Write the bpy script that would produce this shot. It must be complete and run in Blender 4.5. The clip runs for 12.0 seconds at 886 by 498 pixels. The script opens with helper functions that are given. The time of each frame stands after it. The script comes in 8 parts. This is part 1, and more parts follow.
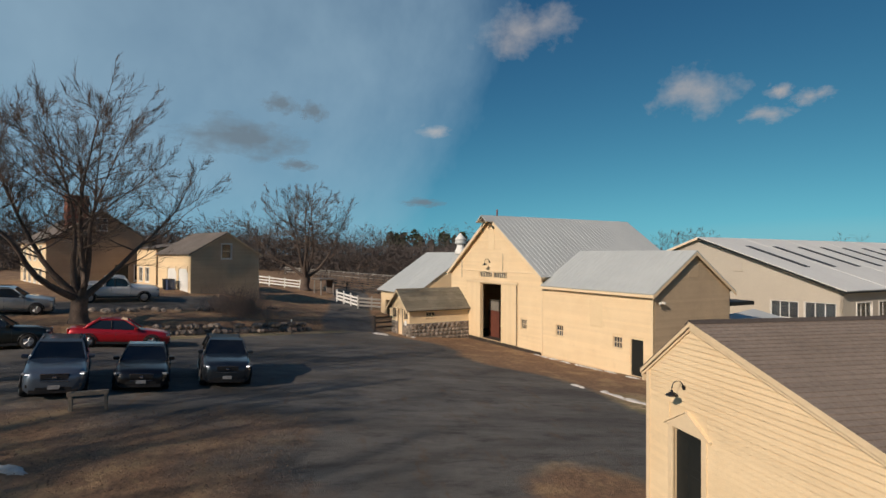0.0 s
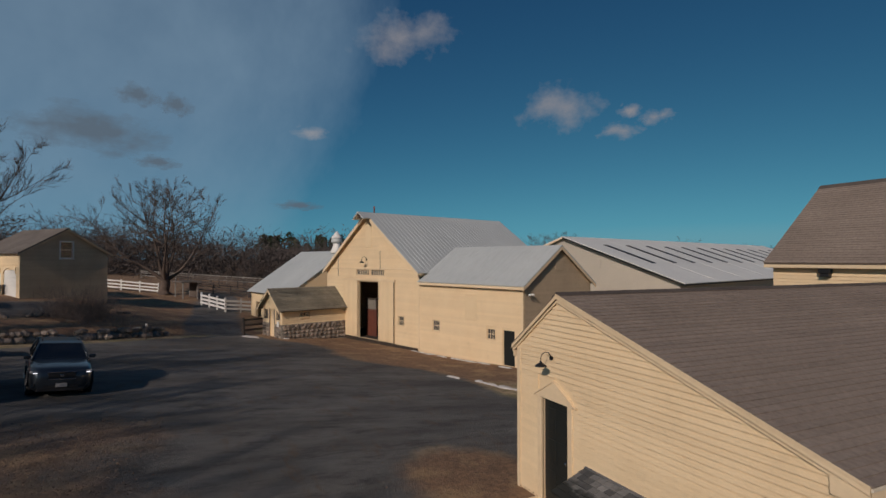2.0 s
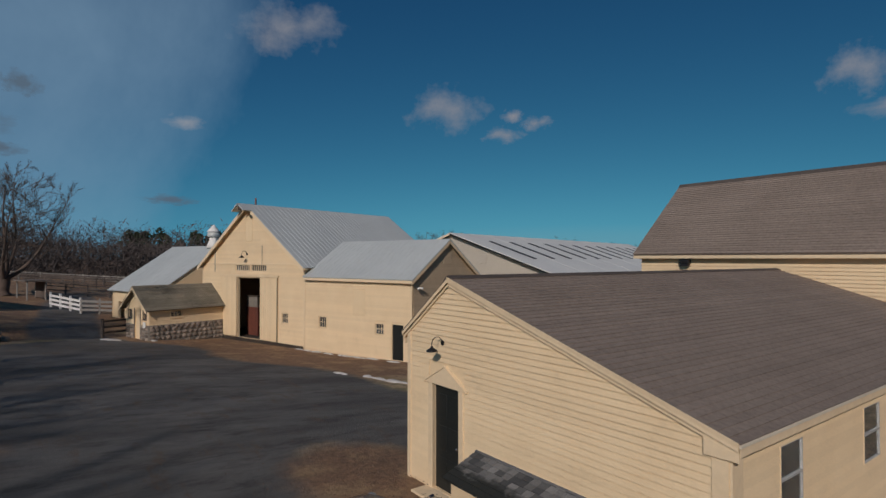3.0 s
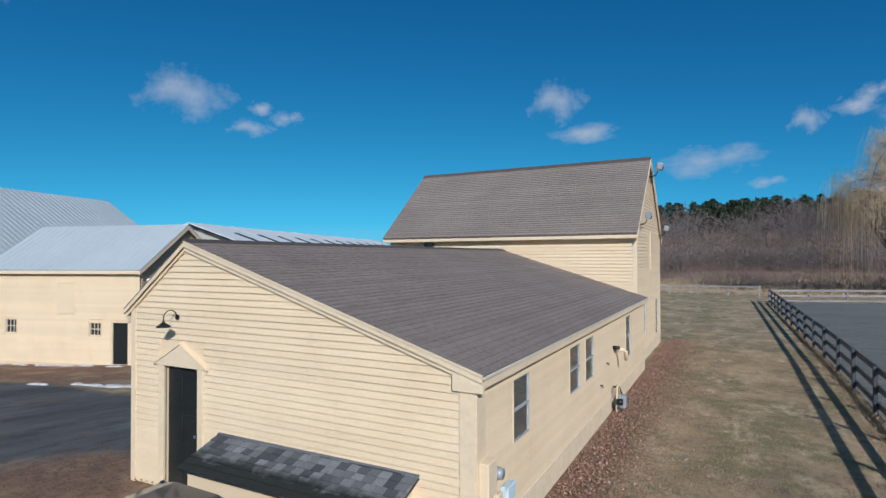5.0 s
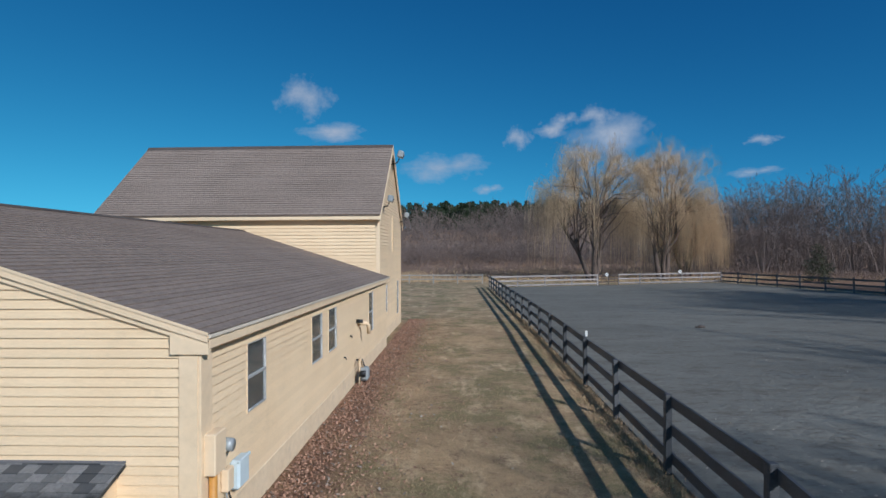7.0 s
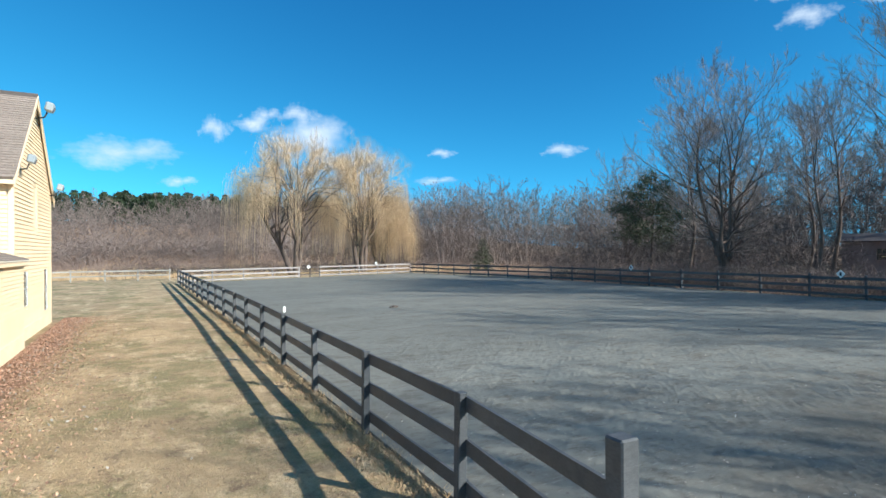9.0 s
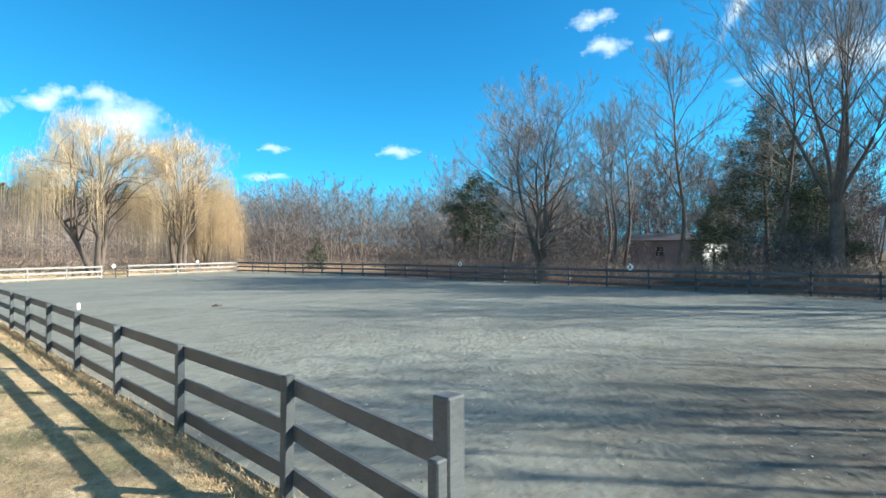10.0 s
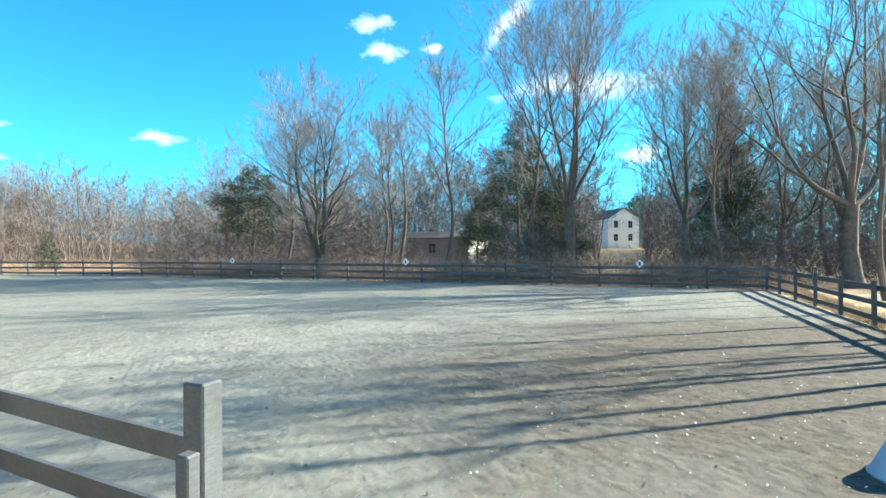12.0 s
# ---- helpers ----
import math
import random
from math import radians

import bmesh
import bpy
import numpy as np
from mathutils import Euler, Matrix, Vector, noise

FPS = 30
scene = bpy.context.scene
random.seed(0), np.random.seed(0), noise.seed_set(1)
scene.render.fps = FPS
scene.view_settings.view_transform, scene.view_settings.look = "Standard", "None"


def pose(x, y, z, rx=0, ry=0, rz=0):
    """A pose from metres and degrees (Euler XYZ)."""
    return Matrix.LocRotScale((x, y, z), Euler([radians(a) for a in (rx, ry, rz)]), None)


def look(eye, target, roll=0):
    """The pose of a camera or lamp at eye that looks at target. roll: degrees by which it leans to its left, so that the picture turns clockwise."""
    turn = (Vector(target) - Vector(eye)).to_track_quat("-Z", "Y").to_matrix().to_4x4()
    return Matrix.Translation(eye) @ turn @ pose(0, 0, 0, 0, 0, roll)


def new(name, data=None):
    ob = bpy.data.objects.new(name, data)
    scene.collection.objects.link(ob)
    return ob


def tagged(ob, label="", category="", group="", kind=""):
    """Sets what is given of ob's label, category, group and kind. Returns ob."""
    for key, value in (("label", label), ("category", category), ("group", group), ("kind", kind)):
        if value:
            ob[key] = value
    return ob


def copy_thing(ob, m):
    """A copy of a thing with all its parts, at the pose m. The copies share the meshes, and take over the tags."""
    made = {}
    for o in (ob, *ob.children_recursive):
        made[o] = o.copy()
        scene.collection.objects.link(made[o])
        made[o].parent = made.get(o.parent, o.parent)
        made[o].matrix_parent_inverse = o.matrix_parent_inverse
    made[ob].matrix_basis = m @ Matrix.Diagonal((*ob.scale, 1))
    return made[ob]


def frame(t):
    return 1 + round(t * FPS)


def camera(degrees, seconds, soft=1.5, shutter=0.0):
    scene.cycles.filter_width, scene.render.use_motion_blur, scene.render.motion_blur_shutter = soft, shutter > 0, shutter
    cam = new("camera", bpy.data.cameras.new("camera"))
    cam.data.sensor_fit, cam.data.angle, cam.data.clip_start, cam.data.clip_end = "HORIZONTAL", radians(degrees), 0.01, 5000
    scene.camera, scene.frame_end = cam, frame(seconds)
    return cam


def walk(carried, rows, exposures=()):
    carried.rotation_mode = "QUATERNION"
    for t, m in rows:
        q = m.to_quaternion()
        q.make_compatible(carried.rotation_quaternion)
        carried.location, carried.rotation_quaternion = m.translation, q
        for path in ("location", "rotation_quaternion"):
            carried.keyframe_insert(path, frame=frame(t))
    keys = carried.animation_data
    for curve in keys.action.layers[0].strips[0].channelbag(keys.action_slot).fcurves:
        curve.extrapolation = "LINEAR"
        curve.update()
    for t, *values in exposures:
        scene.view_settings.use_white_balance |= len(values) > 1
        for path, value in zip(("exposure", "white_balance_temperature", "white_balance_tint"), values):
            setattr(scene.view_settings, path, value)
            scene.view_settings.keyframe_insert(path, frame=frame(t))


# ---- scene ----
cam = camera(77.9, 12.0)

PATH = [
    (0, (3.832, -6.873, 5.454), (1.877, -6.453, 5.476), 0.3),
    (0.5, (3.88, -6.8, 5.317), (1.944, -6.299, 5.345), 0.2),
    (1, (3.8, -6.758, 5.191), (1.889, -6.171, 5.223), 0.1),
    (1.5, (3.672, -6.719, 5.058), (1.799, -6.019, 5.095), 0.0),
    (2, (3.505, -6.654, 4.885), (1.689, -5.816, 4.925), -0.0),
    (2.5, (3.272, -6.534, 4.718), (1.544, -5.529, 4.757), -0.1),
    (3, (3.123, -6.487, 4.577), (1.514, -5.299, 4.613), -0.0),
    (5, (2.805, -6.222, 3.931), (1.869, -4.455, 3.962), -0.2),
    (5.5, (2.782, -6.082, 3.788), (2.055, -4.219, 3.815), -0.1),
    (6, (2.814, -5.989, 3.658), (2.29, -4.059, 3.677), 0.0),
    (6.5, (2.799, -5.887, 3.495), (2.494, -3.91, 3.514), -0.0),
    (7, (2.802, -5.841, 3.33), (2.732, -3.842, 3.348), -0.3),
    (9, (3.071, -5.068, 2.661), (4.021, -3.308, 2.668), -0.4),
    (9.5, (3.065, -5.071, 2.554), (4.281, -3.482, 2.557), -0.2),
    (10, (3.165, -5.003, 2.421), (4.591, -3.601, 2.424), -0.3),
    (10.5, (3.172, -4.968, 2.348), (4.755, -3.746, 2.35), -0.3),
    (11, (3.195, -4.93, 2.268), (4.878, -3.85, 2.268), -0.3),
    (11.5, (3.263, -4.939, 2.252), (5.041, -4.022, 2.251), -0.3),
    (12, (3.317, -4.978, 2.249), (5.173, -4.235, 2.242), -0.2),
]
EXPOSURES = [(0, -0.16, 7300, 18), (0.5, -0.42, 7200, 20), (1.5, -0.72, 7100, 22), (2.5, -0.86, 6750, 20), (3.2, -0.85, 6350, 18), (5, -0.02, 5400, 12), (5.5, 0.07, 5350, 13), (6, -0.14, 5450, 14),
             (7, -0.08, 5500, 13), (9, 1.14, 5850, 6), (9.5, 1.45, 6000, 3), (10.5, 1.92, 6150, 1), (12, 2.35, 6400, 0)]
walk(cam, [(t, look(eye, target, roll)) for t, eye, target, roll in PATH], EXPOSURES)

# ---- light and place ----
# ---- sky, sun ----
SUN_AZ = (0.616, -0.788)          # towards the sun, in plan
SUN_EL = radians(28)
world = bpy.data.worlds.new("sky")
scene.world = world
world.use_nodes = True
wn, wl = world.node_tree.nodes, world.node_tree.links
sky = wn.new("ShaderNodeTexSky")
sky.sky_type, sky.sun_disc = "NISHITA", False
sky.sun_elevation, sky.sun_rotation = SUN_EL, math.atan2(SUN_AZ[0], SUN_AZ[1])
sky.altitude, sky.air_density, sky.dust_density, sky.ozone_density = 50, 1.0, 0.3, 2.5
deep = wn.new("ShaderNodeHueSaturation")
deep.inputs["Saturation"].default_value = 1.0
grey = wn.new("ShaderNodeRGBToBW")
tint = wn.new("ShaderNodeCombineColor")
for socket, gain, power in (("Red", 0.04, 1.6), ("Green", 0.72, 1.15), ("Blue", 2.35, 0.75)):    # deep blue above, cyan low down
    bend, lift = wn.new("ShaderNodeMath"), wn.new("ShaderNodeMath")
    bend.operation, lift.operation = "POWER", "MULTIPLY"
    bend.inputs[1].default_value, lift.inputs[1].default_value = power, gain
    wl.new(grey.outputs["Val"], bend.inputs[0])
    wl.new(bend.outputs[0], lift.inputs[0])
    wl.new(lift.outputs[0], tint.inputs[socket])
both = wn.new("ShaderNodeMix")
both.data_type = "RGBA"
# deep blue away from the sun, paler round it
near = wn.new("ShaderNodeMapRange")
near.inputs["From Min"].default_value, near.inputs["From Max"].default_value = 8.5, 14.0
near.inputs["To Min"].default_value, near.inputs["To Max"].default_value = 0.89, 0.0
wl.new(grey.outputs["Val"], near.inputs["Value"])
wl.new(near.outputs["Result"], both.inputs[0])
wl.new(sky.outputs["Color"], deep.inputs["Color"])
wl.new(deep.outputs["Color"], grey.inputs["Color"])
wl.new(deep.outputs["Color"], both.inputs[6])
wl.new(tint.outputs["Color"], both.inputs[7])
wl.new(both.outputs[2], wn["Background"].inputs["Color"])
wn["Background"].inputs["Strength"].default_value = 0.06

sun = new("sun", bpy.data.lights.new("sun", "SUN"))
sun.data.energy, sun.data.angle, sun.data.color = 4.2, radians(0.6), (1.0, 0.93, 0.82)
sun.matrix_world = look((SUN_AZ[0] * 90, SUN_AZ[1] * 90, 48), (0, 0, 0))

# ---- materials ----
def shader(name):
    m = bpy.data.materials.new(name)
    m.use_nodes = True
    return m, m.node_tree.nodes, m.node_tree.links, m.node_tree.nodes["Principled BSDF"]


def noise_node(n, l, where, scale, detail=4.0, rough=0.6, stretch=None):
    t = n.new("ShaderNodeTexNoise")
    t.inputs["Scale"].default_value, t.inputs["Detail"].default_value, t.inputs["Roughness"].default_value = scale, detail, rough
    if stretch:
        m = n.new("ShaderNodeMapping")
        m.inputs["Scale"].default_value = stretch
        l.new(where, m.inputs["Vector"])
        where = m.outputs["Vector"]
    l.new(where, t.inputs["Vector"])
    return t.outputs["Fac"]


def ramp_node(n, l, fac, lo, hi):
    r = n.new("ShaderNodeMapRange")
    r.inputs["From Min"].default_value, r.inputs["From Max"].default_value = lo, hi
    l.new(fac, r.inputs["Value"])
    return r.outputs["Result"]


def mix_node(n, l, fac, a, b, kind="MIX"):
    m = n.new("ShaderNodeMix")
    m.data_type, m.blend_type = "RGBA", kind
    for socket, value in ((m.inputs[0], fac), (m.inputs[6], a), (m.inputs[7], b)):
        if isinstance(value, (int, float)):
            socket.default_value = value
        elif isinstance(value, tuple):
            socket.default_value = (*value[:3], 1)
        else:
            l.new(value, socket)
    return m.outputs[2]


def mat(name, a, b=None, rough=0.7, metal=0.0, coarse=0.6, fine=9.0, grain=0.18, bump=0.15, bump_scale=40.0, vary=0.0, stretch=None,
        where="Object", spec=0.4, dirt=None, dirt_amount=0.45):
    """Two colours mixed by coarse noise, fine grain over them, each piece a little lighter or darker (vary), stains (dirt), bump."""
    m, n, l, p = shader(name)
    co = n.new("ShaderNodeNewGeometry").outputs["Position"] if where == "World" else n.new("ShaderNodeTexCoord").outputs["Object"]
    c = mix_node(n, l, ramp_node(n, l, noise_node(n, l, co, coarse, 5), 0.35, 0.65), a, b or tuple(v * 0.85 for v in a))
    g = n.new("ShaderNodeMix")
    g.data_type, g.blend_type = "RGBA", "MULTIPLY"
    g.inputs[0].default_value = 1
    v = n.new("ShaderNodeMapRange")
    v.inputs["To Min"].default_value, v.inputs["To Max"].default_value = 1 - grain, 1 + grain
    v.inputs["From Min"].default_value, v.inputs["From Max"].default_value = 0.3, 0.7
    l.new(noise_node(n, l, co, fine, 6, 0.7, stretch), v.inputs["Value"])
    l.new(c, g.inputs[6]), l.new(v.outputs["Result"], g.inputs[7])
    c = g.outputs[2]
    if dirt:
        c = mix_node(n, l, ramp_node(n, l, noise_node(n, l, co, 1.7, 8, 0.75), 0.56, 0.78), c, mix_node(n, l, dirt_amount, c, dirt))
    if vary:
        o = n.new("ShaderNodeObjectInfo")
        r = n.new("ShaderNodeMapRange")
        r.inputs["To Min"].default_value, r.inputs["To Max"].default_value = 1 - vary, 1 + vary
        l.new(o.outputs["Random"], r.inputs["Value"])
        c = mix_node(n, l, 1.0, c, r.outputs["Result"], "MULTIPLY")
    l.new(c, p.inputs["Base Color"])
    p.inputs["Roughness"].default_value, p.inputs["Metallic"].default_value, p.inputs["Specular IOR Level"].default_value = rough, metal, spec
    if bump:
        bn = n.new("ShaderNodeBump")
        bn.inputs["Strength"].default_value, bn.inputs["Distance"].default_value = bump, 0.02
        l.new(noise_node(n, l, co, bump_scale, 5, 0.7, stretch), bn.inputs["Height"])
        l.new(bn.outputs["Normal"], p.inputs["Normal"])
    return m


PAINT = mat("cream_yellow_paint", (0.80, 0.62, 0.395), (0.765, 0.58, 0.36), 0.6, coarse=0.8, fine=14, grain=0.06, bump=0.12, bump_scale=30, vary=0.035,
            stretch=(1, 1, 6), dirt=(0.42, 0.33, 0.22), dirt_amount=0.3)
TRIM = mat("cream_trim_paint", (0.80, 0.63, 0.42), (0.75, 0.58, 0.375), 0.55, grain=0.05, bump=0.08, dirt=(0.4, 0.32, 0.22), dirt_amount=0.25)
# PAINT's hue about a third darker, for gable, side and back walls
TAN = mat("tan_side_colour", (0.52, 0.40, 0.27), (0.45, 0.345, 0.235), 0.7, grain=0.08, vary=0.05, stretch=(1, 1, 6), dirt=(0.3, 0.25, 0.18))
HALL = mat("grey_beige_siding", (0.50, 0.45, 0.37), (0.45, 0.405, 0.34), 0.6, grain=0.05, coarse=0.3, bump=0.05)
FOUND = mat("painted_concrete", (0.79, 0.63, 0.42), (0.74, 0.58, 0.38), 0.85, coarse=1.2, grain=0.08, bump=0.2, dirt=(0.3, 0.26, 0.2))
SHINGLE = mat("brown_asphalt_shingle", (0.282, 0.226, 0.186), (0.246, 0.196, 0.161), 0.93, coarse=0.5, fine=11, grain=0.2, bump=0.5, bump_scale=120, vary=0.07, stretch=(1, 1, 1), spec=0.25)
# the shadow line along the ridge, put into a darker cap colour
RIDGE = mat("ridge_shade_shingle", (0.115, 0.095, 0.082), (0.085, 0.07, 0.062), 0.93, coarse=0.7, fine=20, grain=0.3, bump=0.4, bump_scale=90, spec=0.2)
DRIP = mat("white_drip_edge_metal", (0.72, 0.64, 0.52), (0.62, 0.55, 0.44), 0.45, grain=0.05, bump=0.02, dirt=(0.3, 0.27, 0.22))
SLATE = mat("old_mossy_shingle", (0.165, 0.162, 0.15), (0.05, 0.051, 0.047), 0.9, coarse=3.0, fine=20, grain=0.35, bump=0.5, bump_scale=90, vary=0.55, spec=0.25)
HUT_SH = mat("faded_green_shingle", (0.235, 0.21, 0.16), (0.16, 0.145, 0.112), 0.93, coarse=1.0, fine=22, grain=0.4, bump=0.5, bump_scale=90, vary=0.12, spec=0.2)
METAL = mat("galvanised_roofing", (0.52, 0.545, 0.53), (0.465, 0.49, 0.48), 0.5, 0.1, coarse=0.25, fine=5, grain=0.07, bump=0.05, stretch=(3, 0.4, 0.4), dirt=(0.36, 0.34, 0.3), dirt_amount=0.25)
HALLROOF = mat("pale_painted_roofing", (0.74, 0.735, 0.68), (0.68, 0.675, 0.63), 0.55, coarse=0.25, fine=5, grain=0.06, bump=0.04, stretch=(3, 0.4, 0.4), dirt=(0.45, 0.42, 0.37), dirt_amount=0.2)
DARK = mat("black_green_door_paint", (0.012, 0.015, 0.014), (0.018, 0.02, 0.019), 0.5, grain=0.2)
INSIDE = mat("dim_barn_boards", (0.06, 0.045, 0.033), (0.04, 0.03, 0.024), 0.9, grain=0.3)
STALL = mat("stall_red_wood", (0.16, 0.05, 0.03), (0.11, 0.035, 0.025), 0.7)
WHITE = mat("white_paint", (0.78, 0.77, 0.73), (0.70, 0.69, 0.65), 0.55, grain=0.06, dirt=(0.4, 0.36, 0.3), dirt_amount=0.3)
FENCE = mat("dark_grey_fence_paint", (0.086, 0.088, 0.091), (0.060, 0.062, 0.065), 0.6, coarse=1.1, fine=18, grain=0.25, bump=0.25, bump_scale=30, vary=0.14, dirt=(0.13, 0.13, 0.125), stretch=(1, 1, 4), spec=0.35)
PALEWOOD = mat("pale_weathered_rails", (0.33, 0.295, 0.27), (0.24, 0.215, 0.20), 0.85, grain=0.25, vary=0.12, stretch=(1, 1, 5))
GREYWOOD = mat("silvered_fence_wood", (0.34, 0.32, 0.29), (0.24, 0.225, 0.20), 0.85, grain=0.25, vary=0.15, stretch=(1, 1, 5))
OLDWOOD = mat("brown_fence_wood", (0.12, 0.095, 0.08), (0.075, 0.06, 0.052), 0.85, grain=0.3, vary=0.2)
IRON = mat("black_iron", (0.02, 0.022, 0.024), (0.03, 0.03, 0.032), 0.45, 0.4, grain=0.15)
STONE = mat("field_stone", (0.31, 0.25, 0.20), (0.17, 0.14, 0.12), 0.9, coarse=3, fine=16, grain=0.3, bump=0.5, bump_scale=25, vary=0.45)
MORTAR = mat("grey_mortar", (0.24, 0.215, 0.18), (0.18, 0.165, 0.14), 0.95, grain=0.2)
BRICK = mat("chimney_brick", (0.26, 0.10, 0.07), (0.19, 0.075, 0.055), 0.9, grain=0.25, coarse=3)
BARK = mat("grey_brown_bark", (0.155, 0.118, 0.098), (0.095, 0.072, 0.06), 0.95, coarse=1.5, fine=12, grain=0.35, bump=0.6, bump_scale=14, stretch=(2, 2, 0.5), spec=0.15)
TWIG = mat("winter_twigs", (0.29, 0.23, 0.20), (0.20, 0.16, 0.14), 0.9, coarse=0.4, grain=0.2, bump=0, spec=0.15)
WOODS = mat("far_winter_woods", (0.235, 0.185, 0.162), (0.155, 0.122, 0.107), 0.95, coarse=0.05, fine=0.4, grain=0.3, bump=0, spec=0.1)
# WOODS made darker, with the shade behind the eastern trees in the colour
SHADED_EAST = mat("shaded_east_woods", (0.195, 0.158, 0.142), (0.125, 0.10, 0.09), 0.95, coarse=0.05, fine=0.4, grain=0.3, bump=0, spec=0.1)
# WOODS at about half tone: a dense wood's own shade painted in
SHADED_WOODS = mat("self_shaded_woods", (0.125, 0.105, 0.098), (0.078, 0.066, 0.062), 0.95, coarse=0.05, fine=0.4, grain=0.3, bump=0, spec=0.1)
WILLOW = mat("golden_willow_twigs", (0.60, 0.44, 0.27), (0.46, 0.33, 0.20), 0.8, coarse=0.5, grain=0.2, bump=0, spec=0.2)
PINE = mat("pine_needles", (0.078, 0.088, 0.048), (0.046, 0.055, 0.034), 0.8, coarse=0.8, fine=6, grain=0.35, bump=0, spec=0.25)
PINE_FAR = mat("far_pines", (0.048, 0.062, 0.032), (0.03, 0.042, 0.024), 0.9, coarse=0.2, grain=0.3, bump=0, spec=0.15)
BRUSH = mat("dry_brush", (0.25, 0.18, 0.15), (0.17, 0.125, 0.105), 0.95, coarse=0.15, grain=0.3, bump=0, spec=0.1)
SNOW = mat("old_snow", (0.62, 0.60, 0.57), (0.42, 0.385, 0.35), 0.6, coarse=3, fine=20, grain=0.12, bump=0.4, bump_scale=20)
ROOF_HOUSE = mat("house_roof_shingle", (0.17, 0.145, 0.125), (0.13, 0.11, 0.095), 0.93, fine=15, grain=0.25, bump=0.3)
SASH = mat("weathered_sash_paint", (0.40, 0.40, 0.39), (0.30, 0.30, 0.29), 0.6, grain=0.08)
DARKSHEET = mat("dark_matt_sheet", (0.034, 0.040, 0.047), (0.022, 0.026, 0.03), 0.8)
# browner and darker than PAINT, for the farmhouse's gable, back and west walls
BROWN = mat("brown_side_colour", (0.40, 0.28, 0.185), (0.33, 0.23, 0.155), 0.7, grain=0.08, vary=0.05, stretch=(1, 1, 6), dirt=(0.22, 0.16, 0.11))
SERVICE = mat("pale_blue_service_paint", (0.60, 0.70, 0.72), (0.52, 0.62, 0.65), 0.45, grain=0.06, bump=0.03)
METER = mat("meter_grey_metal", (0.40, 0.43, 0.43), (0.33, 0.36, 0.37), 0.45, 0.3, grain=0.08)
PIPE_Y = mat("ochre_conduit", (0.62, 0.30, 0.06), (0.5, 0.24, 0.05), 0.5)
RUBBER = mat("tyre_rubber", (0.014, 0.014, 0.015), (0.02, 0.02, 0.02), 0.85)
RIM = mat("alloy_rim", (0.5, 0.51, 0.52), (0.42, 0.43, 0.44), 0.35, 0.8, grain=0.05)
CHROME = mat("bright_trim", (0.6, 0.61, 0.62), None, 0.2, 1.0, grain=0.02, bump=0)
PLASTIC = mat("black_plastic", (0.018, 0.018, 0.02), None, 0.5, grain=0.1)
PLATE = mat("plate_pale", (0.30, 0.30, 0.31), None, 0.5)
LAMPGLASS = mat("headlamp_lens", (0.30, 0.32, 0.34), None, 0.15, 0.2, grain=0.05, bump=0, spec=0.6)
TAILLIGHT = mat("tail_lamp_red", (0.35, 0.01, 0.01), None, 0.2, bump=0, spec=0.8)


def car_paint(name, c, metal=0.5):
    m = mat(name, c, tuple(v * 0.92 for v in c), 0.32, metal, grain=0.03, bump=0, spec=0.5)
    p = m.node_tree.nodes["Principled BSDF"]
    p.inputs["Coat Weight"].default_value, p.inputs["Coat Roughness"].default_value = 0.8, 0.06
    return m


def glass(name, tint=(0.75, 0.8, 0.82)):
    m, n, l, p = shader(name)
    p.inputs["Base Color"].default_value = (*tint, 1)
    p.inputs["Transmission Weight"].default_value, p.inputs["Roughness"].default_value, p.inputs["IOR"].default_value = 1.0, 0.02, 1.45
    return m


GLASS = glass("window_glass")
CARGLASS = mat("tinted_car_glass", (0.012, 0.015, 0.018), None, 0.06, grain=0.0, bump=0, spec=0.9)

# ---- building tools ----
def mesh(name, verts, faces, material, parent=None, label="", smooth=False):
    me = bpy.data.meshes.new(name)
    me.from_pydata([tuple(v) for v in verts], [], [tuple(f) for f in faces])
    me.materials.append(material)
    if smooth:
        me.polygons.foreach_set("use_smooth", [True] * len(me.polygons))
    ob = new(name, me)
    ob.parent = parent
    return tagged(ob, label)


def part(name, bm, material, parent, label="", smooth=False):
    bmesh.ops.recalc_face_normals(bm, faces=bm.faces)
    me = bpy.data.meshes.new(name)
    bm.to_mesh(me)
    bm.free()
    me.materials.append(material)
    if smooth:
        me.polygons.foreach_set("use_smooth", [True] * len(me.polygons))
    ob = new(name, me)
    ob.parent = parent
    return tagged(ob, label)


def thing(name, m, label, category, group="", kind=""):
    e = new(name)
    e.empty_display_size = 0.3
    e.matrix_basis = m
    return tagged(e, label, category, group, kind)


def add_box(bm, x0, x1, y0, y1, z0, z1, m=None, bevel=0.0):
    r = bmesh.ops.create_cube(bm, size=1)
    for v in r["verts"]:
        v.co = Vector((x0 + (v.co.x + 0.5) * (x1 - x0), y0 + (v.co.y + 0.5) * (y1 - y0), z0 + (v.co.z + 0.5) * (z1 - z0)))
    vs = r["verts"]
    if bevel:
        es = list({e for v in vs for e in v.link_edges})
        vs = bmesh.ops.bevel(bm, geom=es, offset=bevel, segments=1, affect="EDGES")["verts"]
    if m is not None:
        bmesh.ops.transform(bm, matrix=m, verts=list({v for v in vs}))
    return bm


def box(name, x0, x1, y0, y1, z0, z1, material, parent, m=None, bevel=0.008, label=""):
    return part(name, add_box(bmesh.new(), x0, x1, y0, y1, z0, z1, m, bevel), material, parent, label)


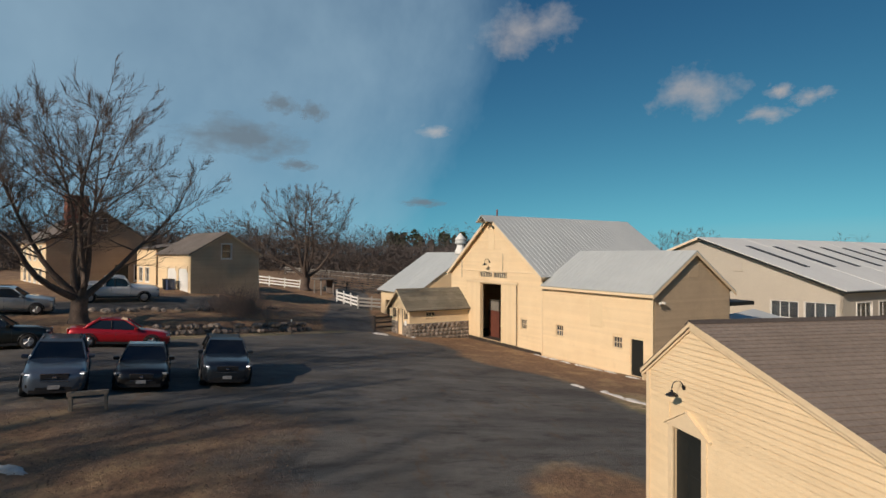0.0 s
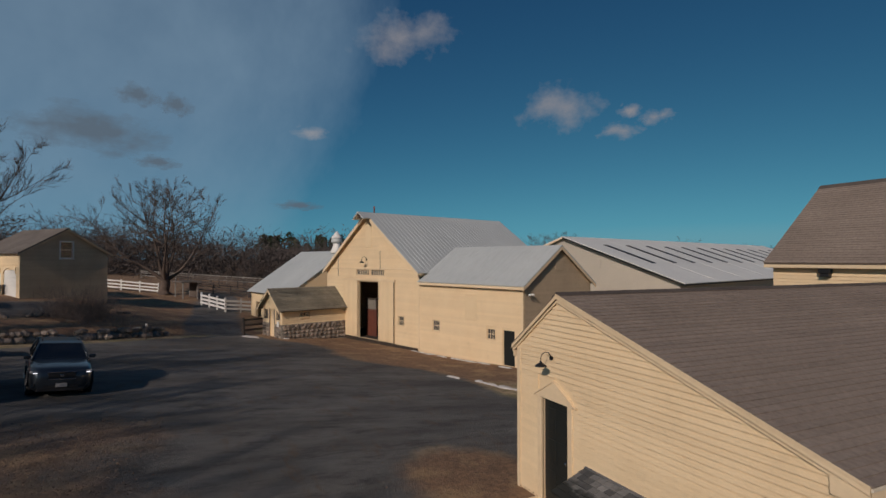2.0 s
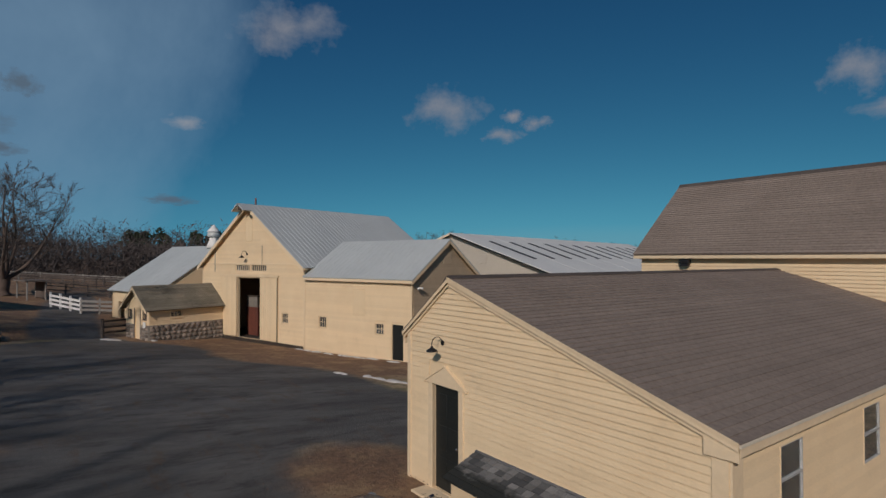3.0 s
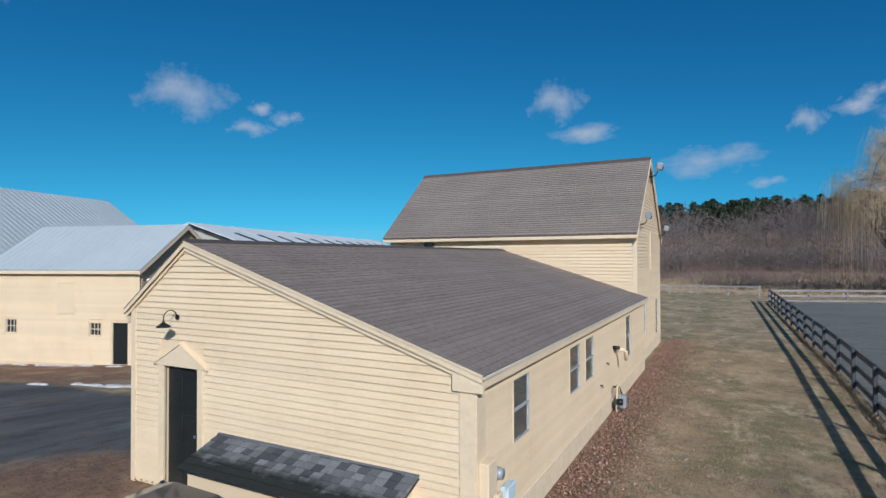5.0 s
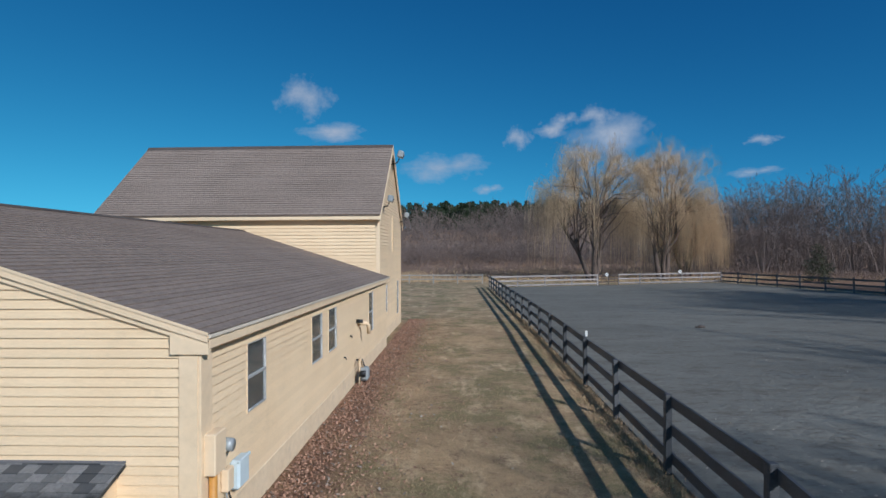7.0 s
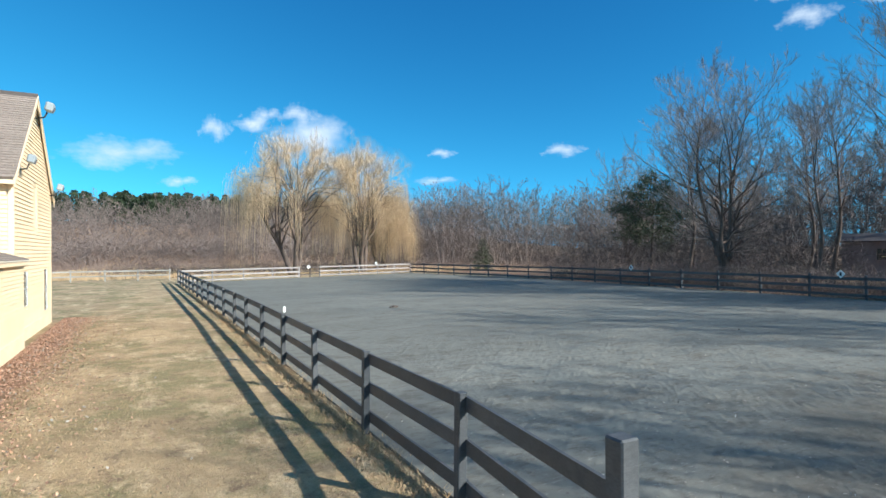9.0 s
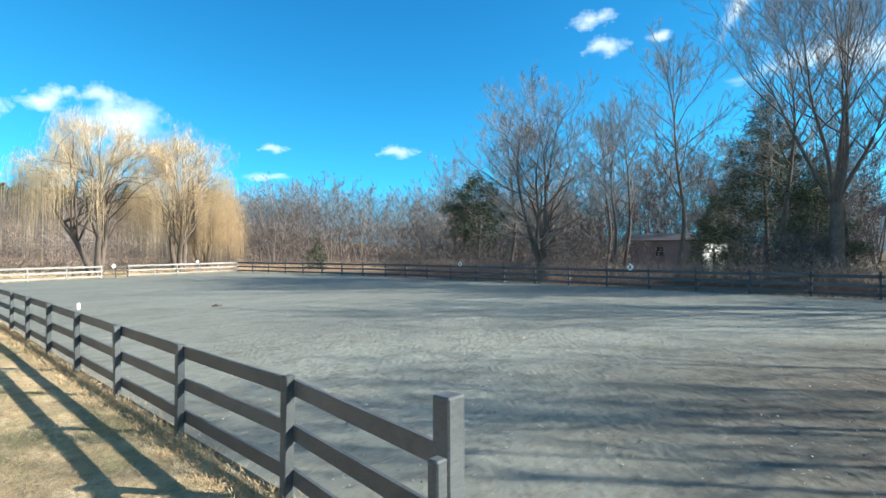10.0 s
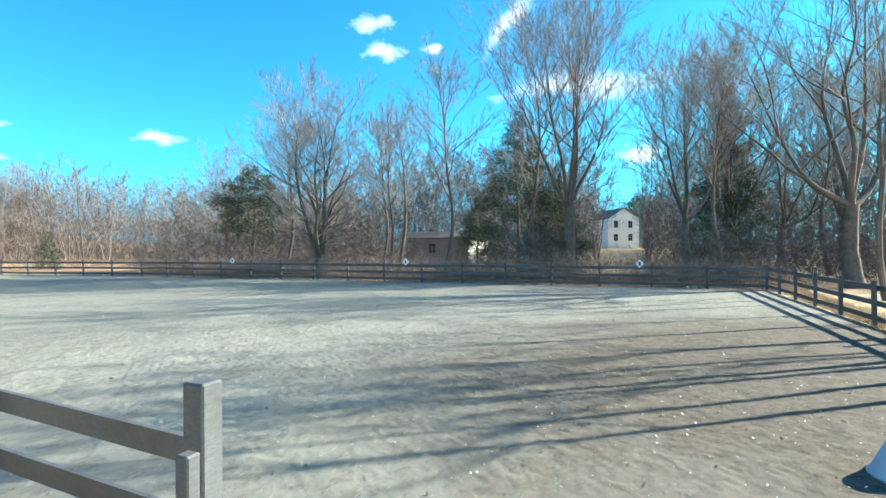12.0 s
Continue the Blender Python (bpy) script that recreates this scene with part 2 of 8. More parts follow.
def add_tube(bm, pts, r, sides=8, caps=True):
    """A tube along points; r is one radius or one a point."""
    pts = [Vector(p) for p in pts]
    rs = r if isinstance(r, (list, tuple)) else [r] * len(pts)
    rings = []
    for i, p in enumerate(pts):
        d = (pts[min(i + 1, len(pts) - 1)] - pts[max(i - 1, 0)]).normalized()
        q = d.to_track_quat("Z", "Y")
        rings.append([bm.verts.new(p + q @ Vector((rs[i] * math.cos(2 * math.pi * k / sides), rs[i] * math.sin(2 * math.pi * k / sides), 0))) for k in range(sides)])
    for a, b in zip(rings, rings[1:]):
        for k in range(sides):
            bm.faces.new((a[k], a[(k + 1) % sides], b[(k + 1) % sides], b[k]))
    if caps:
        bm.faces.new(rings[0][::-1]), bm.faces.new(rings[-1])
    return bm


def tube(name, pts, r, material, parent, sides=8, label="", smooth=True):
    return part(name, add_tube(bmesh.new(), pts, r, sides), material, parent, label, smooth)


def add_prism(bm, poly, y0, y1, m=None):
    """A polygon in x, z carried from y0 to y1."""
    a = [bm.verts.new((x, y0, z)) for x, z in poly]
    b = [bm.verts.new((x, y1, z)) for x, z in poly]
    bm.faces.new(a), bm.faces.new(b[::-1])
    for i in range(len(poly)):
        j = (i + 1) % len(poly)
        bm.faces.new((a[i], b[i], b[j], a[j]))
    if m is not None:
        bmesh.ops.transform(bm, matrix=m, verts=a + b)
    return bm


def prism(name, poly, y0, y1, material, parent, m=None, label=""):
    return part(name, add_prism(bmesh.new(), poly, y0, y1, m), material, parent, label)


def at_top(top, a):
    """The height at a of a line of (a, z) points."""
    for (a0, z0), (a1, z1) in zip(top, top[1:]):
        if a0 <= a <= a1:
            return z0 + (z1 - z0) * (a - a0) / max(a1 - a0, 1e-9)
    return top[0][1] if a < top[0][0] else top[-1][1]


def spans(top, z):
    """Where along the wall the line top stands above z."""
    out, inside, start = [], False, 0
    pts = []
    for (a0, z0), (a1, z1) in zip(top, top[1:]):
        pts.append((a0, z0))
        if (z0 - z) * (z1 - z) < 0:
            pts.append((a0 + (a1 - a0) * (z - z0) / (z1 - z0), z))
    pts.append(top[-1])
    ok = [p[0] for p in pts if p[1] >= z - 1e-6]
    return (min(ok), max(ok)) if ok else None


def wall_core(name, m, top, base, holes, thick, material, parent, label=""):
    """A wall with openings through it: x along, y outward (its outer face at 0), z up. top: (a, z) points from one end to the other."""
    cuts = sorted({round(a, 4) for a, _ in top} | {round(v, 4) for h in holes for v in h[:2]})
    bm = bmesh.new()
    for a0, a1 in zip(cuts, cuts[1:]):
        if a1 - a0 < 1e-3:
            continue
        mid = (a0 + a1) / 2
        z, inside = base, sorted((h for h in holes if h[0] < mid < h[1]), key=lambda h: h[2])
        for h in inside:
            if h[2] > z + 1e-3:
                add_prism(bm, [(a0, z), (a1, z), (a1, h[2]), (a0, h[2])], -thick, 0, m)
            z = h[3]
        t0, t1 = at_top(top, a0 + 1e-6), at_top(top, a1 - 1e-6)
        if max(t0, t1) > z + 1e-3:
            add_prism(bm, [(a0, z), (a1, z), (a1, t1), (a0, t0)], -thick, 0, m)
    bmesh.ops.remove_doubles(bm, verts=bm.verts, dist=1e-4)
    return part(name, bm, material, parent, label)


def clapboards(m, top, base, holes, exposure, material, parent, split=0.0, seed=1, name="clapboard", butt=0.027):
    """Lapped boards on a wall, each a piece: proud at its lower edge, cut at the openings and under the roof's line."""
    rng = random.Random(seed)
    z, highest = base, max(p[1] for p in top)
    while z < highest - 0.03:
        z1 = min(z + exposure, highest - 0.01)
        lo, hi = spans(top, z), spans(top, z1)
        if lo is None:
            break
        hi = hi or ((lo[0] + lo[1]) / 2 - 0.02, (lo[0] + lo[1]) / 2 + 0.02)
        rows = [(lo[0], lo[1], hi[0], hi[1])]
        for h in holes:
            if h[2] < z1 - 0.01 and h[3] > z + 0.01:
                nxt = []
                for b0, b1, t0, t1 in rows:
                    if h[1] <= b0 or h[0] >= b1:
                        nxt.append((b0, b1, t0, t1))
                        continue
                    if h[0] > b0 + 0.02:
                        nxt.append((b0, h[0], t0, h[0]))
                    if h[1] < b1 - 0.02:
                        nxt.append((h[1], b1, h[1], t1))
                rows = nxt
        if split:
            nxt = []
            for b0, b1, t0, t1 in rows:
                if b1 - b0 > split * 1.5:
                    c = b0 + (b1 - b0) * rng.uniform(0.25, 0.75)
                    if t0 + 0.2 < c < t1 - 0.2:
                        nxt += [(b0, c - 0.0015, t0, c - 0.0015), (c + 0.0015, b1, c + 0.0015, t1)]
                        continue
                nxt.append((b0, b1, t0, t1))
            rows = nxt
        for b0, b1, t0, t1 in rows:
            d = rng.uniform(-0.0025, 0.0025)
            vs = [(b0, 0.001, z), (b1, 0.001, z), (t1, 0.001, z1), (t0, 0.001, z1),
                  (b0, butt + d, z), (b1, butt - d, z), (t1, 0.004, z1 + 0.004), (t0, 0.004, z1 + 0.004)]
            vs = [m @ Vector(v) for v in vs]
            mesh(name, vs, [(0, 1, 2, 3), (4, 7, 6, 5), (0, 4, 5, 1), (1, 5, 6, 2), (2, 6, 7, 3), (3, 7, 4, 0)], material, parent)
        z += exposure


def window(m, a0, a1, z0, z1, parent, nx=1, ny=2, frame_mat=None, casing=0.07, sill=True, depth=0.1, blind=True, name="window", bar=0.022, edge=0.035, proud=0.035, sash_mat=None):
    """A sash window in an opening: casing with jambs, bars, one pane a light, sill."""
    f = frame_mat or TRIM
    bm = bmesh.new()
    for x0, x1, y0, y1 in ((a0 - casing, a0, z0 - casing, z1 + casing), (a1, a1 + casing, z0 - casing, z1 + casing), (a0, a1, z1, z1 + casing), (a0, a1, z0 - casing, z0)):
        add_box(bm, x0, x1, -0.02, proud, y0, y1, m)
    w = part(name, bm, f, parent)
    bm = bmesh.new()
    e = edge
    for x0, x1, y0, y1 in ((a0, a0 + e, z0, z1), (a1 - e, a1, z0, z1), (a0 + e, a1 - e, z1 - e, z1), (a0 + e, a1 - e, z0, z0 + e)):
        add_box(bm, x0, x1, -depth, -depth + 0.04, y0, y1, m)
    ws, hs = (a1 - a0 - 2 * e) / nx, (z1 - z0 - 2 * e) / ny
    for i in range(1, nx):
        add_box(bm, a0 + e + i * ws - bar / 2, a0 + e + i * ws + bar / 2, -depth + 0.003, -depth + 0.037, z0 + e, z1 - e, m)
    for j in range(1, ny):
        add_box(bm, a0 + e, a1 - e, -depth, -depth + 0.042, z0 + e + j * hs - bar * 0.9, z0 + e + j * hs + bar * 0.9, m)
    part("sash", bm, sash_mat or f, w)
    for i in range(nx):
        for j in range(ny):
            g = part("pane", add_box(bmesh.new(), a0 + e + i * ws, a0 + e + (i + 1) * ws, -depth + 0.012, -depth + 0.018, z0 + e + j * hs, z0 + e + (j + 1) * hs, m), GLASS, w)
            g.visible_shadow = False
    if sill:
        part("sill", add_box(bmesh.new(), a0 - casing - 0.03, a1 + casing + 0.03, 0, 0.07, z0 - casing - 0.035, z0 - casing, m), f, w)
    # added dark sheet close behind the glass, in place of the dim room
    if blind:
        part("blind", add_box(bmesh.new(), a0 + 0.002, a1 - 0.002, -depth - 0.016, -depth - 0.004, z0 + 0.002, z1 - 0.002, m), DARKSHEET, w)
    return w


def wall_m(x, y, z, turn):
    """x along the wall, y outward: turn is where outward points, in degrees from -y, turning left."""
    return Matrix.Translation((x, y, z)) @ Matrix.Rotation(radians(turn), 4, "Z") @ Matrix.Scale(-1, 4, (0, 1, 0))


def slab(name, a, b, c, d, thick, material, parent, label=""):
    """A roof plane: four corners of its upper face, in turn."""
    p = [Vector(v) for v in (a, b, c, d)]
    n = (p[1] - p[0]).cross(p[3] - p[0]).normalized()
    n = n if n.z > 0 else -n
    vs = p + [v - n * thick for v in p]
    bm = bmesh.new()
    q = [bm.verts.new(v) for v in vs]
    for f in ((0, 1, 2, 3), (7, 6, 5, 4), (0, 4, 5, 1), (1, 5, 6, 2), (2, 6, 7, 3), (3, 7, 4, 0)):
        bm.faces.new([q[i] for i in f])
    return part(name, bm, material, parent, label)


def courses(a, b, c, d, exposure, material, parent, name="shingle_course", seed=3, tabs=0.0):
    """Shingle courses on a roof plane: a-b is the eave, d-c the ridge. tabs: width of single shingles, 0 for whole courses."""
    rng = random.Random(seed)
    a, b, c, d = (Vector(v) for v in (a, b, c, d))
    n = (b - a).cross(d - a).normalized()
    n = n if n.z > 0 else -n
    k = max(1, round((d - a).length / exposure))
    for i in range(k):
        f0, f1 = i / k, min(1.0, (i + 1.06) / k)
        p0, p1, q0, q1 = a.lerp(d, f0), b.lerp(c, f0), a.lerp(d, f1), b.lerp(c, f1)
        length = (p1 - p0).length
        edges = [0.0, 1.0]
        if tabs:
            w, off = tabs / length, rng.uniform(0, tabs / length)
            edges = sorted({0.0, 1.0, *[off + j * w for j in range(int(1 / w) + 1) if 0.01 < off + j * w < 0.99]})
        for s0, s1 in zip(edges, edges[1:]):
            g = 0.0035 / length if tabs else 0
            lift, drop = rng.uniform(0.015, 0.022), rng.uniform(-0.006, 0.006) if tabs else 0
            down = (p0 - q0).normalized() * drop
            v = [p0.lerp(p1, s0 + g) + down, p0.lerp(p1, s1 - g) + down, q0.lerp(q1, s1 - g), q0.lerp(q1, s0 + g)]
            vs = [v[0] + n * 0.002, v[1] + n * 0.002, v[0] + n * lift, v[1] + n * lift, v[2] + n * 0.003, v[3] + n * 0.003]
            mesh(name, vs, [(2, 3, 4, 5), (0, 1, 3, 2), (0, 2, 5), (1, 4, 3)], material, parent)


def seams(a, b, c, d, step, material, parent, name="roof_seam"):
    """Standing seams from eave a-b up to ridge d-c."""
    a, b, c, d = (Vector(v) for v in (a, b, c, d))
    n = (b - a).cross(d - a).normalized()
    n = n if n.z > 0 else -n
    k = max(1, round((b - a).length / step))
    side = (b - a).normalized() * 0.018
    for i in range(1, k):
        p, q = a.lerp(b, i / k), d.lerp(c, i / k)
        vs = [p - side, p + side, q + side, q - side, p - side * 0.6 + n * 0.016, p + side * 0.6 + n * 0.016, q + side * 0.6 + n * 0.016, q - side * 0.6 + n * 0.016]
        mesh(name, vs, [(4, 5, 6, 7), (0, 1, 5, 4), (1, 2, 6, 5), (2, 3, 7, 6), (3, 0, 4, 7)], material, parent)

# ---- ground ----
def smooth(a, b, x):
    t = np.clip((x - a) / (b - a), 0, 1)
    return t * t * (3 - 2 * t)


def height(x, y):
    """The lie of the land: level at the riding arena, falling to the big barn, a walled terrace by the house, a rise of woods far off."""
    s = smooth(4, 16, -x)
    h = s * (-0.53 - 0.075 * np.clip(y, -20, 9) + 0.03 * (np.clip(x, -42, 0) + 20))
    d, a = -0.78 * (x + 34.2) - 0.63 * (y + 16.7), -0.63 * (x + 34.2) + 0.78 * (y + 16.7)
    k = 1 - smooth(9, 22, a)
    h = h + k * (0.7 * smooth(-0.2, 0.8, d) + 1.0 * smooth(1, 14, d))
    h = h + 0.05 * np.clip(-x - 42, 0, 40) * (1 - 0.7 * k * smooth(0, 10, d))
    h = h + 2.5 * np.exp(-((x - 122) ** 2 + (y - 3) ** 2) / 900.0)
    r = np.hypot(x, y)
    far = smooth(90, 260, r)
    rise = smooth(150, 330, r)
    return h * (1 - 0.6 * far) + rise * (4.0 + 17.0 * smooth(0.76, 0.96, np.sin(np.arctan2(y, x))))


def gh(x, y):
    return float(height(np.float64(x), np.float64(y)))


def ground_material():
    m, n, l, p = shader("farm_ground")
    co = n.new("ShaderNodeNewGeometry").outputs["Position"]

    def weight(key):
        a = n.new("ShaderNodeAttribute")
        a.attribute_name = key
        return a.outputs["Fac"]

    def edged(key, scale, amount, lo=0.4, hi=0.6):
        add = n.new("ShaderNodeMath")
        add.operation = "MULTIPLY_ADD"
        l.new(noise_node(n, l, co, scale, 6, 0.7), add.inputs[0])
        add.inputs[1].default_value = amount
        sub = n.new("ShaderNodeMath")
        sub.operation = "SUBTRACT"
        l.new(weight(key), sub.inputs[0])
        sub.inputs[1].default_value = amount * 0.5
        l.new(sub.outputs[0], add.inputs[2])
        return ramp_node(n, l, add.outputs[0], lo, hi)

    grass = mix_node(n, l, ramp_node(n, l, noise_node(n, l, co, 0.5, 6, 0.7), 0.42, 0.58), (0.50, 0.36, 0.205), (0.35, 0.25, 0.145))
    grass = mix_node(n, l, ramp_node(n, l, noise_node(n, l, co, 0.42, 7, 0.72), 0.47, 0.56), grass, (0.245, 0.21, 0.105))
    grass = mix_node(n, l, ramp_node(n, l, noise_node(n, l, co, 0.9, 8, 0.75, (1.3, 0.6, 1)), 0.52, 0.62), grass, (0.60, 0.455, 0.28))
    grass = mix_node(n, l, ramp_node(n, l, noise_node(n, l, co, 2.1, 9, 0.8), 0.52, 0.62), grass, (0.25, 0.172, 0.108))
    grass = mix_node(n, l, ramp_node(n, l, noise_node(n, l, co, 9, 8, 0.85), 0.52, 0.70), grass, (0.19, 0.135, 0.085))
    grass = mix_node(n, l, ramp_node(n, l, noise_node(n, l, co, 17, 8, 0.85), 0.56, 0.72), grass, (0.66, 0.53, 0.36))
    leafy = mix_node(n, l, ramp_node(n, l, noise_node(n, l, co, 5, 8, 0.8), 0.35, 0.65), (0.33, 0.195, 0.118), (0.15, 0.098, 0.065))
    leafy = mix_node(n, l, ramp_node(n, l, noise_node(n, l, co, 0.7, 7, 0.75), 0.48, 0.66), leafy, (0.40, 0.27, 0.15))
    # stretched pale and dark streaks also paint in sun between tree shadows
    tar = mix_node(n, l, ramp_node(n, l, noise_node(n, l, co, 0.2, 8, 0.72, (1.6, 0.6, 1)), 0.40, 0.62), (0.175, 0.167, 0.155), (0.064, 0.062, 0.06))
    tar = mix_node(n, l, ramp_node(n, l, noise_node(n, l, co, 30, 6, 0.8), 0.4, 0.75), tar, (0.16, 0.15, 0.135))
    tar = mix_node(n, l, ramp_node(n, l, noise_node(n, l, co, 1.2, 9, 0.8, (1.4, 0.5, 1)), 0.5, 0.70), tar, (0.052, 0.049, 0.046))
    tar = mix_node(n, l, ramp_node(n, l, noise_node(n, l, co, 0.5, 8, 0.78, (1, 3, 1)), 0.54, 0.70), tar, (0.14, 0.098, 0.066))
    c = mix_node(n, l, edged("leaf", 0.55, 1.0, 0.25, 0.7), grass, leafy)
    c = mix_node(n, l, edged("tar", 0.5, 1.0, 0.22, 0.75), c, tar)
    l.new(c, p.inputs["Base Color"])
    p.inputs["Roughness"].default_value, p.inputs["Specular IOR Level"].default_value = 0.95, 0.2
    b = n.new("ShaderNodeBump")
    b.inputs["Strength"].default_value, b.inputs["Distance"].default_value = 0.85, 0.06
    l.new(noise_node(n, l, co, 9, 8, 0.8), b.inputs["Height"])
    l.new(b.outputs["Normal"], p.inputs["Normal"])
    return m


def lot_weight(x, y):
    """1 on the farm's parking lot and drives."""
    lot = smooth(-46, -43, x) * (1 - smooth(-6.0, -3.2, x - 0.25 * np.clip(y + 3, -8, 0))) * (1 - smooth(0, 1.6, y - (3.2 + 0.30 * (x + 24) + 0.8 * np.sin(x * 0.5))))
    d = -0.78 * (x + 34.2) - 0.63 * (y + 16.7)
    lot = lot * (1 - smooth(-3.0, -1.6, d))
    near = smooth(-18.5, -11.0, x + 1.2 * np.sin(y * 0.7)) * (1 - smooth(-11.5, -4.5, y + 0.8 * np.sin(x))) * (1 - smooth(-4, -2, x)) * 0.8
    lot = lot * (1 - near) * smooth(1.0, 3.6, np.hypot(x + 7.4, (y + 0.7) * 1.4))
    lane = (1 - smooth(1.6, 2.6, np.abs(y + 5.2 + 0.06 * (x + 40)))) * smooth(-75, -70, x) * (1 - smooth(-44, -38, x))
    drive = (1 - smooth(2.0, 3.0, np.abs(d - 8.5))) * smooth(-70, -60, x) * (1 - smooth(-17, -14, y))
    return np.maximum(np.maximum(lot, lane), drive * 0.9)


def leaf_weight(x, y):
    by_shed = smooth(-0.3, 0.1, x) * (1 - smooth(0.4, 1.5, x)) * smooth(-1, 1, y) * (1 - smooth(20, 24, y))
    corner = (1 - smooth(1.2, 3.4, np.hypot(x + 7.5, y + 0.6)))
    barn = (1 - smooth(3.6, 6.0, np.abs((y - 10.27) * 0.956 - (x + 24.03) * 0.292 + 3.4))) * smooth(-46, -42, x) * (1 - smooth(-21, -18, x))
    bank = smooth(-20, -14, x) * (1 - smooth(-8.0, -3.0, y)) * (1 - smooth(0, 4, x))
    woods_ = smooth(75, 150, np.hypot(x, y)) * 0.9
    edge = smooth(35.2, 36.0, x) * (1 - smooth(44, 60, x))
    terrace = smooth(-1.5, -0.5, -0.78 * (x + 34.2) - 0.63 * (y + 16.7)) * 0.85 * (1 - smooth(-30, -26, x))
    return np.clip(by_shed + corner + woods_ + barn * 0.9 + bank * 0.9 + edge * 0.8 + terrace, 0, 1)


def make_ground():
    def ticks(lo, hi, step, out):
        inner = np.arange(lo, hi + step / 2, step)
        k = np.array([1, 2.2, 4, 7, 11, 17, 26, 40, 60, 90, 140, 220, 340, 520, 800, 1200, 1800, 2600]) * out
        return np.concatenate([lo - k[::-1], inner, hi + k])
    xs, ys = ticks(-62, 44, 0.7, 1.0), ticks(-34, 62, 0.7, 1.0)
    gx, gy = np.meshgrid(xs, ys)
    x, y = gx.ravel(), gy.ravel()
    z = height(x, y)
    on_land = (x < -2)
    z = z + np.where(np.hypot(x, y) < 90, 0.012 * np.sin(x * 1.7 + 0.5 * y) * np.sin(y * 1.3), 0) * on_land
    z = np.where((x > 5.4) & (x < 36) & (y > -12) & (y < 60), np.minimum(z, -0.03), z)
    nx = len(xs)
    i = np.arange(len(xs) - 1)[None, :] + np.arange(len(ys) - 1)[:, None] * nx
    faces = np.stack([i, i + 1, i + nx + 1, i + nx], -1).reshape(-1, 4)
    ob = mesh("ground", np.stack([x, y, z], -1).tolist(), faces.tolist(), ground_material(), smooth=True)
    for key, w in (("tar", lot_weight(x, y)), ("leaf", leaf_weight(x, y))):
        ob.data.attributes.new(key, "FLOAT", "POINT").data.foreach_set("value", np.asarray(w, np.float32))
    tagged(ob, "dry winter grass, leaf litter and worn gravelly asphalt", "ground", kind="structure")


make_ground()


# the riding arena's footing
ARENA = [(5.95, -2.5), (5.95, 16.5), (5.45, 47.5), (31.4, 55.9), (35.2, 34.0), (35.2, 12.0), (35.2, -9.9), (6.6, -10.9)]


def sand_material():
    m, n, l, p = shader("arena_footing")
    co = n.new("ShaderNodeNewGeometry").outputs["Position"]
    c = mix_node(n, l, ramp_node(n, l, noise_node(n, l, co, 0.22, 7, 0.65, (0.5, 1.4, 1)), 0.35, 0.65), (0.216, 0.212, 0.182), (0.165, 0.161, 0.138))
    c = mix_node(n, l, ramp_node(n, l, noise_node(n, l, co, 1.3, 9, 0.78, (0.6, 1.3, 1)), 0.50, 0.72), c, (0.112, 0.097, 0.078))
    c = mix_node(n, l, ramp_node(n, l, noise_node(n, l, co, 5.0, 8, 0.8, (0.7, 1.3, 1)), 0.52, 0.66), c, (0.118, 0.104, 0.085))
    c = mix_node(n, l, ramp_node(n, l, noise_node(n, l, co, 11, 6, 0.75, (0.6, 1.4, 1)), 0.60, 0.70), c, (0.36, 0.335, 0.30))
    # brown soil round the near corner, darkened further in place of tree shade
    to_corner = n.new("ShaderNodeVectorMath")
    to_corner.operation = "DISTANCE"
    to_corner.inputs[1].default_value = (14.5, -9.5, 0.0)
    l.new(co, to_corner.inputs[0])
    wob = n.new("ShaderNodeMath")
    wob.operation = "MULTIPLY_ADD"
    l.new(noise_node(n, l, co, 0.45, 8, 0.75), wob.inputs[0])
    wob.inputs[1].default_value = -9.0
    l.new(to_corner.outputs["Value"], wob.inputs[2])
    darkened = ramp_node(n, l, wob.outputs[0], 6.5, 1.5)
    shaded_soil = mix_node(n, l, ramp_node(n, l, noise_node(n, l, co, 4.0, 9, 0.8), 0.42, 0.64), (0.115, 0.096, 0.076), (0.055, 0.046, 0.037))
    c = mix_node(n, l, darkened, c, shaded_soil)
    l.new(c, p.inputs["Base Color"])
    p.inputs["Roughness"].default_value, p.inputs["Specular IOR Level"].default_value = 0.95, 0.15
    b = n.new("ShaderNodeBump")
    b.inputs["Strength"].default_value, b.inputs["Distance"].default_value = 0.45, 0.05
    l.new(noise_node(n, l, co, 6, 9, 0.8), b.inputs["Height"])
    l.new(b.outputs["Normal"], p.inputs["Normal"])
    return m


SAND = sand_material()


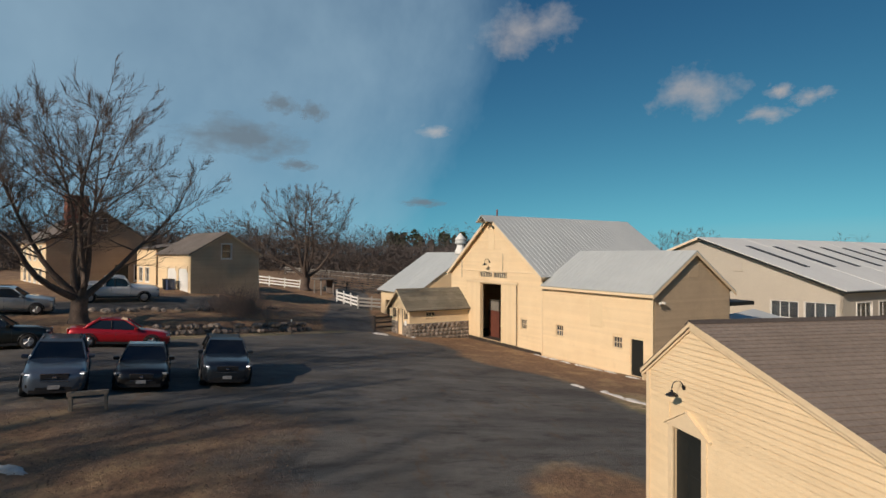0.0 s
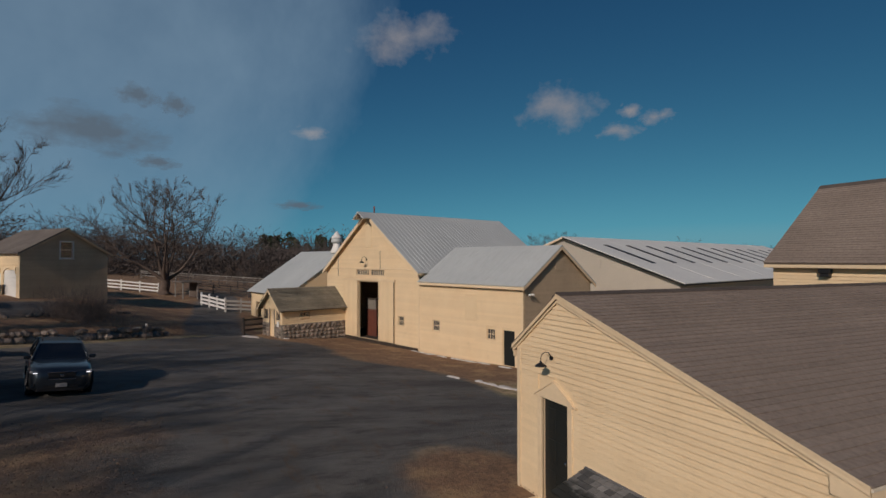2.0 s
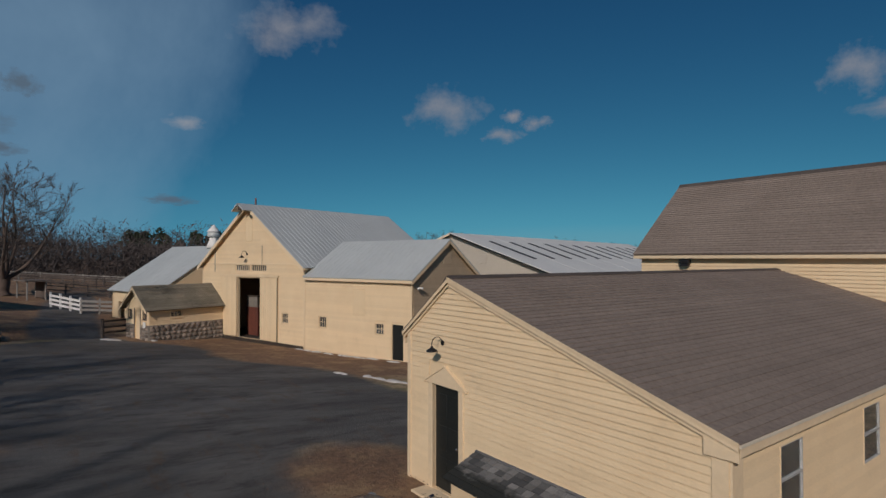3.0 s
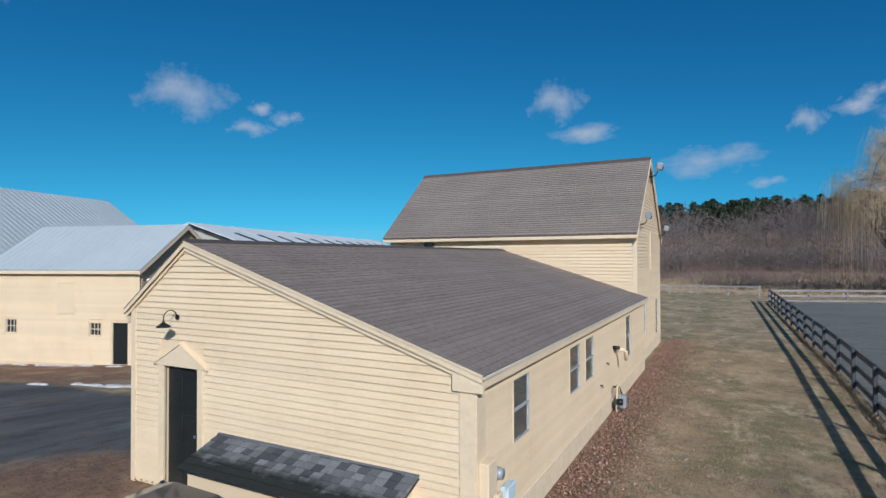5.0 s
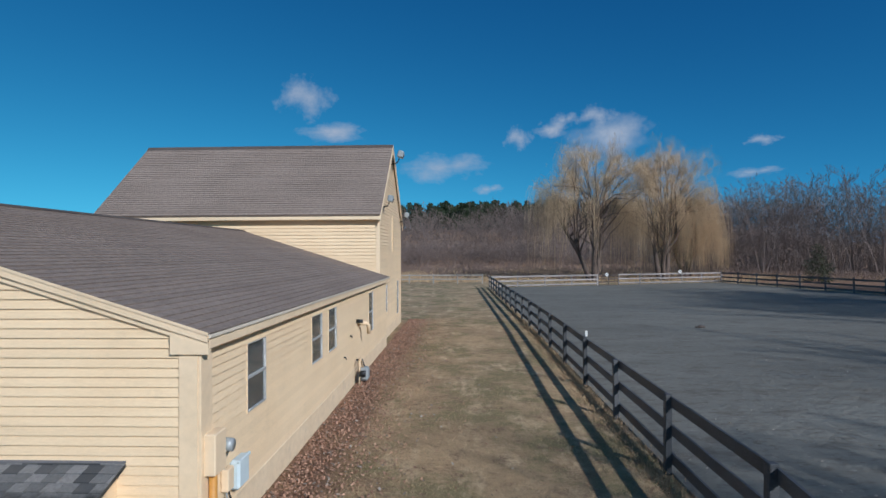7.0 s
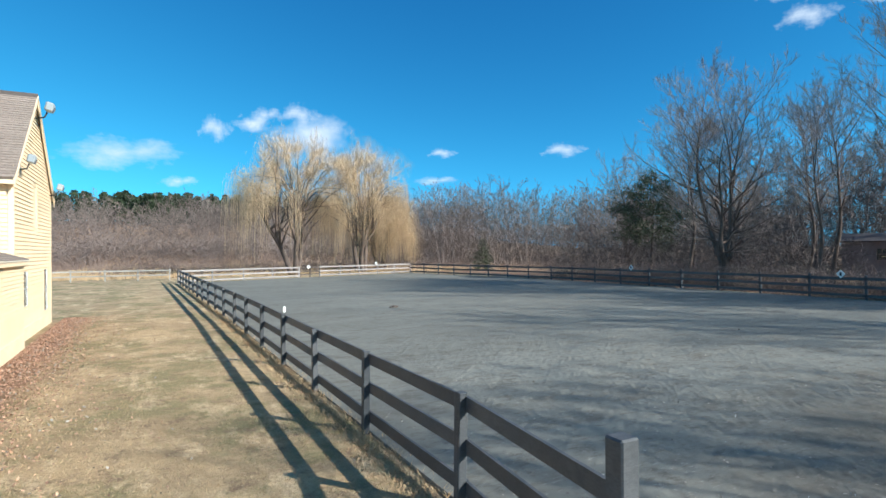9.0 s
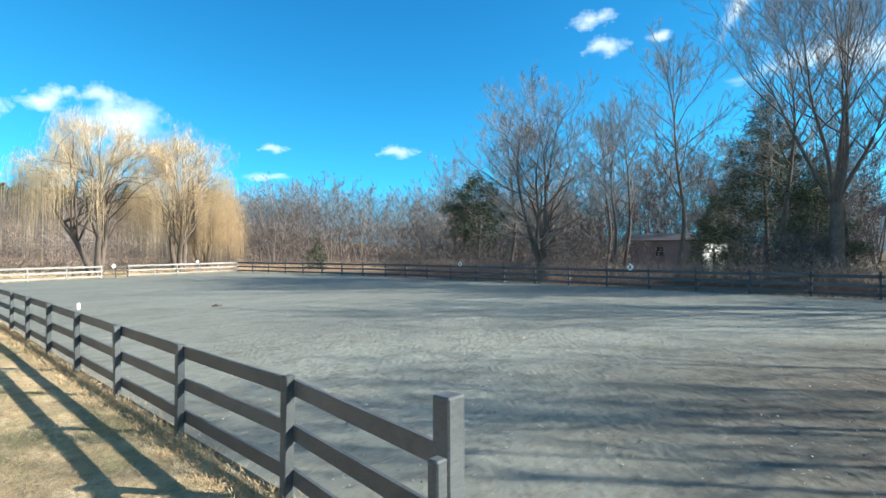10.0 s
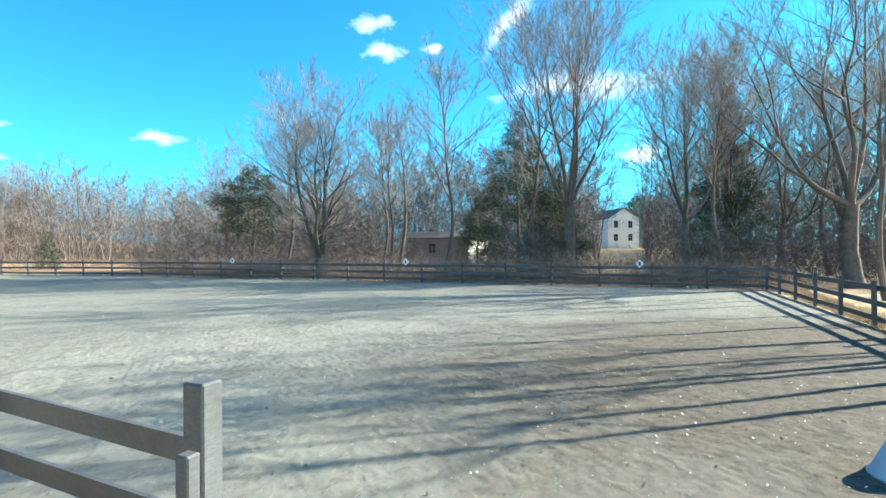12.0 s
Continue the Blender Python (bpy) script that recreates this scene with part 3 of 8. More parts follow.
def make_arena():
    bm = bmesh.new()
    top = [bm.verts.new((x, y, 0.015)) for x, y in ARENA]
    low = [bm.verts.new((x, y, -0.2)) for x, y in ARENA]
    bm.faces.new(top)
    for i in range(len(top)):
        j = (i + 1) % len(top)
        bm.faces.new((top[i], low[i], low[j], top[j]))
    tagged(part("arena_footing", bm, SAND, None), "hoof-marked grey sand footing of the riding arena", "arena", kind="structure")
    foot = bpy.data.objects["arena_footing"]
    # hoof-churned relief in the part of the arena beside the lane
    x0, y0, step, nx, ny = 6.25, -10.0, 0.1, 150, 230
    rng = np.random.default_rng(77)
    z = np.zeros((ny, nx))
    for cell, amp in ((9, 0.018), (3, 0.022), (1, 0.011)):
        g = rng.random((ny // cell + 3, nx // cell + 3))
        gy, gx = np.arange(ny) / cell, np.arange(nx) / cell
        iy, ix = gy.astype(int), gx.astype(int)
        fy, fx = (gy - iy)[:, None], (gx - ix)[None, :]
        z += amp * (g[np.ix_(iy, ix)] * (1 - fy) * (1 - fx) + g[np.ix_(iy + 1, ix)] * fy * (1 - fx) + g[np.ix_(iy, ix + 1)] * (1 - fy) * fx + g[np.ix_(iy + 1, ix + 1)] * fy * fx)
    edge_y = np.minimum(np.arange(ny), np.arange(ny)[::-1])
    edge_x = np.minimum(np.arange(nx), np.arange(nx)[::-1])
    z *= np.clip(np.minimum(edge_y[:, None] / 60, edge_x[None, :] / 40), 0, 1) ** 0.5
    z = 0.018 + np.clip(z - 0.01, 0, None)
    xs, ys = np.meshgrid(x0 + step * np.arange(nx), y0 + step * np.arange(ny))
    k = (np.arange(ny - 1)[:, None] * nx + np.arange(nx - 1)[None, :]).ravel()
    faces = np.stack([k, k + 1, k + nx + 1, k + nx], 1)
    me = bpy.data.meshes.new("churned_sand")
    me.from_pydata(np.stack([xs.ravel(), ys.ravel(), z.ravel()], 1).tolist(), [], faces.tolist())
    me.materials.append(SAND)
    churned = new("churned_sand", me)
    churned.parent = foot


make_arena()

# ---- the long low shed with the lean roof ----
def gooseneck(parent, m, size=1.0):
    """A barn lamp: wall plate, curved arm, bell shade; y is outward from the wall."""
    lamp = thing("barn_lamp", m, "black gooseneck barn lamp on the yellow clapboard wall", "lamp")
    k = size
    part("wall_plate", add_tube(bmesh.new(), [(0, 0, 0), (0, 0.03 * k, 0)], 0.075 * k, 12), IRON, lamp)
    arc = [(0, 0.03 * k, 0)] + [(0, (0.03 + 0.19 * (1 - math.cos(t))) * k, 0.2 * k * math.sin(t)) for t in np.linspace(0.3, math.pi, 10)] + [(0, 0.41 * k, -0.06 * k)]
    tube("arm", arc, 0.014 * k, IRON, lamp, 6)
    prof = [(0.03, 0.0), (0.045, -0.05), (0.08, -0.07), (0.15, -0.12), (0.185, -0.16), (0.178, -0.165), (0.07, -0.09), (0.03, -0.06)]
    bm = bmesh.new()
    rings = [[bm.verts.new((r * k * math.cos(a), 0.41 * k + r * k * math.sin(a), (-0.06 + z) * k)) for a in np.linspace(0, 2 * math.pi, 16, endpoint=False)] for r, z in prof]
    for a, b in zip(rings, rings[1:]):
        for i in range(16):
            bm.faces.new((a[i], a[(i + 1) % 16], b[(i + 1) % 16], b[i]))
    part("shade", bm, IRON, lamp, smooth=True)
    bm = bmesh.new()
    bmesh.ops.create_uvsphere(bm, u_segments=10, v_segments=6, radius=0.05 * k, matrix=Matrix.Translation((0, 0.41 * k, -0.19 * k)))
    part("bulb", bm, LAMPGLASS, lamp, "clear glass bulb", smooth=True)
    return lamp


SHED_L, SHED_LEN = -6.75, 14.1
RIDGE_X, RIDGE_Z = -5.29, 4.215
EAVE_R, EAVE_L = 2.505, 3.03                # heights at x 0.13 and -6.90


def shed_roof_z(x):
    return RIDGE_Z - (x - RIDGE_X) * (RIDGE_Z - EAVE_R) / (0.13 - RIDGE_X) if x > RIDGE_X else RIDGE_Z - (RIDGE_X - x) * (RIDGE_Z - EAVE_L) / (RIDGE_X + 6.90)


def make_shed():
    shed = thing("shed", pose(0, 0, 0), "long low cream clapboard shed with a brown shingle saltbox roof", "building")
    under = 0.13
    front = wall_m(SHED_L, -0.1, 0, 0)
    top = [(0, shed_roof_z(SHED_L) - under), (RIDGE_X - SHED_L, RIDGE_Z - under - 0.03), (-SHED_L, shed_roof_z(0) - under)]
    d0, d1, dt = -5.84 - SHED_L, -4.99 - SHED_L, 2.11
    gable = wall_core("front_wall", front, top, -0.15, [(d0, d1, 0.04, dt)], 0.15, PAINT, shed)
    clapboards(front, top, 0.06, [(d0 - 0.13, d1 + 0.13, -1, dt + 0.42), (0, 0.115, -1, 9), (-SHED_L - 0.2, 9, -1, 9)], 0.104, PAINT, gable, 3.2, 5)
    for a0, a1 in ((0, 0.115), (-SHED_L - 0.2, -SHED_L)):
        prism("corner_board", [(a0, -0.05), (a1, -0.05), (a1, at_top(top, a1) - 0.02), (a0, at_top(top, a0) - 0.02)], 0, 0.035, TRIM, gable, front)
    # door with a pedimented hood
    door = part("door", add_box(bmesh.new(), d0 + 0.01, d1 - 0.01, -0.10, -0.05, 0.05, dt - 0.01, front), DARK, shed, "black-green painted plank door")
    for i in range(3):
        for j in range(2):
            a = d0 + 0.1 + j * 0.36
            part("door_panel", add_box(bmesh.new(), a, a + 0.28, -0.05, -0.038, 0.2 + i * 0.62, 0.68 + i * 0.62, front, 0.006), DARK, door)
    bm = bmesh.new()
    bmesh.ops.create_uvsphere(bm, u_segments=10, v_segments=6, radius=0.032, matrix=front @ Matrix.Translation((d1 - 0.1, 0.0, 0.98)))
    part("door_knob", bm, CHROME, door, smooth=True)
    bm = bmesh.new()
    for a0, a1 in ((d0 - 0.13, d0), (d1, d1 + 0.13)):
        add_box(bm, a0, a1, -0.02, 0.045, 0.02, dt, front, 0.004)
    casing = part("door_casing", bm, TRIM, shed)
    mid = (d0 + d1) / 2
    prism("pediment", [(d0 - 0.22, dt), (d1 + 0.22, dt), (mid, dt + 0.36)], -0.02, 0.06, TRIM, casing, front)
    for s in (-1, 1):
        e = mid + s * ((d1 - d0) / 2 + 0.25)
        prism("pediment_cap", [(e, dt - 0.01), (mid, dt + 0.37), (mid, dt + 0.40), (e, dt + 0.02)], -0.02, 0.075, TRIM, casing, front)
    box("door_step", d0 - 0.2, d1 + 0.2, 0.0, 0.42, -0.15, 0.03, FOUND, shed, front, 0.015, "worn painted concrete door step")
    # east wall
    east = wall_m(0, 0, 0, 90)
    htop = shed_roof_z(0) - under - 0.02
    wins = [(1.16, 1.83), (4.2, 4.95), (5.46, 6.18), (10.35, 11.15)]
    holes = [(a, b, 1.29 if i < 3 else 1.0, 2.18) for i, (a, b) in enumerate(wins)]
    side = wall_core("east_wall", east, [(0, htop), (SHED_LEN, htop)], -0.15, holes, 0.15, PAINT, shed)
    clapboards(east, [(0.0, htop), (SHED_LEN, htop)], 0.42, [(a - 0.012, b + 0.012, z0 - 0.012, z1 + 0.012) for a, b, z0, z1 in holes] + [(0, 0.14, -1, 9)], 0.104, PAINT, side, 4, 8)
    box("corner_board", -0.126, 0.14, 0, 0.034, -0.05, htop - 0.01, TRIM, side, east, 0.004)
    for i, (a, b, z0, z1) in enumerate(holes):
        window(east, a, b, z0, z1, shed, 1, 2, TRIM, 0.012, sill=False, depth=0.016, bar=0.018, edge=0.012, proud=0.026, sash_mat=SASH)
    box("foundation", 0, SHED_LEN, -0.12, 0.03, -0.3, 0.41, FOUND, side, east, 0.01)
    # west and back
    west = wall_m(SHED_L, SHED_LEN, 0, -90)
    wt = shed_roof_z(SHED_L) - under
    wall_core("west_wall", west, [(0, wt), (SHED_LEN, wt)], -0.6, [], 0.15, PAINT, shed)
    box("floor_slab", SHED_L + 0.16, -0.16, 0.16, SHED_LEN - 0.1, -0.2, 0.03, FOUND, shed, None, 0)
    # roof
    y0, y1 = -0.155, SHED_LEN
    zr, zl = shed_roof_z(0.13), shed_roof_z(-6.90)
    right = slab("roof_east", (0.13, y0, zr), (0.13, y1, zr), (RIDGE_X, y1, RIDGE_Z), (RIDGE_X, y0, RIDGE_Z), 0.09, SHINGLE, shed)
    courses((0.15, y0 - 0.02, zr - 0.006), (0.15, y1, zr - 0.006), (RIDGE_X, y1, RIDGE_Z), (RIDGE_X, y0 - 0.02, RIDGE_Z), 0.138, SHINGLE, right)
    left = slab("roof_west", (-6.90, y1, zl), (-6.90, y0, zl), (RIDGE_X, y0, RIDGE_Z), (RIDGE_X, y1, RIDGE_Z), 0.09, SHINGLE, shed)
    courses((-6.92, y1, zl - 0.01), (-6.92, y0 - 0.02, zl - 0.01), (RIDGE_X, y0 - 0.02, RIDGE_Z), (RIDGE_X, y1, RIDGE_Z), 0.138, SHINGLE, left, seed=6)
    prism("ridge_cap", [(RIDGE_X - 0.13, RIDGE_Z - 0.085), (RIDGE_X, RIDGE_Z + 0.02), (RIDGE_X + 0.14, RIDGE_Z - 0.022), (RIDGE_X + 0.14, RIDGE_Z - 0.008),
                        (RIDGE_X, RIDGE_Z + 0.045), (RIDGE_X - 0.13, RIDGE_Z - 0.060)], y0 - 0.02, y1, RIDGE, shed)
    # bargeboards in two steps, eave boards, returns
    for x0, x1 in ((RIDGE_X, 0.13), (-6.90, RIDGE_X)):
        z0, z1 = shed_roof_z(x0), shed_roof_z(x1)
        prism("bargeboard", [(x0, z0 - 0.09), (x1, z1 - 0.09), (x1, z1 - 0.155), (x0, z0 - 0.165)], y0, y0 + 0.028, TRIM, shed)
        prism("rake_moulding", [(x0, z0 - 0.015), (x1, z1 - 0.015), (x1, z1 - 0.092), (x0, z0 - 0.092)], y0 - 0.03, y0 + 0.025, TRIM, shed)
        prism("rake_soffit", [(x0, z0 - 0.10), (x1, z1 - 0.10), (x1, z1 - 0.12), (x0, z0 - 0.12)], y0 + 0.029, -0.1, TRIM, shed)
    box("eave_board", 0.105, 0.135, y0 + 0.01, y1, zr - 0.165, zr - 0.05, TRIM, shed, None, 0.004)
    box("drip_edge", 0.134, 0.158, y0 - 0.02, y1, zr - 0.05, zr - 0.012, DRIP, shed, None, 0.004, "white metal drip edge")
    prism("rake_edge", [(RIDGE_X, RIDGE_Z + 0.012), (0.14, zr + 0.012), (0.14, zr - 0.02), (RIDGE_X, RIDGE_Z - 0.02)], y0 - 0.040, y0 - 0.031, TRIM, shed)
    box("eave_soffit", 0.0, 0.104, y0 + 0.03, y1, zr - 0.165, zr - 0.145, TRIM, shed, None, 0.002)
    prism("eave_return", [(-0.28, zr - 0.22), (0.13, zr - 0.22), (0.13, zr - 0.07), (-0.28, zr + 0.045)], y0 - 0.012, -0.1, TRIM, shed)
    box("eave_board", -6.89, -6.85, y0 + 0.01, y1, zl - 0.26, zl - 0.08, TRIM, shed, None, 0.004)
    gooseneck(shed, front @ Matrix.Translation((-5.5 - SHED_L, 0.026, 2.94)), 0.64)
    return shed


make_shed()


# ---- the tall barn behind the shed ----
def make_tall_barn():
    x0, x1, y0, y1, ev, rz = -10.6, -0.24, 14.15, 20.95, 4.98, 7.92
    ym = (y0 + y1) / 2
    b = thing("tall_barn", pose(0, 0, 0), "tall cream clapboard barn with a steep brown shingle roof", "building")
    south = wall_m(x0, y0, 0, 0)
    w = wall_core("south_wall", south, [(0, ev), (x1 - x0, ev)], -0.3, [], 0.15, PAINT, b)
    clapboards(south, [(0, ev - 0.02), (x1 - x0 - 0.11, ev - 0.02)], 2.3, [], 0.125, PAINT, w, 4, 11, butt=0.036)
    box("corner_board", x1 - x0 - 0.11, x1 - x0 + 0.026, 0, 0.03, 2.2, ev - 0.02, TRIM, w, south, 0.004)
    east = wall_m(x1, y0, 0, 90)
    half = (y1 - y0) / 2
    top = [(0, ev), (half, rz - 0.12), (2 * half, ev)]
    holes = [(1.3, 1.95, 1.05, 2.12), (5.05, 5.75, 0.6, 2.1), (half - 0.35, half + 0.35, 3.55, 4.9)]
    g = wall_core("east_wall", east, top, -0.3, holes, 0.15, PAINT, b)
    clapboards(east, top, 0.42, [(a - 0.03, c + 0.03, z0 - 0.03, z1 + 0.03) for a, c, z0, z1 in holes] + [(0, 0.11, -1, 9), (2 * half - 0.11, 9, -1, 9)], 0.125, PAINT, g, 4, 12, butt=0.036)
    for a in (0, 2 * half - 0.11):
        prism("corner_board", [(a, -0.05), (a + 0.11, -0.05), (a + 0.11, at_top(top, a + 0.11)), (a, at_top(top, a))], 0, 0.03, TRIM, g, east)
    box("foundation", 0, 2 * half, -0.1, 0.03, -0.3, 0.41, FOUND, g, east, 0.01)
    for a, c, z0, z1 in holes[:2]:
        window(east, a, c, z0, z1, b, 1, 2, TRIM, 0.03, sill=False, depth=0.012, bar=0.018, edge=0.012, proud=0.03, sash_mat=SASH)
    part("loft_door", add_box(bmesh.new(), holes[2][0], holes[2][1], -0.08, -0.02, 3.55, 4.9, east), TRIM, b)
    wall_core("north_wall", wall_m(x1, y1, 0, 180), [(0, ev), (x1 - x0, ev)], -0.3, [], 0.15, PAINT, b)
    wall_core("west_wall", wall_m(x0, y1, 0, -90), top, -0.8, [], 0.15, PAINT, b)
    ov, oe = 0.22, 0.3
    xl = x0 - ov
    xr = x1 + 0.1
    s = (rz - ev) / half
    ze = ev - s * oe + 0.06
    for nm, ya, flip, sd in (("roof_south", y0 - oe, False, 21), ("roof_north", y1 + oe, True, 22)):
        a, c = (xl, ya, ze), (xr, ya, ze)
        d, e = (xr, ym, rz + 0.06), (xl, ym, rz + 0.06)
        r = slab(nm, a, c, d, e, 0.09, SHINGLE, b)
        courses(a, c, d, e, 0.138, SHINGLE, r, seed=sd)
    prism("ridge_cap", [(-0.14, -0.115), (0, 0.03), (0.14, -0.115), (0.14, -0.10), (0, 0.05), (-0.14, -0.10)], xl - 0.01, xr + 0.01, RIDGE, b,
          Matrix.Translation((0, ym, rz + 0.06)) @ Matrix.Rotation(radians(90), 4, "Z") @ Matrix.Scale(-1, 4, (0, 1, 0)))
    box("eave_board", xl + 0.01, xr - 0.01, y0 - oe + 0.01, y0 - oe + 0.04, ze - 0.19, ze - 0.07, TRIM, b, None, 0.004)
    box("eave_soffit", xl + 0.01, xr - 0.01, y0 - oe + 0.04, y0 - 0.026, ze - 0.19, ze - 0.165, TRIM, b, None, 0.002)
    m = wall_m(xr, y0 - oe, 0, 90)
    for a0, a1, z0, z1 in ((0, half + oe, ze, rz + 0.06), (half + oe, 2 * (half + oe), rz + 0.06, ze)):
        prism("bargeboard", [(a0, z0 - 0.1), (a1, z1 - 0.1), (a1, z1 - 0.3), (a0, z0 - 0.28)], -0.025, 0, TRIM, b, m)
        prism("rake_moulding", [(a0, z0 - 0.015), (a1, z1 - 0.015), (a1, z1 - 0.1), (a0, z0 - 0.1)], -0.03, 0.02, TRIM, b, m)
    # flood lamps at the gable
    for y, z, name in ((ym - 0.1, rz - 0.75, "flood_lamp"), (y0 + 0.5, ev + 0.1, "flood_lamp"), (y1 - 0.35, ev - 0.1, "flood_lamp")):
        f = thing(name, pose(x1 + 0.025, y, z) @ Matrix.Scale(1.35 if z > 6 else 1.1, 4), "small grey floodlight bracketed on the barn gable", "lamp")
        tube("bracket", [(0, 0, 0), (0.2, 0, 0.05), (0.26, 0, 0.18)], 0.02, IRON, f, 6)
        box("housing", -0.09, 0.09, -0.13, 0.13, -0.06, 0.16, METER, f, pose(0.3, 0, 0.26, 0, 15, 0), 0.03)
        box("lens", 0.09, 0.098, -0.11, 0.11, -0.045, 0.085, LAMPGLASS, f, pose(0.3, 0, 0.26, 0, 25, 0), 0.002)
    # vent hood under the eave
    v = thing("wall_vent", pose(-8.6, y0 - 0.02, 4.38), "small dark vent box under the barn eave", "vent")
    box("hood", -0.2, 0.2, -0.22, 0, 0.02, 0.18, IRON, v, None, 0.015)
    box("grille", -0.16, 0.16, -0.2, 0, -0.1, 0.018, PLASTIC, v, None, 0.01)
    return b


make_tall_barn()


# ---- the big barn across the lot ----
BARN = pose(-24.04, 10.25, -1.33, 0, 0, 16.8)


def metal_roof(parent, name, a, b, c, d, step, material=METAL):
    r = slab(name, a, b, c, d, 0.07, material, parent)
    seams(a, b, c, d, step, material, r)
    return r


def make_big_barn():
    b = thing("big_barn", BARN, "big cream-yellow barn with a tall sliding door and grey metal roof", "building")
    x0, x1, depth, ev, rz = -20.85, -8.15, 14.7, 5.45, 9.9
    xm = (x0 + x1) / 2
    front = wall_m(x0, 0, 0, 0)
    wd = x1 - x0
    top = [(0, ev), (wd / 2, rz - 0.1), (wd, ev)]
    X = lambda v: v - x0                                           # noqa: E731
    door = (X(-16.0), X(-13.1), 0.06, 4.5)
    holes = [door, (X(-10.57), X(-9.95), 1.5, 2.12), (X(-16.2), X(-14.45), 5.04, 5.44), (X(-14.2), X(-12.44), 5.04, 5.44)]
    w = wall_core("front_wall", front, top, -0.5, holes, 0.2, PAINT, b)
    clapboards(front, top, 0.0, [(h[0] - 0.08, h[1] + 0.08, h[2] - 0.08, h[3] + 0.08) for h in holes] + [(X(-18.1), X(-11.0), -1, 4.75), (0, 0.14, -1, 9), (wd - 0.14, 99, -1, 9)], 0.15, PAINT, w, 5, 31, butt=0.045)
    for a in (0, wd - 0.14):
        prism("corner_board", [(a, 0), (a + 0.14, 0), (a + 0.14, at_top(top, a + 0.14) - 0.03), (a, at_top(top, a) - 0.03)], 0, 0.035, TRIM, w, front)
    box("belt_board", 0.15, wd - 0.15, 0.03, 0.062, ev + 0.03, ev + 0.13, TRIM, w, front, 0.004)
    box("door_track", X(-18.2), X(-10.95), 0.026, 0.12, 4.58, 4.74, TRIM, w, front, 0.01)
    for nm, a0, a1 in (("sliding_door", X(-13.1), X(-11.05)), ("sliding_door", X(-18.1), X(-16.02))):
        d = part(nm, add_box(bmesh.new(), a0, a1, 0.03, 0.075, 0.1, 4.56, front, 0.006), PAINT, b, "cream sliding barn door slid open")
        for i in range(9):
            s = a0 + 0.02 + (a1 - a0 - 0.04) * i / 9
            part("door_board", add_box(bmesh.new(), s, s + (a1 - a0 - 0.04) / 9 - 0.008, 0.075, 0.083, 0.12, 4.54, front), PAINT, d)
        part("door_edge", add_box(bmesh.new(), a1 - 0.06, a1, 0.083, 0.1, 0.1, 4.56, front), IRON if a1 > X(-12) else TRIM, d)
    for h in holes[1:2]:
        window(front, h[0], h[1], h[2], h[3], b, 3, 2, TRIM, 0.03, sill=False, depth=0.06, bar=0.02, edge=0.01)
    for h in holes[2:]:
        window(front, h[0], h[1], h[2], h[3], b, 7, 1, TRIM, 0.03, sill=False, depth=0.06, bar=0.05, edge=0.015)
    box("loft_hatch", X(-14.9), X(-14.1), 0.026, 0.06, 7.2, 8.8, PAINT, w, front, 0.006)
    # side and back walls, floor, things inside the door
    wall_core("east_wall", wall_m(x1, 0, 0, 90), [(0, ev), (depth, ev)], -0.5, [], 0.2, PAINT, b)
    wall_core("west_wall", wall_m(x0, depth, 0, -90), [(0, ev), (depth, ev)], -0.8, [], 0.2, PAINT, b)
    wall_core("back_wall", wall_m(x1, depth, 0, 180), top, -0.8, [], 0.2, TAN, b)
    box("barn_floor", x0 + 0.2, x1 - 0.2, -0.1, depth - 0.2, -0.2, 0.05, INSIDE, b, None, 0)
    box("partition", -16.7, -15.2, 1.2, 1.32, 0.05, 2.2, STALL, b, None, 0.01, "dark red stall partition")
    box("partition_upper", -16.6, -15.3, 1.22, 1.3, 2.2, 3.0, MORTAR, b, None, 0.01, "grey upper stall panel")
    box("partition_cap", -16.75, -15.15, 1.17, 1.35, 3.0, 3.1, INSIDE, b, None, 0.01)
    box("stall_front", -13.7, -9.5, 2.2, 2.3, 0.05, 1.6, STALL, b, None, 0.01)
    ov, oe = 0.35, 0.25
    s = (rz - ev) / (wd / 2)
    for nm, xe, xr in (("roof_east", x1 + oe, xm), ("roof_west", x0 - oe, xm)):
        ze = ev - s * oe + 0.05
        r = metal_roof(b, nm, (xe, -ov, ze), (xe, depth + ov, ze), (xm, depth + ov, rz + 0.05), (xm, -ov, rz + 0.05), 0.41)
        prism("bargeboard", [(xe, ze - 0.075), (xm, rz - 0.02), (xm, rz - 0.3), (xe, ze - 0.32)], -ov - 0.03, -ov, TRIM, b)
        prism("rake_soffit", [(xe, ze - 0.1), (xm, rz - 0.05), (xm, rz - 0.09), (xe, ze - 0.14)], -ov, -0.01, TRIM, b)
        prism("roof_hood", [(xm, rz + 0.055), (xm + (0.75 if xe > xm else -0.75), rz + 0.055 - s * 0.75), (xm + (0.7 if xe > xm else -0.7), rz - 0.02 - s * 0.75), (xm, rz - 0.03)], -ov - 0.7, -ov, METAL, b)
    box("hay_beam", xm - 0.08, xm + 0.08, -ov - 0.65, 0.1, rz - 0.42, rz - 0.24, OLDWOOD, b, None, 0.01)
    tube("ridge_pipe", [(xm, 0.5, rz), (xm, 0.5, rz + 0.55)], 0.06, BRICK, b)
    gooseneck(b, BARN @ front @ Matrix.Translation((X(-14.75), 0.026, 6.25)), 1.15)
    tube("conduit", [(-19.0, -0.05, 7.3 - 0.6), (-19.0, -0.05, 4.9)], 0.03, GREYWOOD, b, 5)
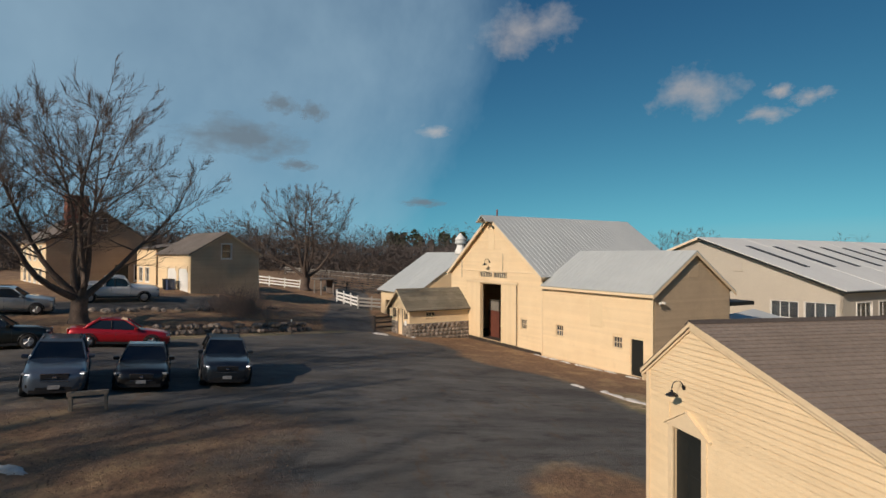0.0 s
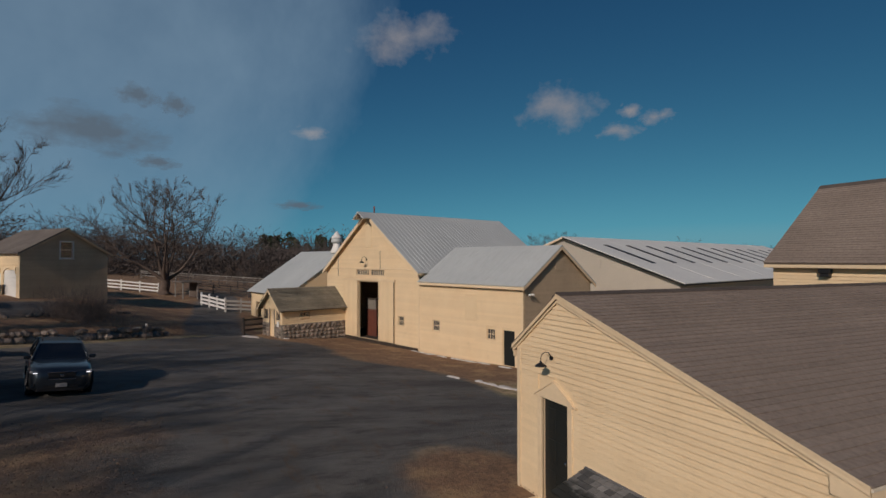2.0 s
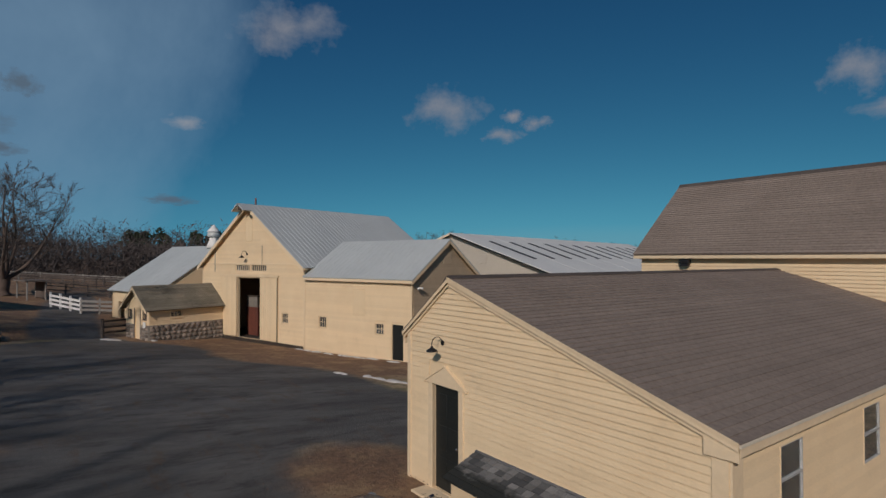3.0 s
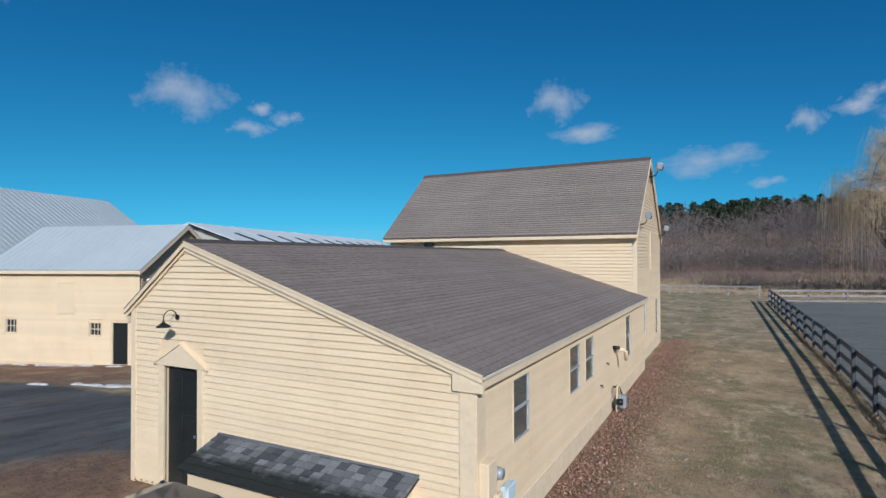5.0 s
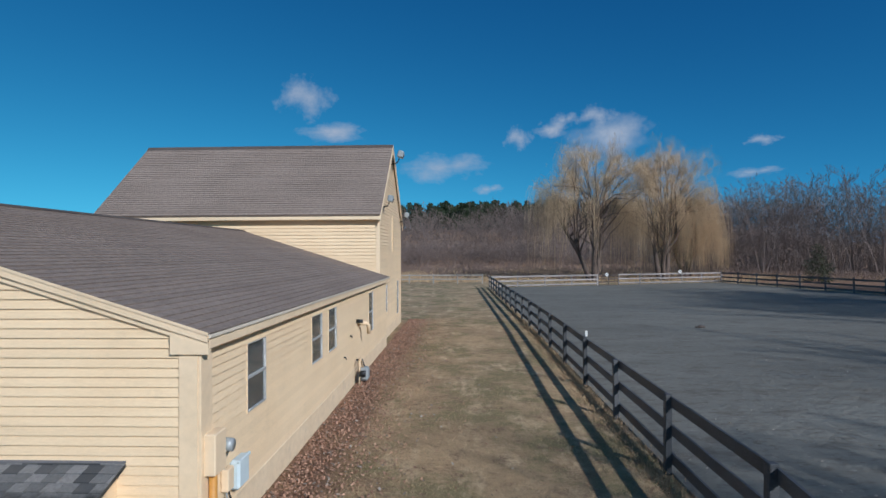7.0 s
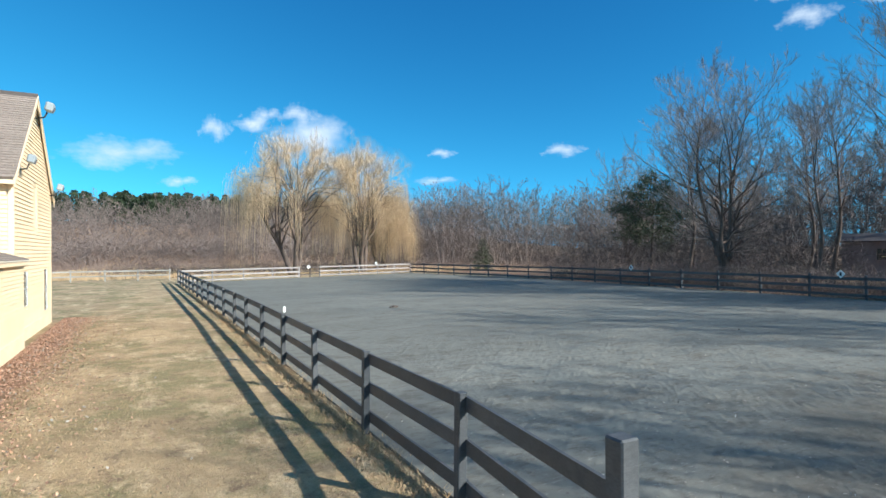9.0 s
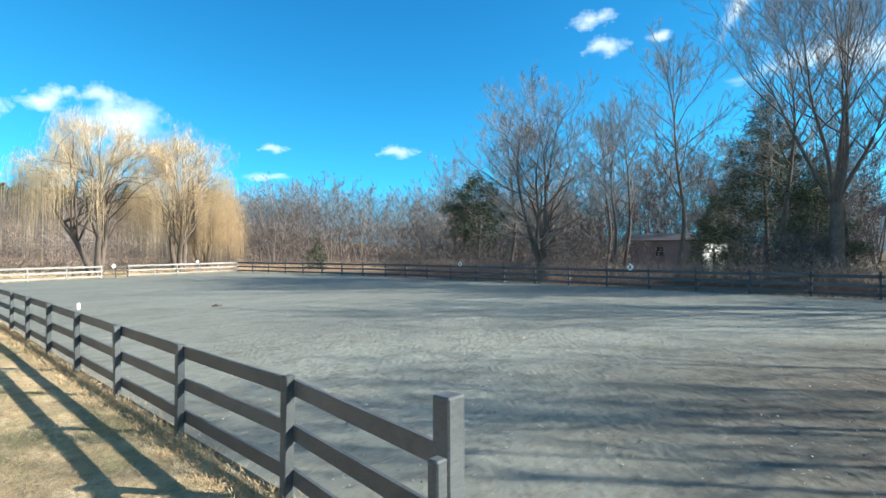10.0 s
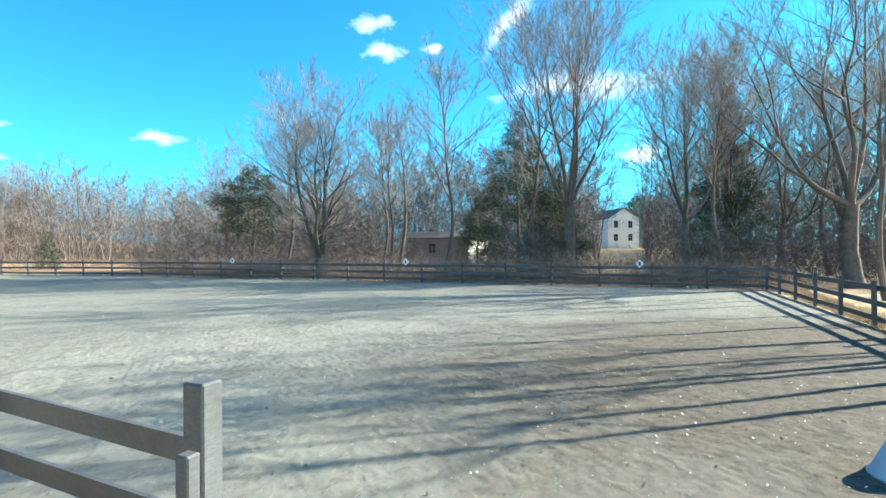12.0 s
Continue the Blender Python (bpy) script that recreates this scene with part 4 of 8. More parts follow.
    tube("conduit", [(-12.9, -0.05, 6.9), (-12.9, -0.05, 5.5)], 0.02, GREYWOOD, b, 5)

    # the lower wing to the east
    e = thing("barn_extension", BARN, "cream clapboard barn wing with small windows and metal roof", "building")
    ex0, ex1, ed, eev, erz = -8.15, 1.15, 6.7, 4.86, 7.08
    fm = wall_m(ex0, 0, 0, 0)
    E = lambda v: v - ex0                                          # noqa: E731
    fh = [(E(-0.37), E(0.49), 0.03, 2.08), (E(-6.72), E(-6.06), 1.49, 2.15), (E(-1.66), E(-1.03), 1.45, 2.05)]
    ft = [(0, eev), (ex1 - ex0, eev)]
    fw = wall_core("front_wall", fm, ft, -0.5, fh, 0.18, PAINT, e)
    clapboards(fm, ft, 0.0, [(h[0] - 0.07, h[1] + 0.07, h[2] - 0.07, h[3] + 0.07) for h in fh] + [(0, 0.05, -1, 9), (E(1.03), 99, -1, 9), (E(-3.6), E(-2.55), 2.5, 4.0)], 0.15, PAINT, fw, 4, 33, butt=0.045)
    box("corner_board", E(1.03), E(1.176), 0, 0.034, 0, eev - 0.02, TRIM, fw, fm, 0.004)
    box("loft_hatch", E(-3.6), E(-2.55), 0.0, 0.03, 2.5, 4.0, PAINT, fw, fm, 0.006)
    part("door", add_box(bmesh.new(), fh[0][0], fh[0][1], -0.12, -0.06, 0.04, 2.08, fm), DARK, e, "dark painted stable door")
    for h in fh[1:]:
        window(fm, *h, e, 3, 2, TRIM, 0.03, sill=False, depth=0.06, bar=0.02, edge=0.01)
    gm = wall_m(ex1, 0, 0, 90)
    gt = [(0, eev), (ed / 2, erz - 0.1), (ed, eev)]
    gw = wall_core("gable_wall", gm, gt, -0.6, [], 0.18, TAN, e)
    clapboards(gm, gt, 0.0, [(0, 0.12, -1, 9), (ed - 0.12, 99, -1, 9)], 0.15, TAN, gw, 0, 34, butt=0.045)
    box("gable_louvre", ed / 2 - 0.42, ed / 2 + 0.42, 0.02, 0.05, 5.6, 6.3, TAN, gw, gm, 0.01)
    wall_core("back_wall", wall_m(ex1, ed, 0, 180), [(0, eev), (ex1 - ex0 - 0.2, eev)], -0.6, [], 0.18, TAN, e)
    s = (erz - eev) / (ed / 2)
    for nm, ya in (("roof_front", -0.28), ("roof_back", ed + 0.28)):
        ze = eev - s * 0.28 + 0.05
        metal_roof(e, nm, (ex0 + 0.02, ya, ze), (ex1 + 0.25, ya, ze), (ex1 + 0.25, ed / 2, erz + 0.05), (ex0 + 0.02, ed / 2, erz + 0.05), 0.41)
    ze = eev - s * 0.28 + 0.05
    box("eave_board", ex0 + 0.05, ex1 + 0.24, -0.275, -0.24, ze - 0.22, ze - 0.06, TRIM, e, None, 0.004)
    rm = wall_m(ex1 + 0.25, -0.28, 0, 90)
    for a0, a1, z0, z1 in ((0, ed / 2 + 0.28, ze, erz + 0.05), (ed / 2 + 0.28, ed + 0.56, erz + 0.05, ze)):
        prism("bargeboard", [(a0, z0 - 0.075), (a1, z1 - 0.075), (a1, z1 - 0.28), (a0, z0 - 0.28)], -0.03, 0, TRIM, e, rm)
    f = thing("flood_lamp", BARN @ pose(1.2, 0.45, 4.25), "twin floodlight on the tan gable wall", "lamp")
    tube("bracket", [(-0.03, 0, 0), (0.12, 0, 0)], 0.03, IRON, f, 6)
    for s in (-1, 1):
        tube("lamp_head", [(0.1, 0.05 * s, 0), (0.22, 0.2 * s, -0.06)], [0.04, 0.085], WHITE, f, 8)

    # the side wing with its ventilator, beyond the hut
    v = thing("side_wing", BARN, "low cream wing with a wide grey metal roof", "building")
    wx0, wx1, wy0, wy1, we, wr = -31.5, -23.0, -2.4, 8.6, 3.35, 7.02
    ym = (wy0 + wy1) / 2
    wall_core("south_wall", wall_m(wx0, wy0, 0, 0), [(0, we), (wx1 - wx0, we)], -0.6, [(1.2, 2.4, 0, 2.2), (3.4, 4.6, 0, 2.2), (5.6, 6.8, 0, 2.2)], 0.2, PAINT, v)
    wall_core("west_wall", wall_m(wx0, wy1, 0, -90), [(0, we), ((wy1 - wy0) / 2, wr - 0.1), (wy1 - wy0, we)], -0.8, [], 0.2, PAINT, v)
    wall_core("east_wall", wall_m(wx1, wy0, 0, 90), [(0, we), ((wy1 - wy0) / 2, wr - 0.1), (wy1 - wy0, we)], -0.8, [], 0.2, PAINT, v)
    wall_core("back_wall", wall_m(wx1, wy1, 0, 180), [(0, we), (wx1 - wx0, we)], -0.8, [], 0.2, PAINT, v)
    s = (wr - we) / ((wy1 - wy0) / 2)
    for nm, ya in (("roof_south", wy0 - 0.35), ("roof_north", wy1 + 0.35)):
        ze = we - s * 0.35 + 0.05
        metal_roof(v, nm, (wx0 - 0.3, ya, ze), (wx1 + 0.1, ya, ze), (wx1 + 0.1, ym, wr + 0.05), (wx0 - 0.3, ym, wr + 0.05), 0.9)
    vent = thing("roof_ventilator", BARN @ pose(-24.6, ym, wr), "white metal roof ventilator with a cone cap", "ventilator")
    prof = [(0.62, -0.15), (0.55, 0.1), (0.36, 0.55), (0.33, 0.9)]
    tube("base", [(0, 0, z) for _, z in prof], [r for r, _ in prof], WHITE, vent, 14)
    tube("cowl", [(0, 0, 0.85), (0, 0, 1.0), (0, 0, 1.3)], [0.5, 0.55, 0.46], METAL, vent, 14)
    tube("cap", [(0, 0, 1.3), (0, 0, 1.36), (0, 0, 1.75), (0, 0, 1.95)], [0.56, 0.54, 0.2, 0.03], WHITE, vent, 14)


make_big_barn()


# ---- the riding hall behind ----
def make_hall():
    h = thing("riding_hall", BARN @ pose(0, 0, -0.15), "long grey-beige riding hall with a pale metal roof", "building")
    x0, x1, y0, y1, ev, rz = -25.2, -0.4, 23.2, 80.0, 4.38, 8.72
    xm, wd = (x0 + x1) / 2, x1 - x0
    m = wall_m(x0, y0, 0, 0)
    top = [(0, ev), (wd / 2, rz - 0.15), (wd, ev)]
    H = lambda v: v - x0                                           # noqa: E731
    holes = [(H(-6.0), H(-3.75), 1.85, 3.2), (H(-3.25), H(-0.95), 1.9, 3.25)]
    wall_core("front_wall", m, top, -0.8, holes, 0.25, HALL, h)
    for a0, a1, z0, z1 in holes:
        window(m, a0, a1, z0, z1, h, 3, 1, WHITE, 0.04, False, bar=0.06)
    box("gable_louvre", wd / 2 + 3.4, wd / 2 + 4.3, 0, 0.05, 5.6, 6.5, HALL, h, m, 0.01)
    wall_core("west_wall", wall_m(x0, y1, 0, -90), [(0, ev), (y1 - y0, ev)], -1, [], 0.25, HALL, h)
    wall_core("back_wall", wall_m(x1, y1, 0, 180), top, -1, [], 0.25, HALL, h)
    bays = [(2.0 + i * 3.6, 4.4 + i * 3.6, 1.6, 3.3) for i in range(15)]
    em = wall_m(x1, y0, 0, 90)
    wall_core("east_wall", em, [(0, ev), (y1 - y0, ev)], -1, bays, 0.25, HALL, h)
    for a0, a1, z0, z1 in bays[:6]:
        window(em, a0, a1, z0, z1, h, 3, 1, WHITE, 0.07)
    s = (rz - ev) / (wd / 2)
    ze = ev - s * 0.4 + 0.1
    for nm, xe in (("roof_east", x1 + 0.4), ("roof_west", x0 - 0.4)):
        r = metal_roof(h, nm, (xe, y0 - 0.4, ze), (xe, y1 + 0.4, ze), (xm, y1 + 0.4, rz + 0.1), (xm, y0 - 0.4, rz + 0.1), 7.0, HALLROOF)
        prism("bargeboard", [(xe, ze - 0.08), (xm, rz + 0.02), (xm, rz - 0.16), (xe, ze - 0.26)], y0 - 0.44, y0 - 0.4, DARK if xe > xm else TRIM, h)
        if xe > xm:
            for i in range(12):
                y = y0 + 3.2 + i * 4.4
                p = [(xm + f * (xe - xm), rz + 0.1 + f * (ze - rz - 0.1)) for f in (0.2, 0.62)]
                mesh("skylight", [(p[0][0], y, p[0][1] + 0.05), (p[1][0], y, p[1][1] + 0.05), (p[1][0], y + 0.75, p[1][1] + 0.05), (p[0][0], y + 0.75, p[0][1] + 0.05)]
                     + [(p[0][0], y, p[0][1]), (p[1][0], y, p[1][1]), (p[1][0], y + 0.75, p[1][1]), (p[0][0], y + 0.75, p[0][1])],
                     [(0, 1, 2, 3), (0, 4, 5, 1), (1, 5, 6, 2), (2, 6, 7, 3), (3, 7, 4, 0)], DARKSHEET, r, "dark translucent skylight strip")
    box("gutter", x1 + 0.36, x1 + 0.48, y0 - 0.4, y1, ze - 0.2, ze - 0.07, DARK, h, None, 0.01)
    # a low roof between hall and barn
    k = thing("link_shed", BARN, "low link shed with a pale metal roof", "building")
    slab("roof", (-1.6, 9.8, 2.75), (1.7, 9.8, 2.45), (1.7, 13.6, 2.45), (-1.6, 13.6, 3.1), 0.08, METAL, k)
    wall_core("front_wall", wall_m(-1.5, 10.0, 0, 0), [(0, 2.62), (3.0, 2.36)], -0.6, [], 0.15, HALL, k)
    wall_core("east_wall", wall_m(1.55, 10.0, 0, 90), [(0, 2.36), (3.5, 2.36)], -0.8, [], 0.15, HALL, k)
    box("awning", -1.4, 0.9, 7.2, 9.6, 3.75, 4.0, DARK, k, None, 0.02, "dark awning over a side door")


make_hall()


# ---- the stone-based hut beside the barn door ----
def make_hut():
    hut = thing("stone_hut", BARN, "small cream hut on a fieldstone base with old shingles", "building")
    x0, x1, y0, y1, ev, rz, st = -21.25, -17.85, -5.6, -0.05, 2.6, 3.95, 1.27
    xm, wd = (x0 + x1) / 2, x1 - x0
    m = wall_m(x0, y0, 0, 0)
    top = [(0, ev), (wd / 2, rz - 0.08), (wd, ev)]
    door = (wd / 2 - 0.42, wd / 2 + 0.42, 0.0, 2.3)
    wins = [(0.35, 0.85, 1.7, 2.25), (wd - 0.85, wd - 0.35, 1.7, 2.25)]
    w = wall_core("front_wall", m, top, -0.3, [door] + wins, 0.25, PAINT, hut)
    clapboards(m, top, st, [(h[0] - 0.06, h[1] + 0.06, h[2] - 0.06, h[3] + 0.06) for h in [door] + wins], 0.15, PAINT, w, 0, 41, butt=0.04)
    part("door", add_box(bmesh.new(), door[0], door[1], -0.15, -0.09, 0.0, 2.3, m), TRIM, hut, "pale plank door")
    for a in (door[0] - 0.08, door[1]):
        box("door_casing", a, a + 0.08, 0, 0.04, 0, 2.38, OLDWOOD, hut, m, 0.004)
    for h in wins:
        window(m, *h, hut, 2, 2, OLDWOOD, 0.05)
    em = wall_m(x1, y0, 0, 90)
    ln = y1 - y0
    sw = (1.5, 2.3, 1.75, 2.15)
    s = wall_core("east_wall", em, [(0, ev), (ln, ev)], -0.3, [sw], 0.25, PAINT, hut)
    clapboards(em, [(0, ev), (ln, ev)], st, [(sw[0] - 0.06, sw[1] + 0.06, sw[2] - 0.06, sw[3] + 0.06)], 0.15, PAINT, s, 0, 42, butt=0.04)
    window(em, *sw, hut, 3, 1, TRIM, 0.05)
    wall_core("west_wall", wall_m(x0, y1, 0, -90), [(0, ev), (ln, ev)], -0.3, [], 0.25, PAINT, hut)
    wall_core("back_wall", wall_m(x1, y1, 0, 180), top, -0.3, [], 0.2, PAINT, hut)
    # fieldstones over mortar
    rng = random.Random(9)
    for mm, span_, skip in ((em, (0, ln), None), (m, (0, door[0] - 0.1), None), (m, (door[1] + 0.1, wd), None)):
        part("mortar", add_box(bmesh.new(), span_[0], span_[1], 0.0, 0.05, -0.25, st, mm), MORTAR, s)
        z = -0.1
        while z < st - 0.1:
            hgt = rng.uniform(0.2, 0.34)
            a = span_[0] - rng.uniform(0, 0.1)
            while a < span_[1] - 0.08:
                wdt = rng.uniform(0.24, 0.5)
                bm = bmesh.new()
                bmesh.ops.create_icosphere(bm, subdivisions=1, radius=1)
                ca, cz = min(max(a + wdt / 2, span_[0] + wdt / 2), span_[1] - wdt / 2), min(z + hgt / 2, st - hgt / 2)
                for v in bm.verts:
                    v.co = Vector((v.co.x * wdt * 0.52 * rng.uniform(0.82, 1.08), 0.03 + v.co.y * 0.09, v.co.z * hgt * 0.52 * rng.uniform(0.82, 1.08)))
                bmesh.ops.transform(bm, matrix=mm @ Matrix.Translation((ca, 0.02, cz)), verts=bm.verts)
                part("field_stone", bm, STONE, s)
                a += wdt + 0.02
            z += hgt + 0.01
    k = (rz - ev) / (wd / 2)
    for nm, xe, sd in (("roof_east", x1 + 0.4, 43), ("roof_west", x0 - 0.4, 44)):
        ze = ev - k * 0.4 + 0.05
        a, b, c, d = (xe, y0 - 0.4, ze), (xe, y1, ze), (xm, y1, rz + 0.05), (xm, y0 - 0.4, rz + 0.05)
        r = slab(nm, a, b, c, d, 0.08, HUT_SH, hut)
        courses(a, b, c, d, 0.15, HUT_SH, r, seed=sd)
        prism("bargeboard", [(xe, ze - 0.06), (xm, rz - 0.03), (xm, rz - 0.2), (xe, ze - 0.22)], y0 - 0.43, y0 - 0.4, TRIM, hut)
    box("paper_box", wd - 0.6, wd - 0.28, 0.09, 0.16, 1.1, 1.5, WHITE, hut, m, 0.01, "white notice box")


make_hut()


# ---- the farmhouse and its garage on the terrace ----
def make_house():
    hm = pose(-48.24, -18.49, 1.6, 0, 0, 35)
    g = thing("garage_wing", hm, "gabled garage wing with arched doors and tan side wall", "building")
    ln, wd, ev, rz = 7.6, 6.5, 3.95, 5.85
    fm = wall_m(-ln, 0, 0, 0)
    doors = [(ln - 5.3, ln - 3.2, 0.05, 2.5), (ln - 2.7, ln - 0.6, 0.05, 2.5)]
    w = wall_core("front_wall", fm, [(0, ev), (ln, ev)], -0.8, doors, 0.2, PAINT, g)
    clapboards(fm, [(0, ev), (ln, ev)], 0.0, [(a - 0.1, b + 0.1, -1, t + 0.3) for a, b, _, t in doors], 0.16, PAINT, w, 0, 51)
    for a, b, z0, z1 in doors:
        mid, r = (a + b) / 2, (b - a) / 2
        d = part("garage_door", add_box(bmesh.new(), a, b, -0.1, -0.04, 0.05, 2.5, fm), WHITE, g, "white panelled garage door")
        for i in range(4):
            part("door_panel", add_box(bmesh.new(), a + 0.06, b - 0.06, -0.04, -0.02, 0.12 + i * 0.6, 0.66 + i * 0.6, fm, 0.01), WHITE, d)
        arch = [(mid + r * math.cos(t), 2.2 + 0.45 * math.sin(t)) for t in np.linspace(0, math.pi, 9)]
        prism("arch_trim", arch + [(mid - r * 1.0, 2.72), (mid + r * 1.0, 2.72)][::1], 0.0, 0.05, TRIM, w, fm)
    gm = wall_m(0, 0, 0, 90)
    gt = [(0, ev), (wd / 2, rz - 0.1), (wd, ev)]
    gh_ = [(wd / 2 - 0.45, wd / 2 + 0.45, 3.45, 4.75)]
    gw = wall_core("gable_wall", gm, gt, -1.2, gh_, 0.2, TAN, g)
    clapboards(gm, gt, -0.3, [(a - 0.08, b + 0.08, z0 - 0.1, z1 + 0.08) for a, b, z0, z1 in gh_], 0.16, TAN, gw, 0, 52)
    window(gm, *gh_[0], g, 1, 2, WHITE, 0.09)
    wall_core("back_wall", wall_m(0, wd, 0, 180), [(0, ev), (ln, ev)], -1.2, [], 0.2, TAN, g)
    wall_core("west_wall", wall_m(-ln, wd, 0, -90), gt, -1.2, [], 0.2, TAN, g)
    k = (rz - ev) / (wd / 2)
    for nm, ya, sd in (("roof_front", -0.3, 53), ("roof_back", wd + 0.3, 54)):
        ze = ev - k * 0.3 + 0.05
        slab(nm, (-ln, ya, ze), (0.25, ya, ze), (0.25, wd / 2, rz + 0.05), (-ln, wd / 2, rz + 0.05), 0.12, ROOF_HOUSE, g)
    rm = wall_m(0.25, -0.3, 0, 90)
    for a0, a1, z0, z1 in ((0, wd / 2 + 0.3, ev - k * 0.3, rz), (wd / 2 + 0.3, wd + 0.6, rz, ev - k * 0.3)):
        prism("bargeboard", [(a0, z0 - 0.02), (a1, z1 - 0.02), (a1, z1 - 0.2), (a0, z0 - 0.2)], -0.03, 0, TAN, g, rm)

    h = thing("farmhouse", pose(-59.2, -29.5, 1.65, 0, 0, 35), "large tan farmhouse with a brick chimney on the terrace", "house")
    wd, ln, ev, rz = 9.6, 12.0, 5.0, 8.2
    gm = wall_m(0, -wd / 2, 0, 90)
    gt = [(0, ev), (wd / 2, rz - 0.1), (wd, ev)]
    hh = [(wd / 2 - 0.5, wd / 2 + 0.4, 6.2, 7.4), (wd - 1.7, wd - 0.7, 0.9, 2.5), (wd - 3.6, wd - 2.3, 0.2, 2.6)]
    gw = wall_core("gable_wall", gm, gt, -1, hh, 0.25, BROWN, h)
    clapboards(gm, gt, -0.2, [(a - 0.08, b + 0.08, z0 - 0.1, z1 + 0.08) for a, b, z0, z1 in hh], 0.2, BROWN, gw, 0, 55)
    for i, a in enumerate(hh):
        if i == 2:
            part("door", add_box(bmesh.new(), a[0], a[1], -0.12, -0.05, a[2], a[3], gm), DARK, h, "dark house door")
        else:
            window(gm, *a, h, 2, 2, WHITE, 0.09)
    fm = wall_m(-ln, -wd / 2, 0, 0)
    fh = [(2 + i * 2.4, 3 + i * 2.4, z, z + 1.4) for i in range(4) for z in (0.8, 3.1)]
    wall_core("front_wall", fm, [(0, ev), (ln, ev)], -1, fh, 0.25, PAINT, h)
    for a in fh:
        window(fm, *a, h, 2, 2, WHITE, 0.09)
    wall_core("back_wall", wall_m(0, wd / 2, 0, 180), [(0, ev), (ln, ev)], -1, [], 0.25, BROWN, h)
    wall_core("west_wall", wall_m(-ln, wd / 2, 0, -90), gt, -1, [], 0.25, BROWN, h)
    k = (rz - ev) / (wd / 2)
    for nm, ya in (("roof_front", -wd / 2 - 0.3), ("roof_back", wd / 2 + 0.3)):
        ze = ev - k * 0.3 + 0.05
        slab(nm, (-ln - 0.2, ya, ze), (0.2, ya, ze), (0.2, 0, rz + 0.05), (-ln - 0.2, 0, rz + 0.05), 0.12, ROOF_HOUSE, h)
    c = box("chimney", -2.3, -0.9, -2.9, -1.0, 5.5, 9.6, BRICK, h, None, 0.01, "red brick chimney")
    box("chimney_cap", -2.38, -0.82, -2.98, -0.92, 9.6, 9.75, BRICK, c, None, 0.01)
    e = thing("house_ell", pose(-56.0, -23.6, 1.7, 0, 0, 35), "cream ell joining the farmhouse to the garage", "building")
    em = wall_m(-5, 0, 0, 0)
    ew = [(0.8, 1.7, 0.9, 2.3), (2.6, 3.5, 0.9, 2.3)]
    wall_core("front_wall", em, [(0, 4.3), (5.5, 4.3)], -1, ew, 0.2, PAINT, e)
    for a in ew:
        window(em, *a, e, 2, 2, WHITE, 0.09)
    wall_core("east_wall", wall_m(0.5, 0, 0, 90), [(0, 4.3), (5, 4.3)], -1, [], 0.2, PAINT, e)
    slab("roof", (-5, -0.2, 4.3), (0.7, -0.2, 4.3), (0.7, 5, 5.2), (-5, 5, 5.2), 0.12, ROOF_HOUSE, e)


make_house()


# ---- fences ----
def fence_run(fence, pts, step, rails, rail_h, post, post_h, wood, rail_side, thick=0.035, skip=()):
    """Posts and boards along a line of points; rail_side: on which side of the posts the boards hang (1: left of the way along)."""
    rng = random.Random(len(pts) + int(abs(pts[0][0]) * 10))
    spots = []
    for (xa, ya), (xb, yb) in zip(pts, pts[1:]):
        k = max(1, round(math.hypot(xb - xa, yb - ya) / step))
        spots += [(xa + (xb - xa) * i / k, ya + (yb - ya) * i / k) for i in range(k)]
    spots.append(pts[-1])
    for i, (x, y) in enumerate(spots):
        z = gh(x, y)
        tilt = pose(x, y, z, rng.uniform(-1.2, 1.2), rng.uniform(-1.2, 1.2), math.degrees(math.atan2(pts[-1][1] - pts[0][1], pts[-1][0] - pts[0][0])))
        part("post", add_box(bmesh.new(), -post / 2, post / 2, -post / 2, post / 2, -0.4, post_h + rng.uniform(-0.015, 0.015), tilt, 0.008), wood, fence)
        if i + 1 == len(spots) or i in skip:
            continue
        x2, y2 = spots[i + 1]
        z2 = gh(x2, y2)
        d = Vector((x2 - x, y2 - y, z2 - z))
        side = Vector((-d.y, d.x, 0)).normalized() * rail_side
        for h in rails:
            a, b = Vector((x, y, z + h + rng.uniform(-0.012, 0.012))), Vector((x2, y2, z2 + h + rng.uniform(-0.012, 0.012)))
            o, t = side * (post / 2 + 0.001), side * thick
            up = Vector((0, 0, rail_h))
            e = d.normalized() * (post / 2 - 0.002)
            vs = [a + o - e, b + o + e, b + o + e + up, a + o - e + up, a + o + t - e, b + o + t + e, b + o + t + e + up, a + o + t - e + up]
            mesh("rail", vs, [(0, 1, 2, 3), (7, 6, 5, 4), (0, 4, 5, 1), (1, 5, 6, 2), (2, 6, 7, 3), (3, 7, 4, 0)], wood, fence)


RAILS = (0.14, 0.57, 1.0)
f = thing("arena_fence", pose(0, 0, 0), "dark grey three-board fence along the grass lane", "fence")
fence_run(f, [(5.9, -0.15), (5.9, 16.5), (5.4, 47.2)], 2.78, RAILS, 0.155, 0.10, 1.19, FENCE, -1)
fence_run(f, [(5.64, -2.60), (5.9, -0.15)], 2.6, RAILS, 0.155, 0.10, 1.19, FENCE, -1)
box("gate_post", 5.56, 5.71, -2.69, -2.54, -0.4, 1.515, FENCE, f, None, 0.012, "thick square gate post")
box("latch_post", 5.40, 5.49, -2.75, -2.66, -0.4, 1.19, FENCE, f, None, 0.01)
f = thing("arena_fence", pose(0, 0, 0), "silvered wooden board fence at the arena's far end", "fence")
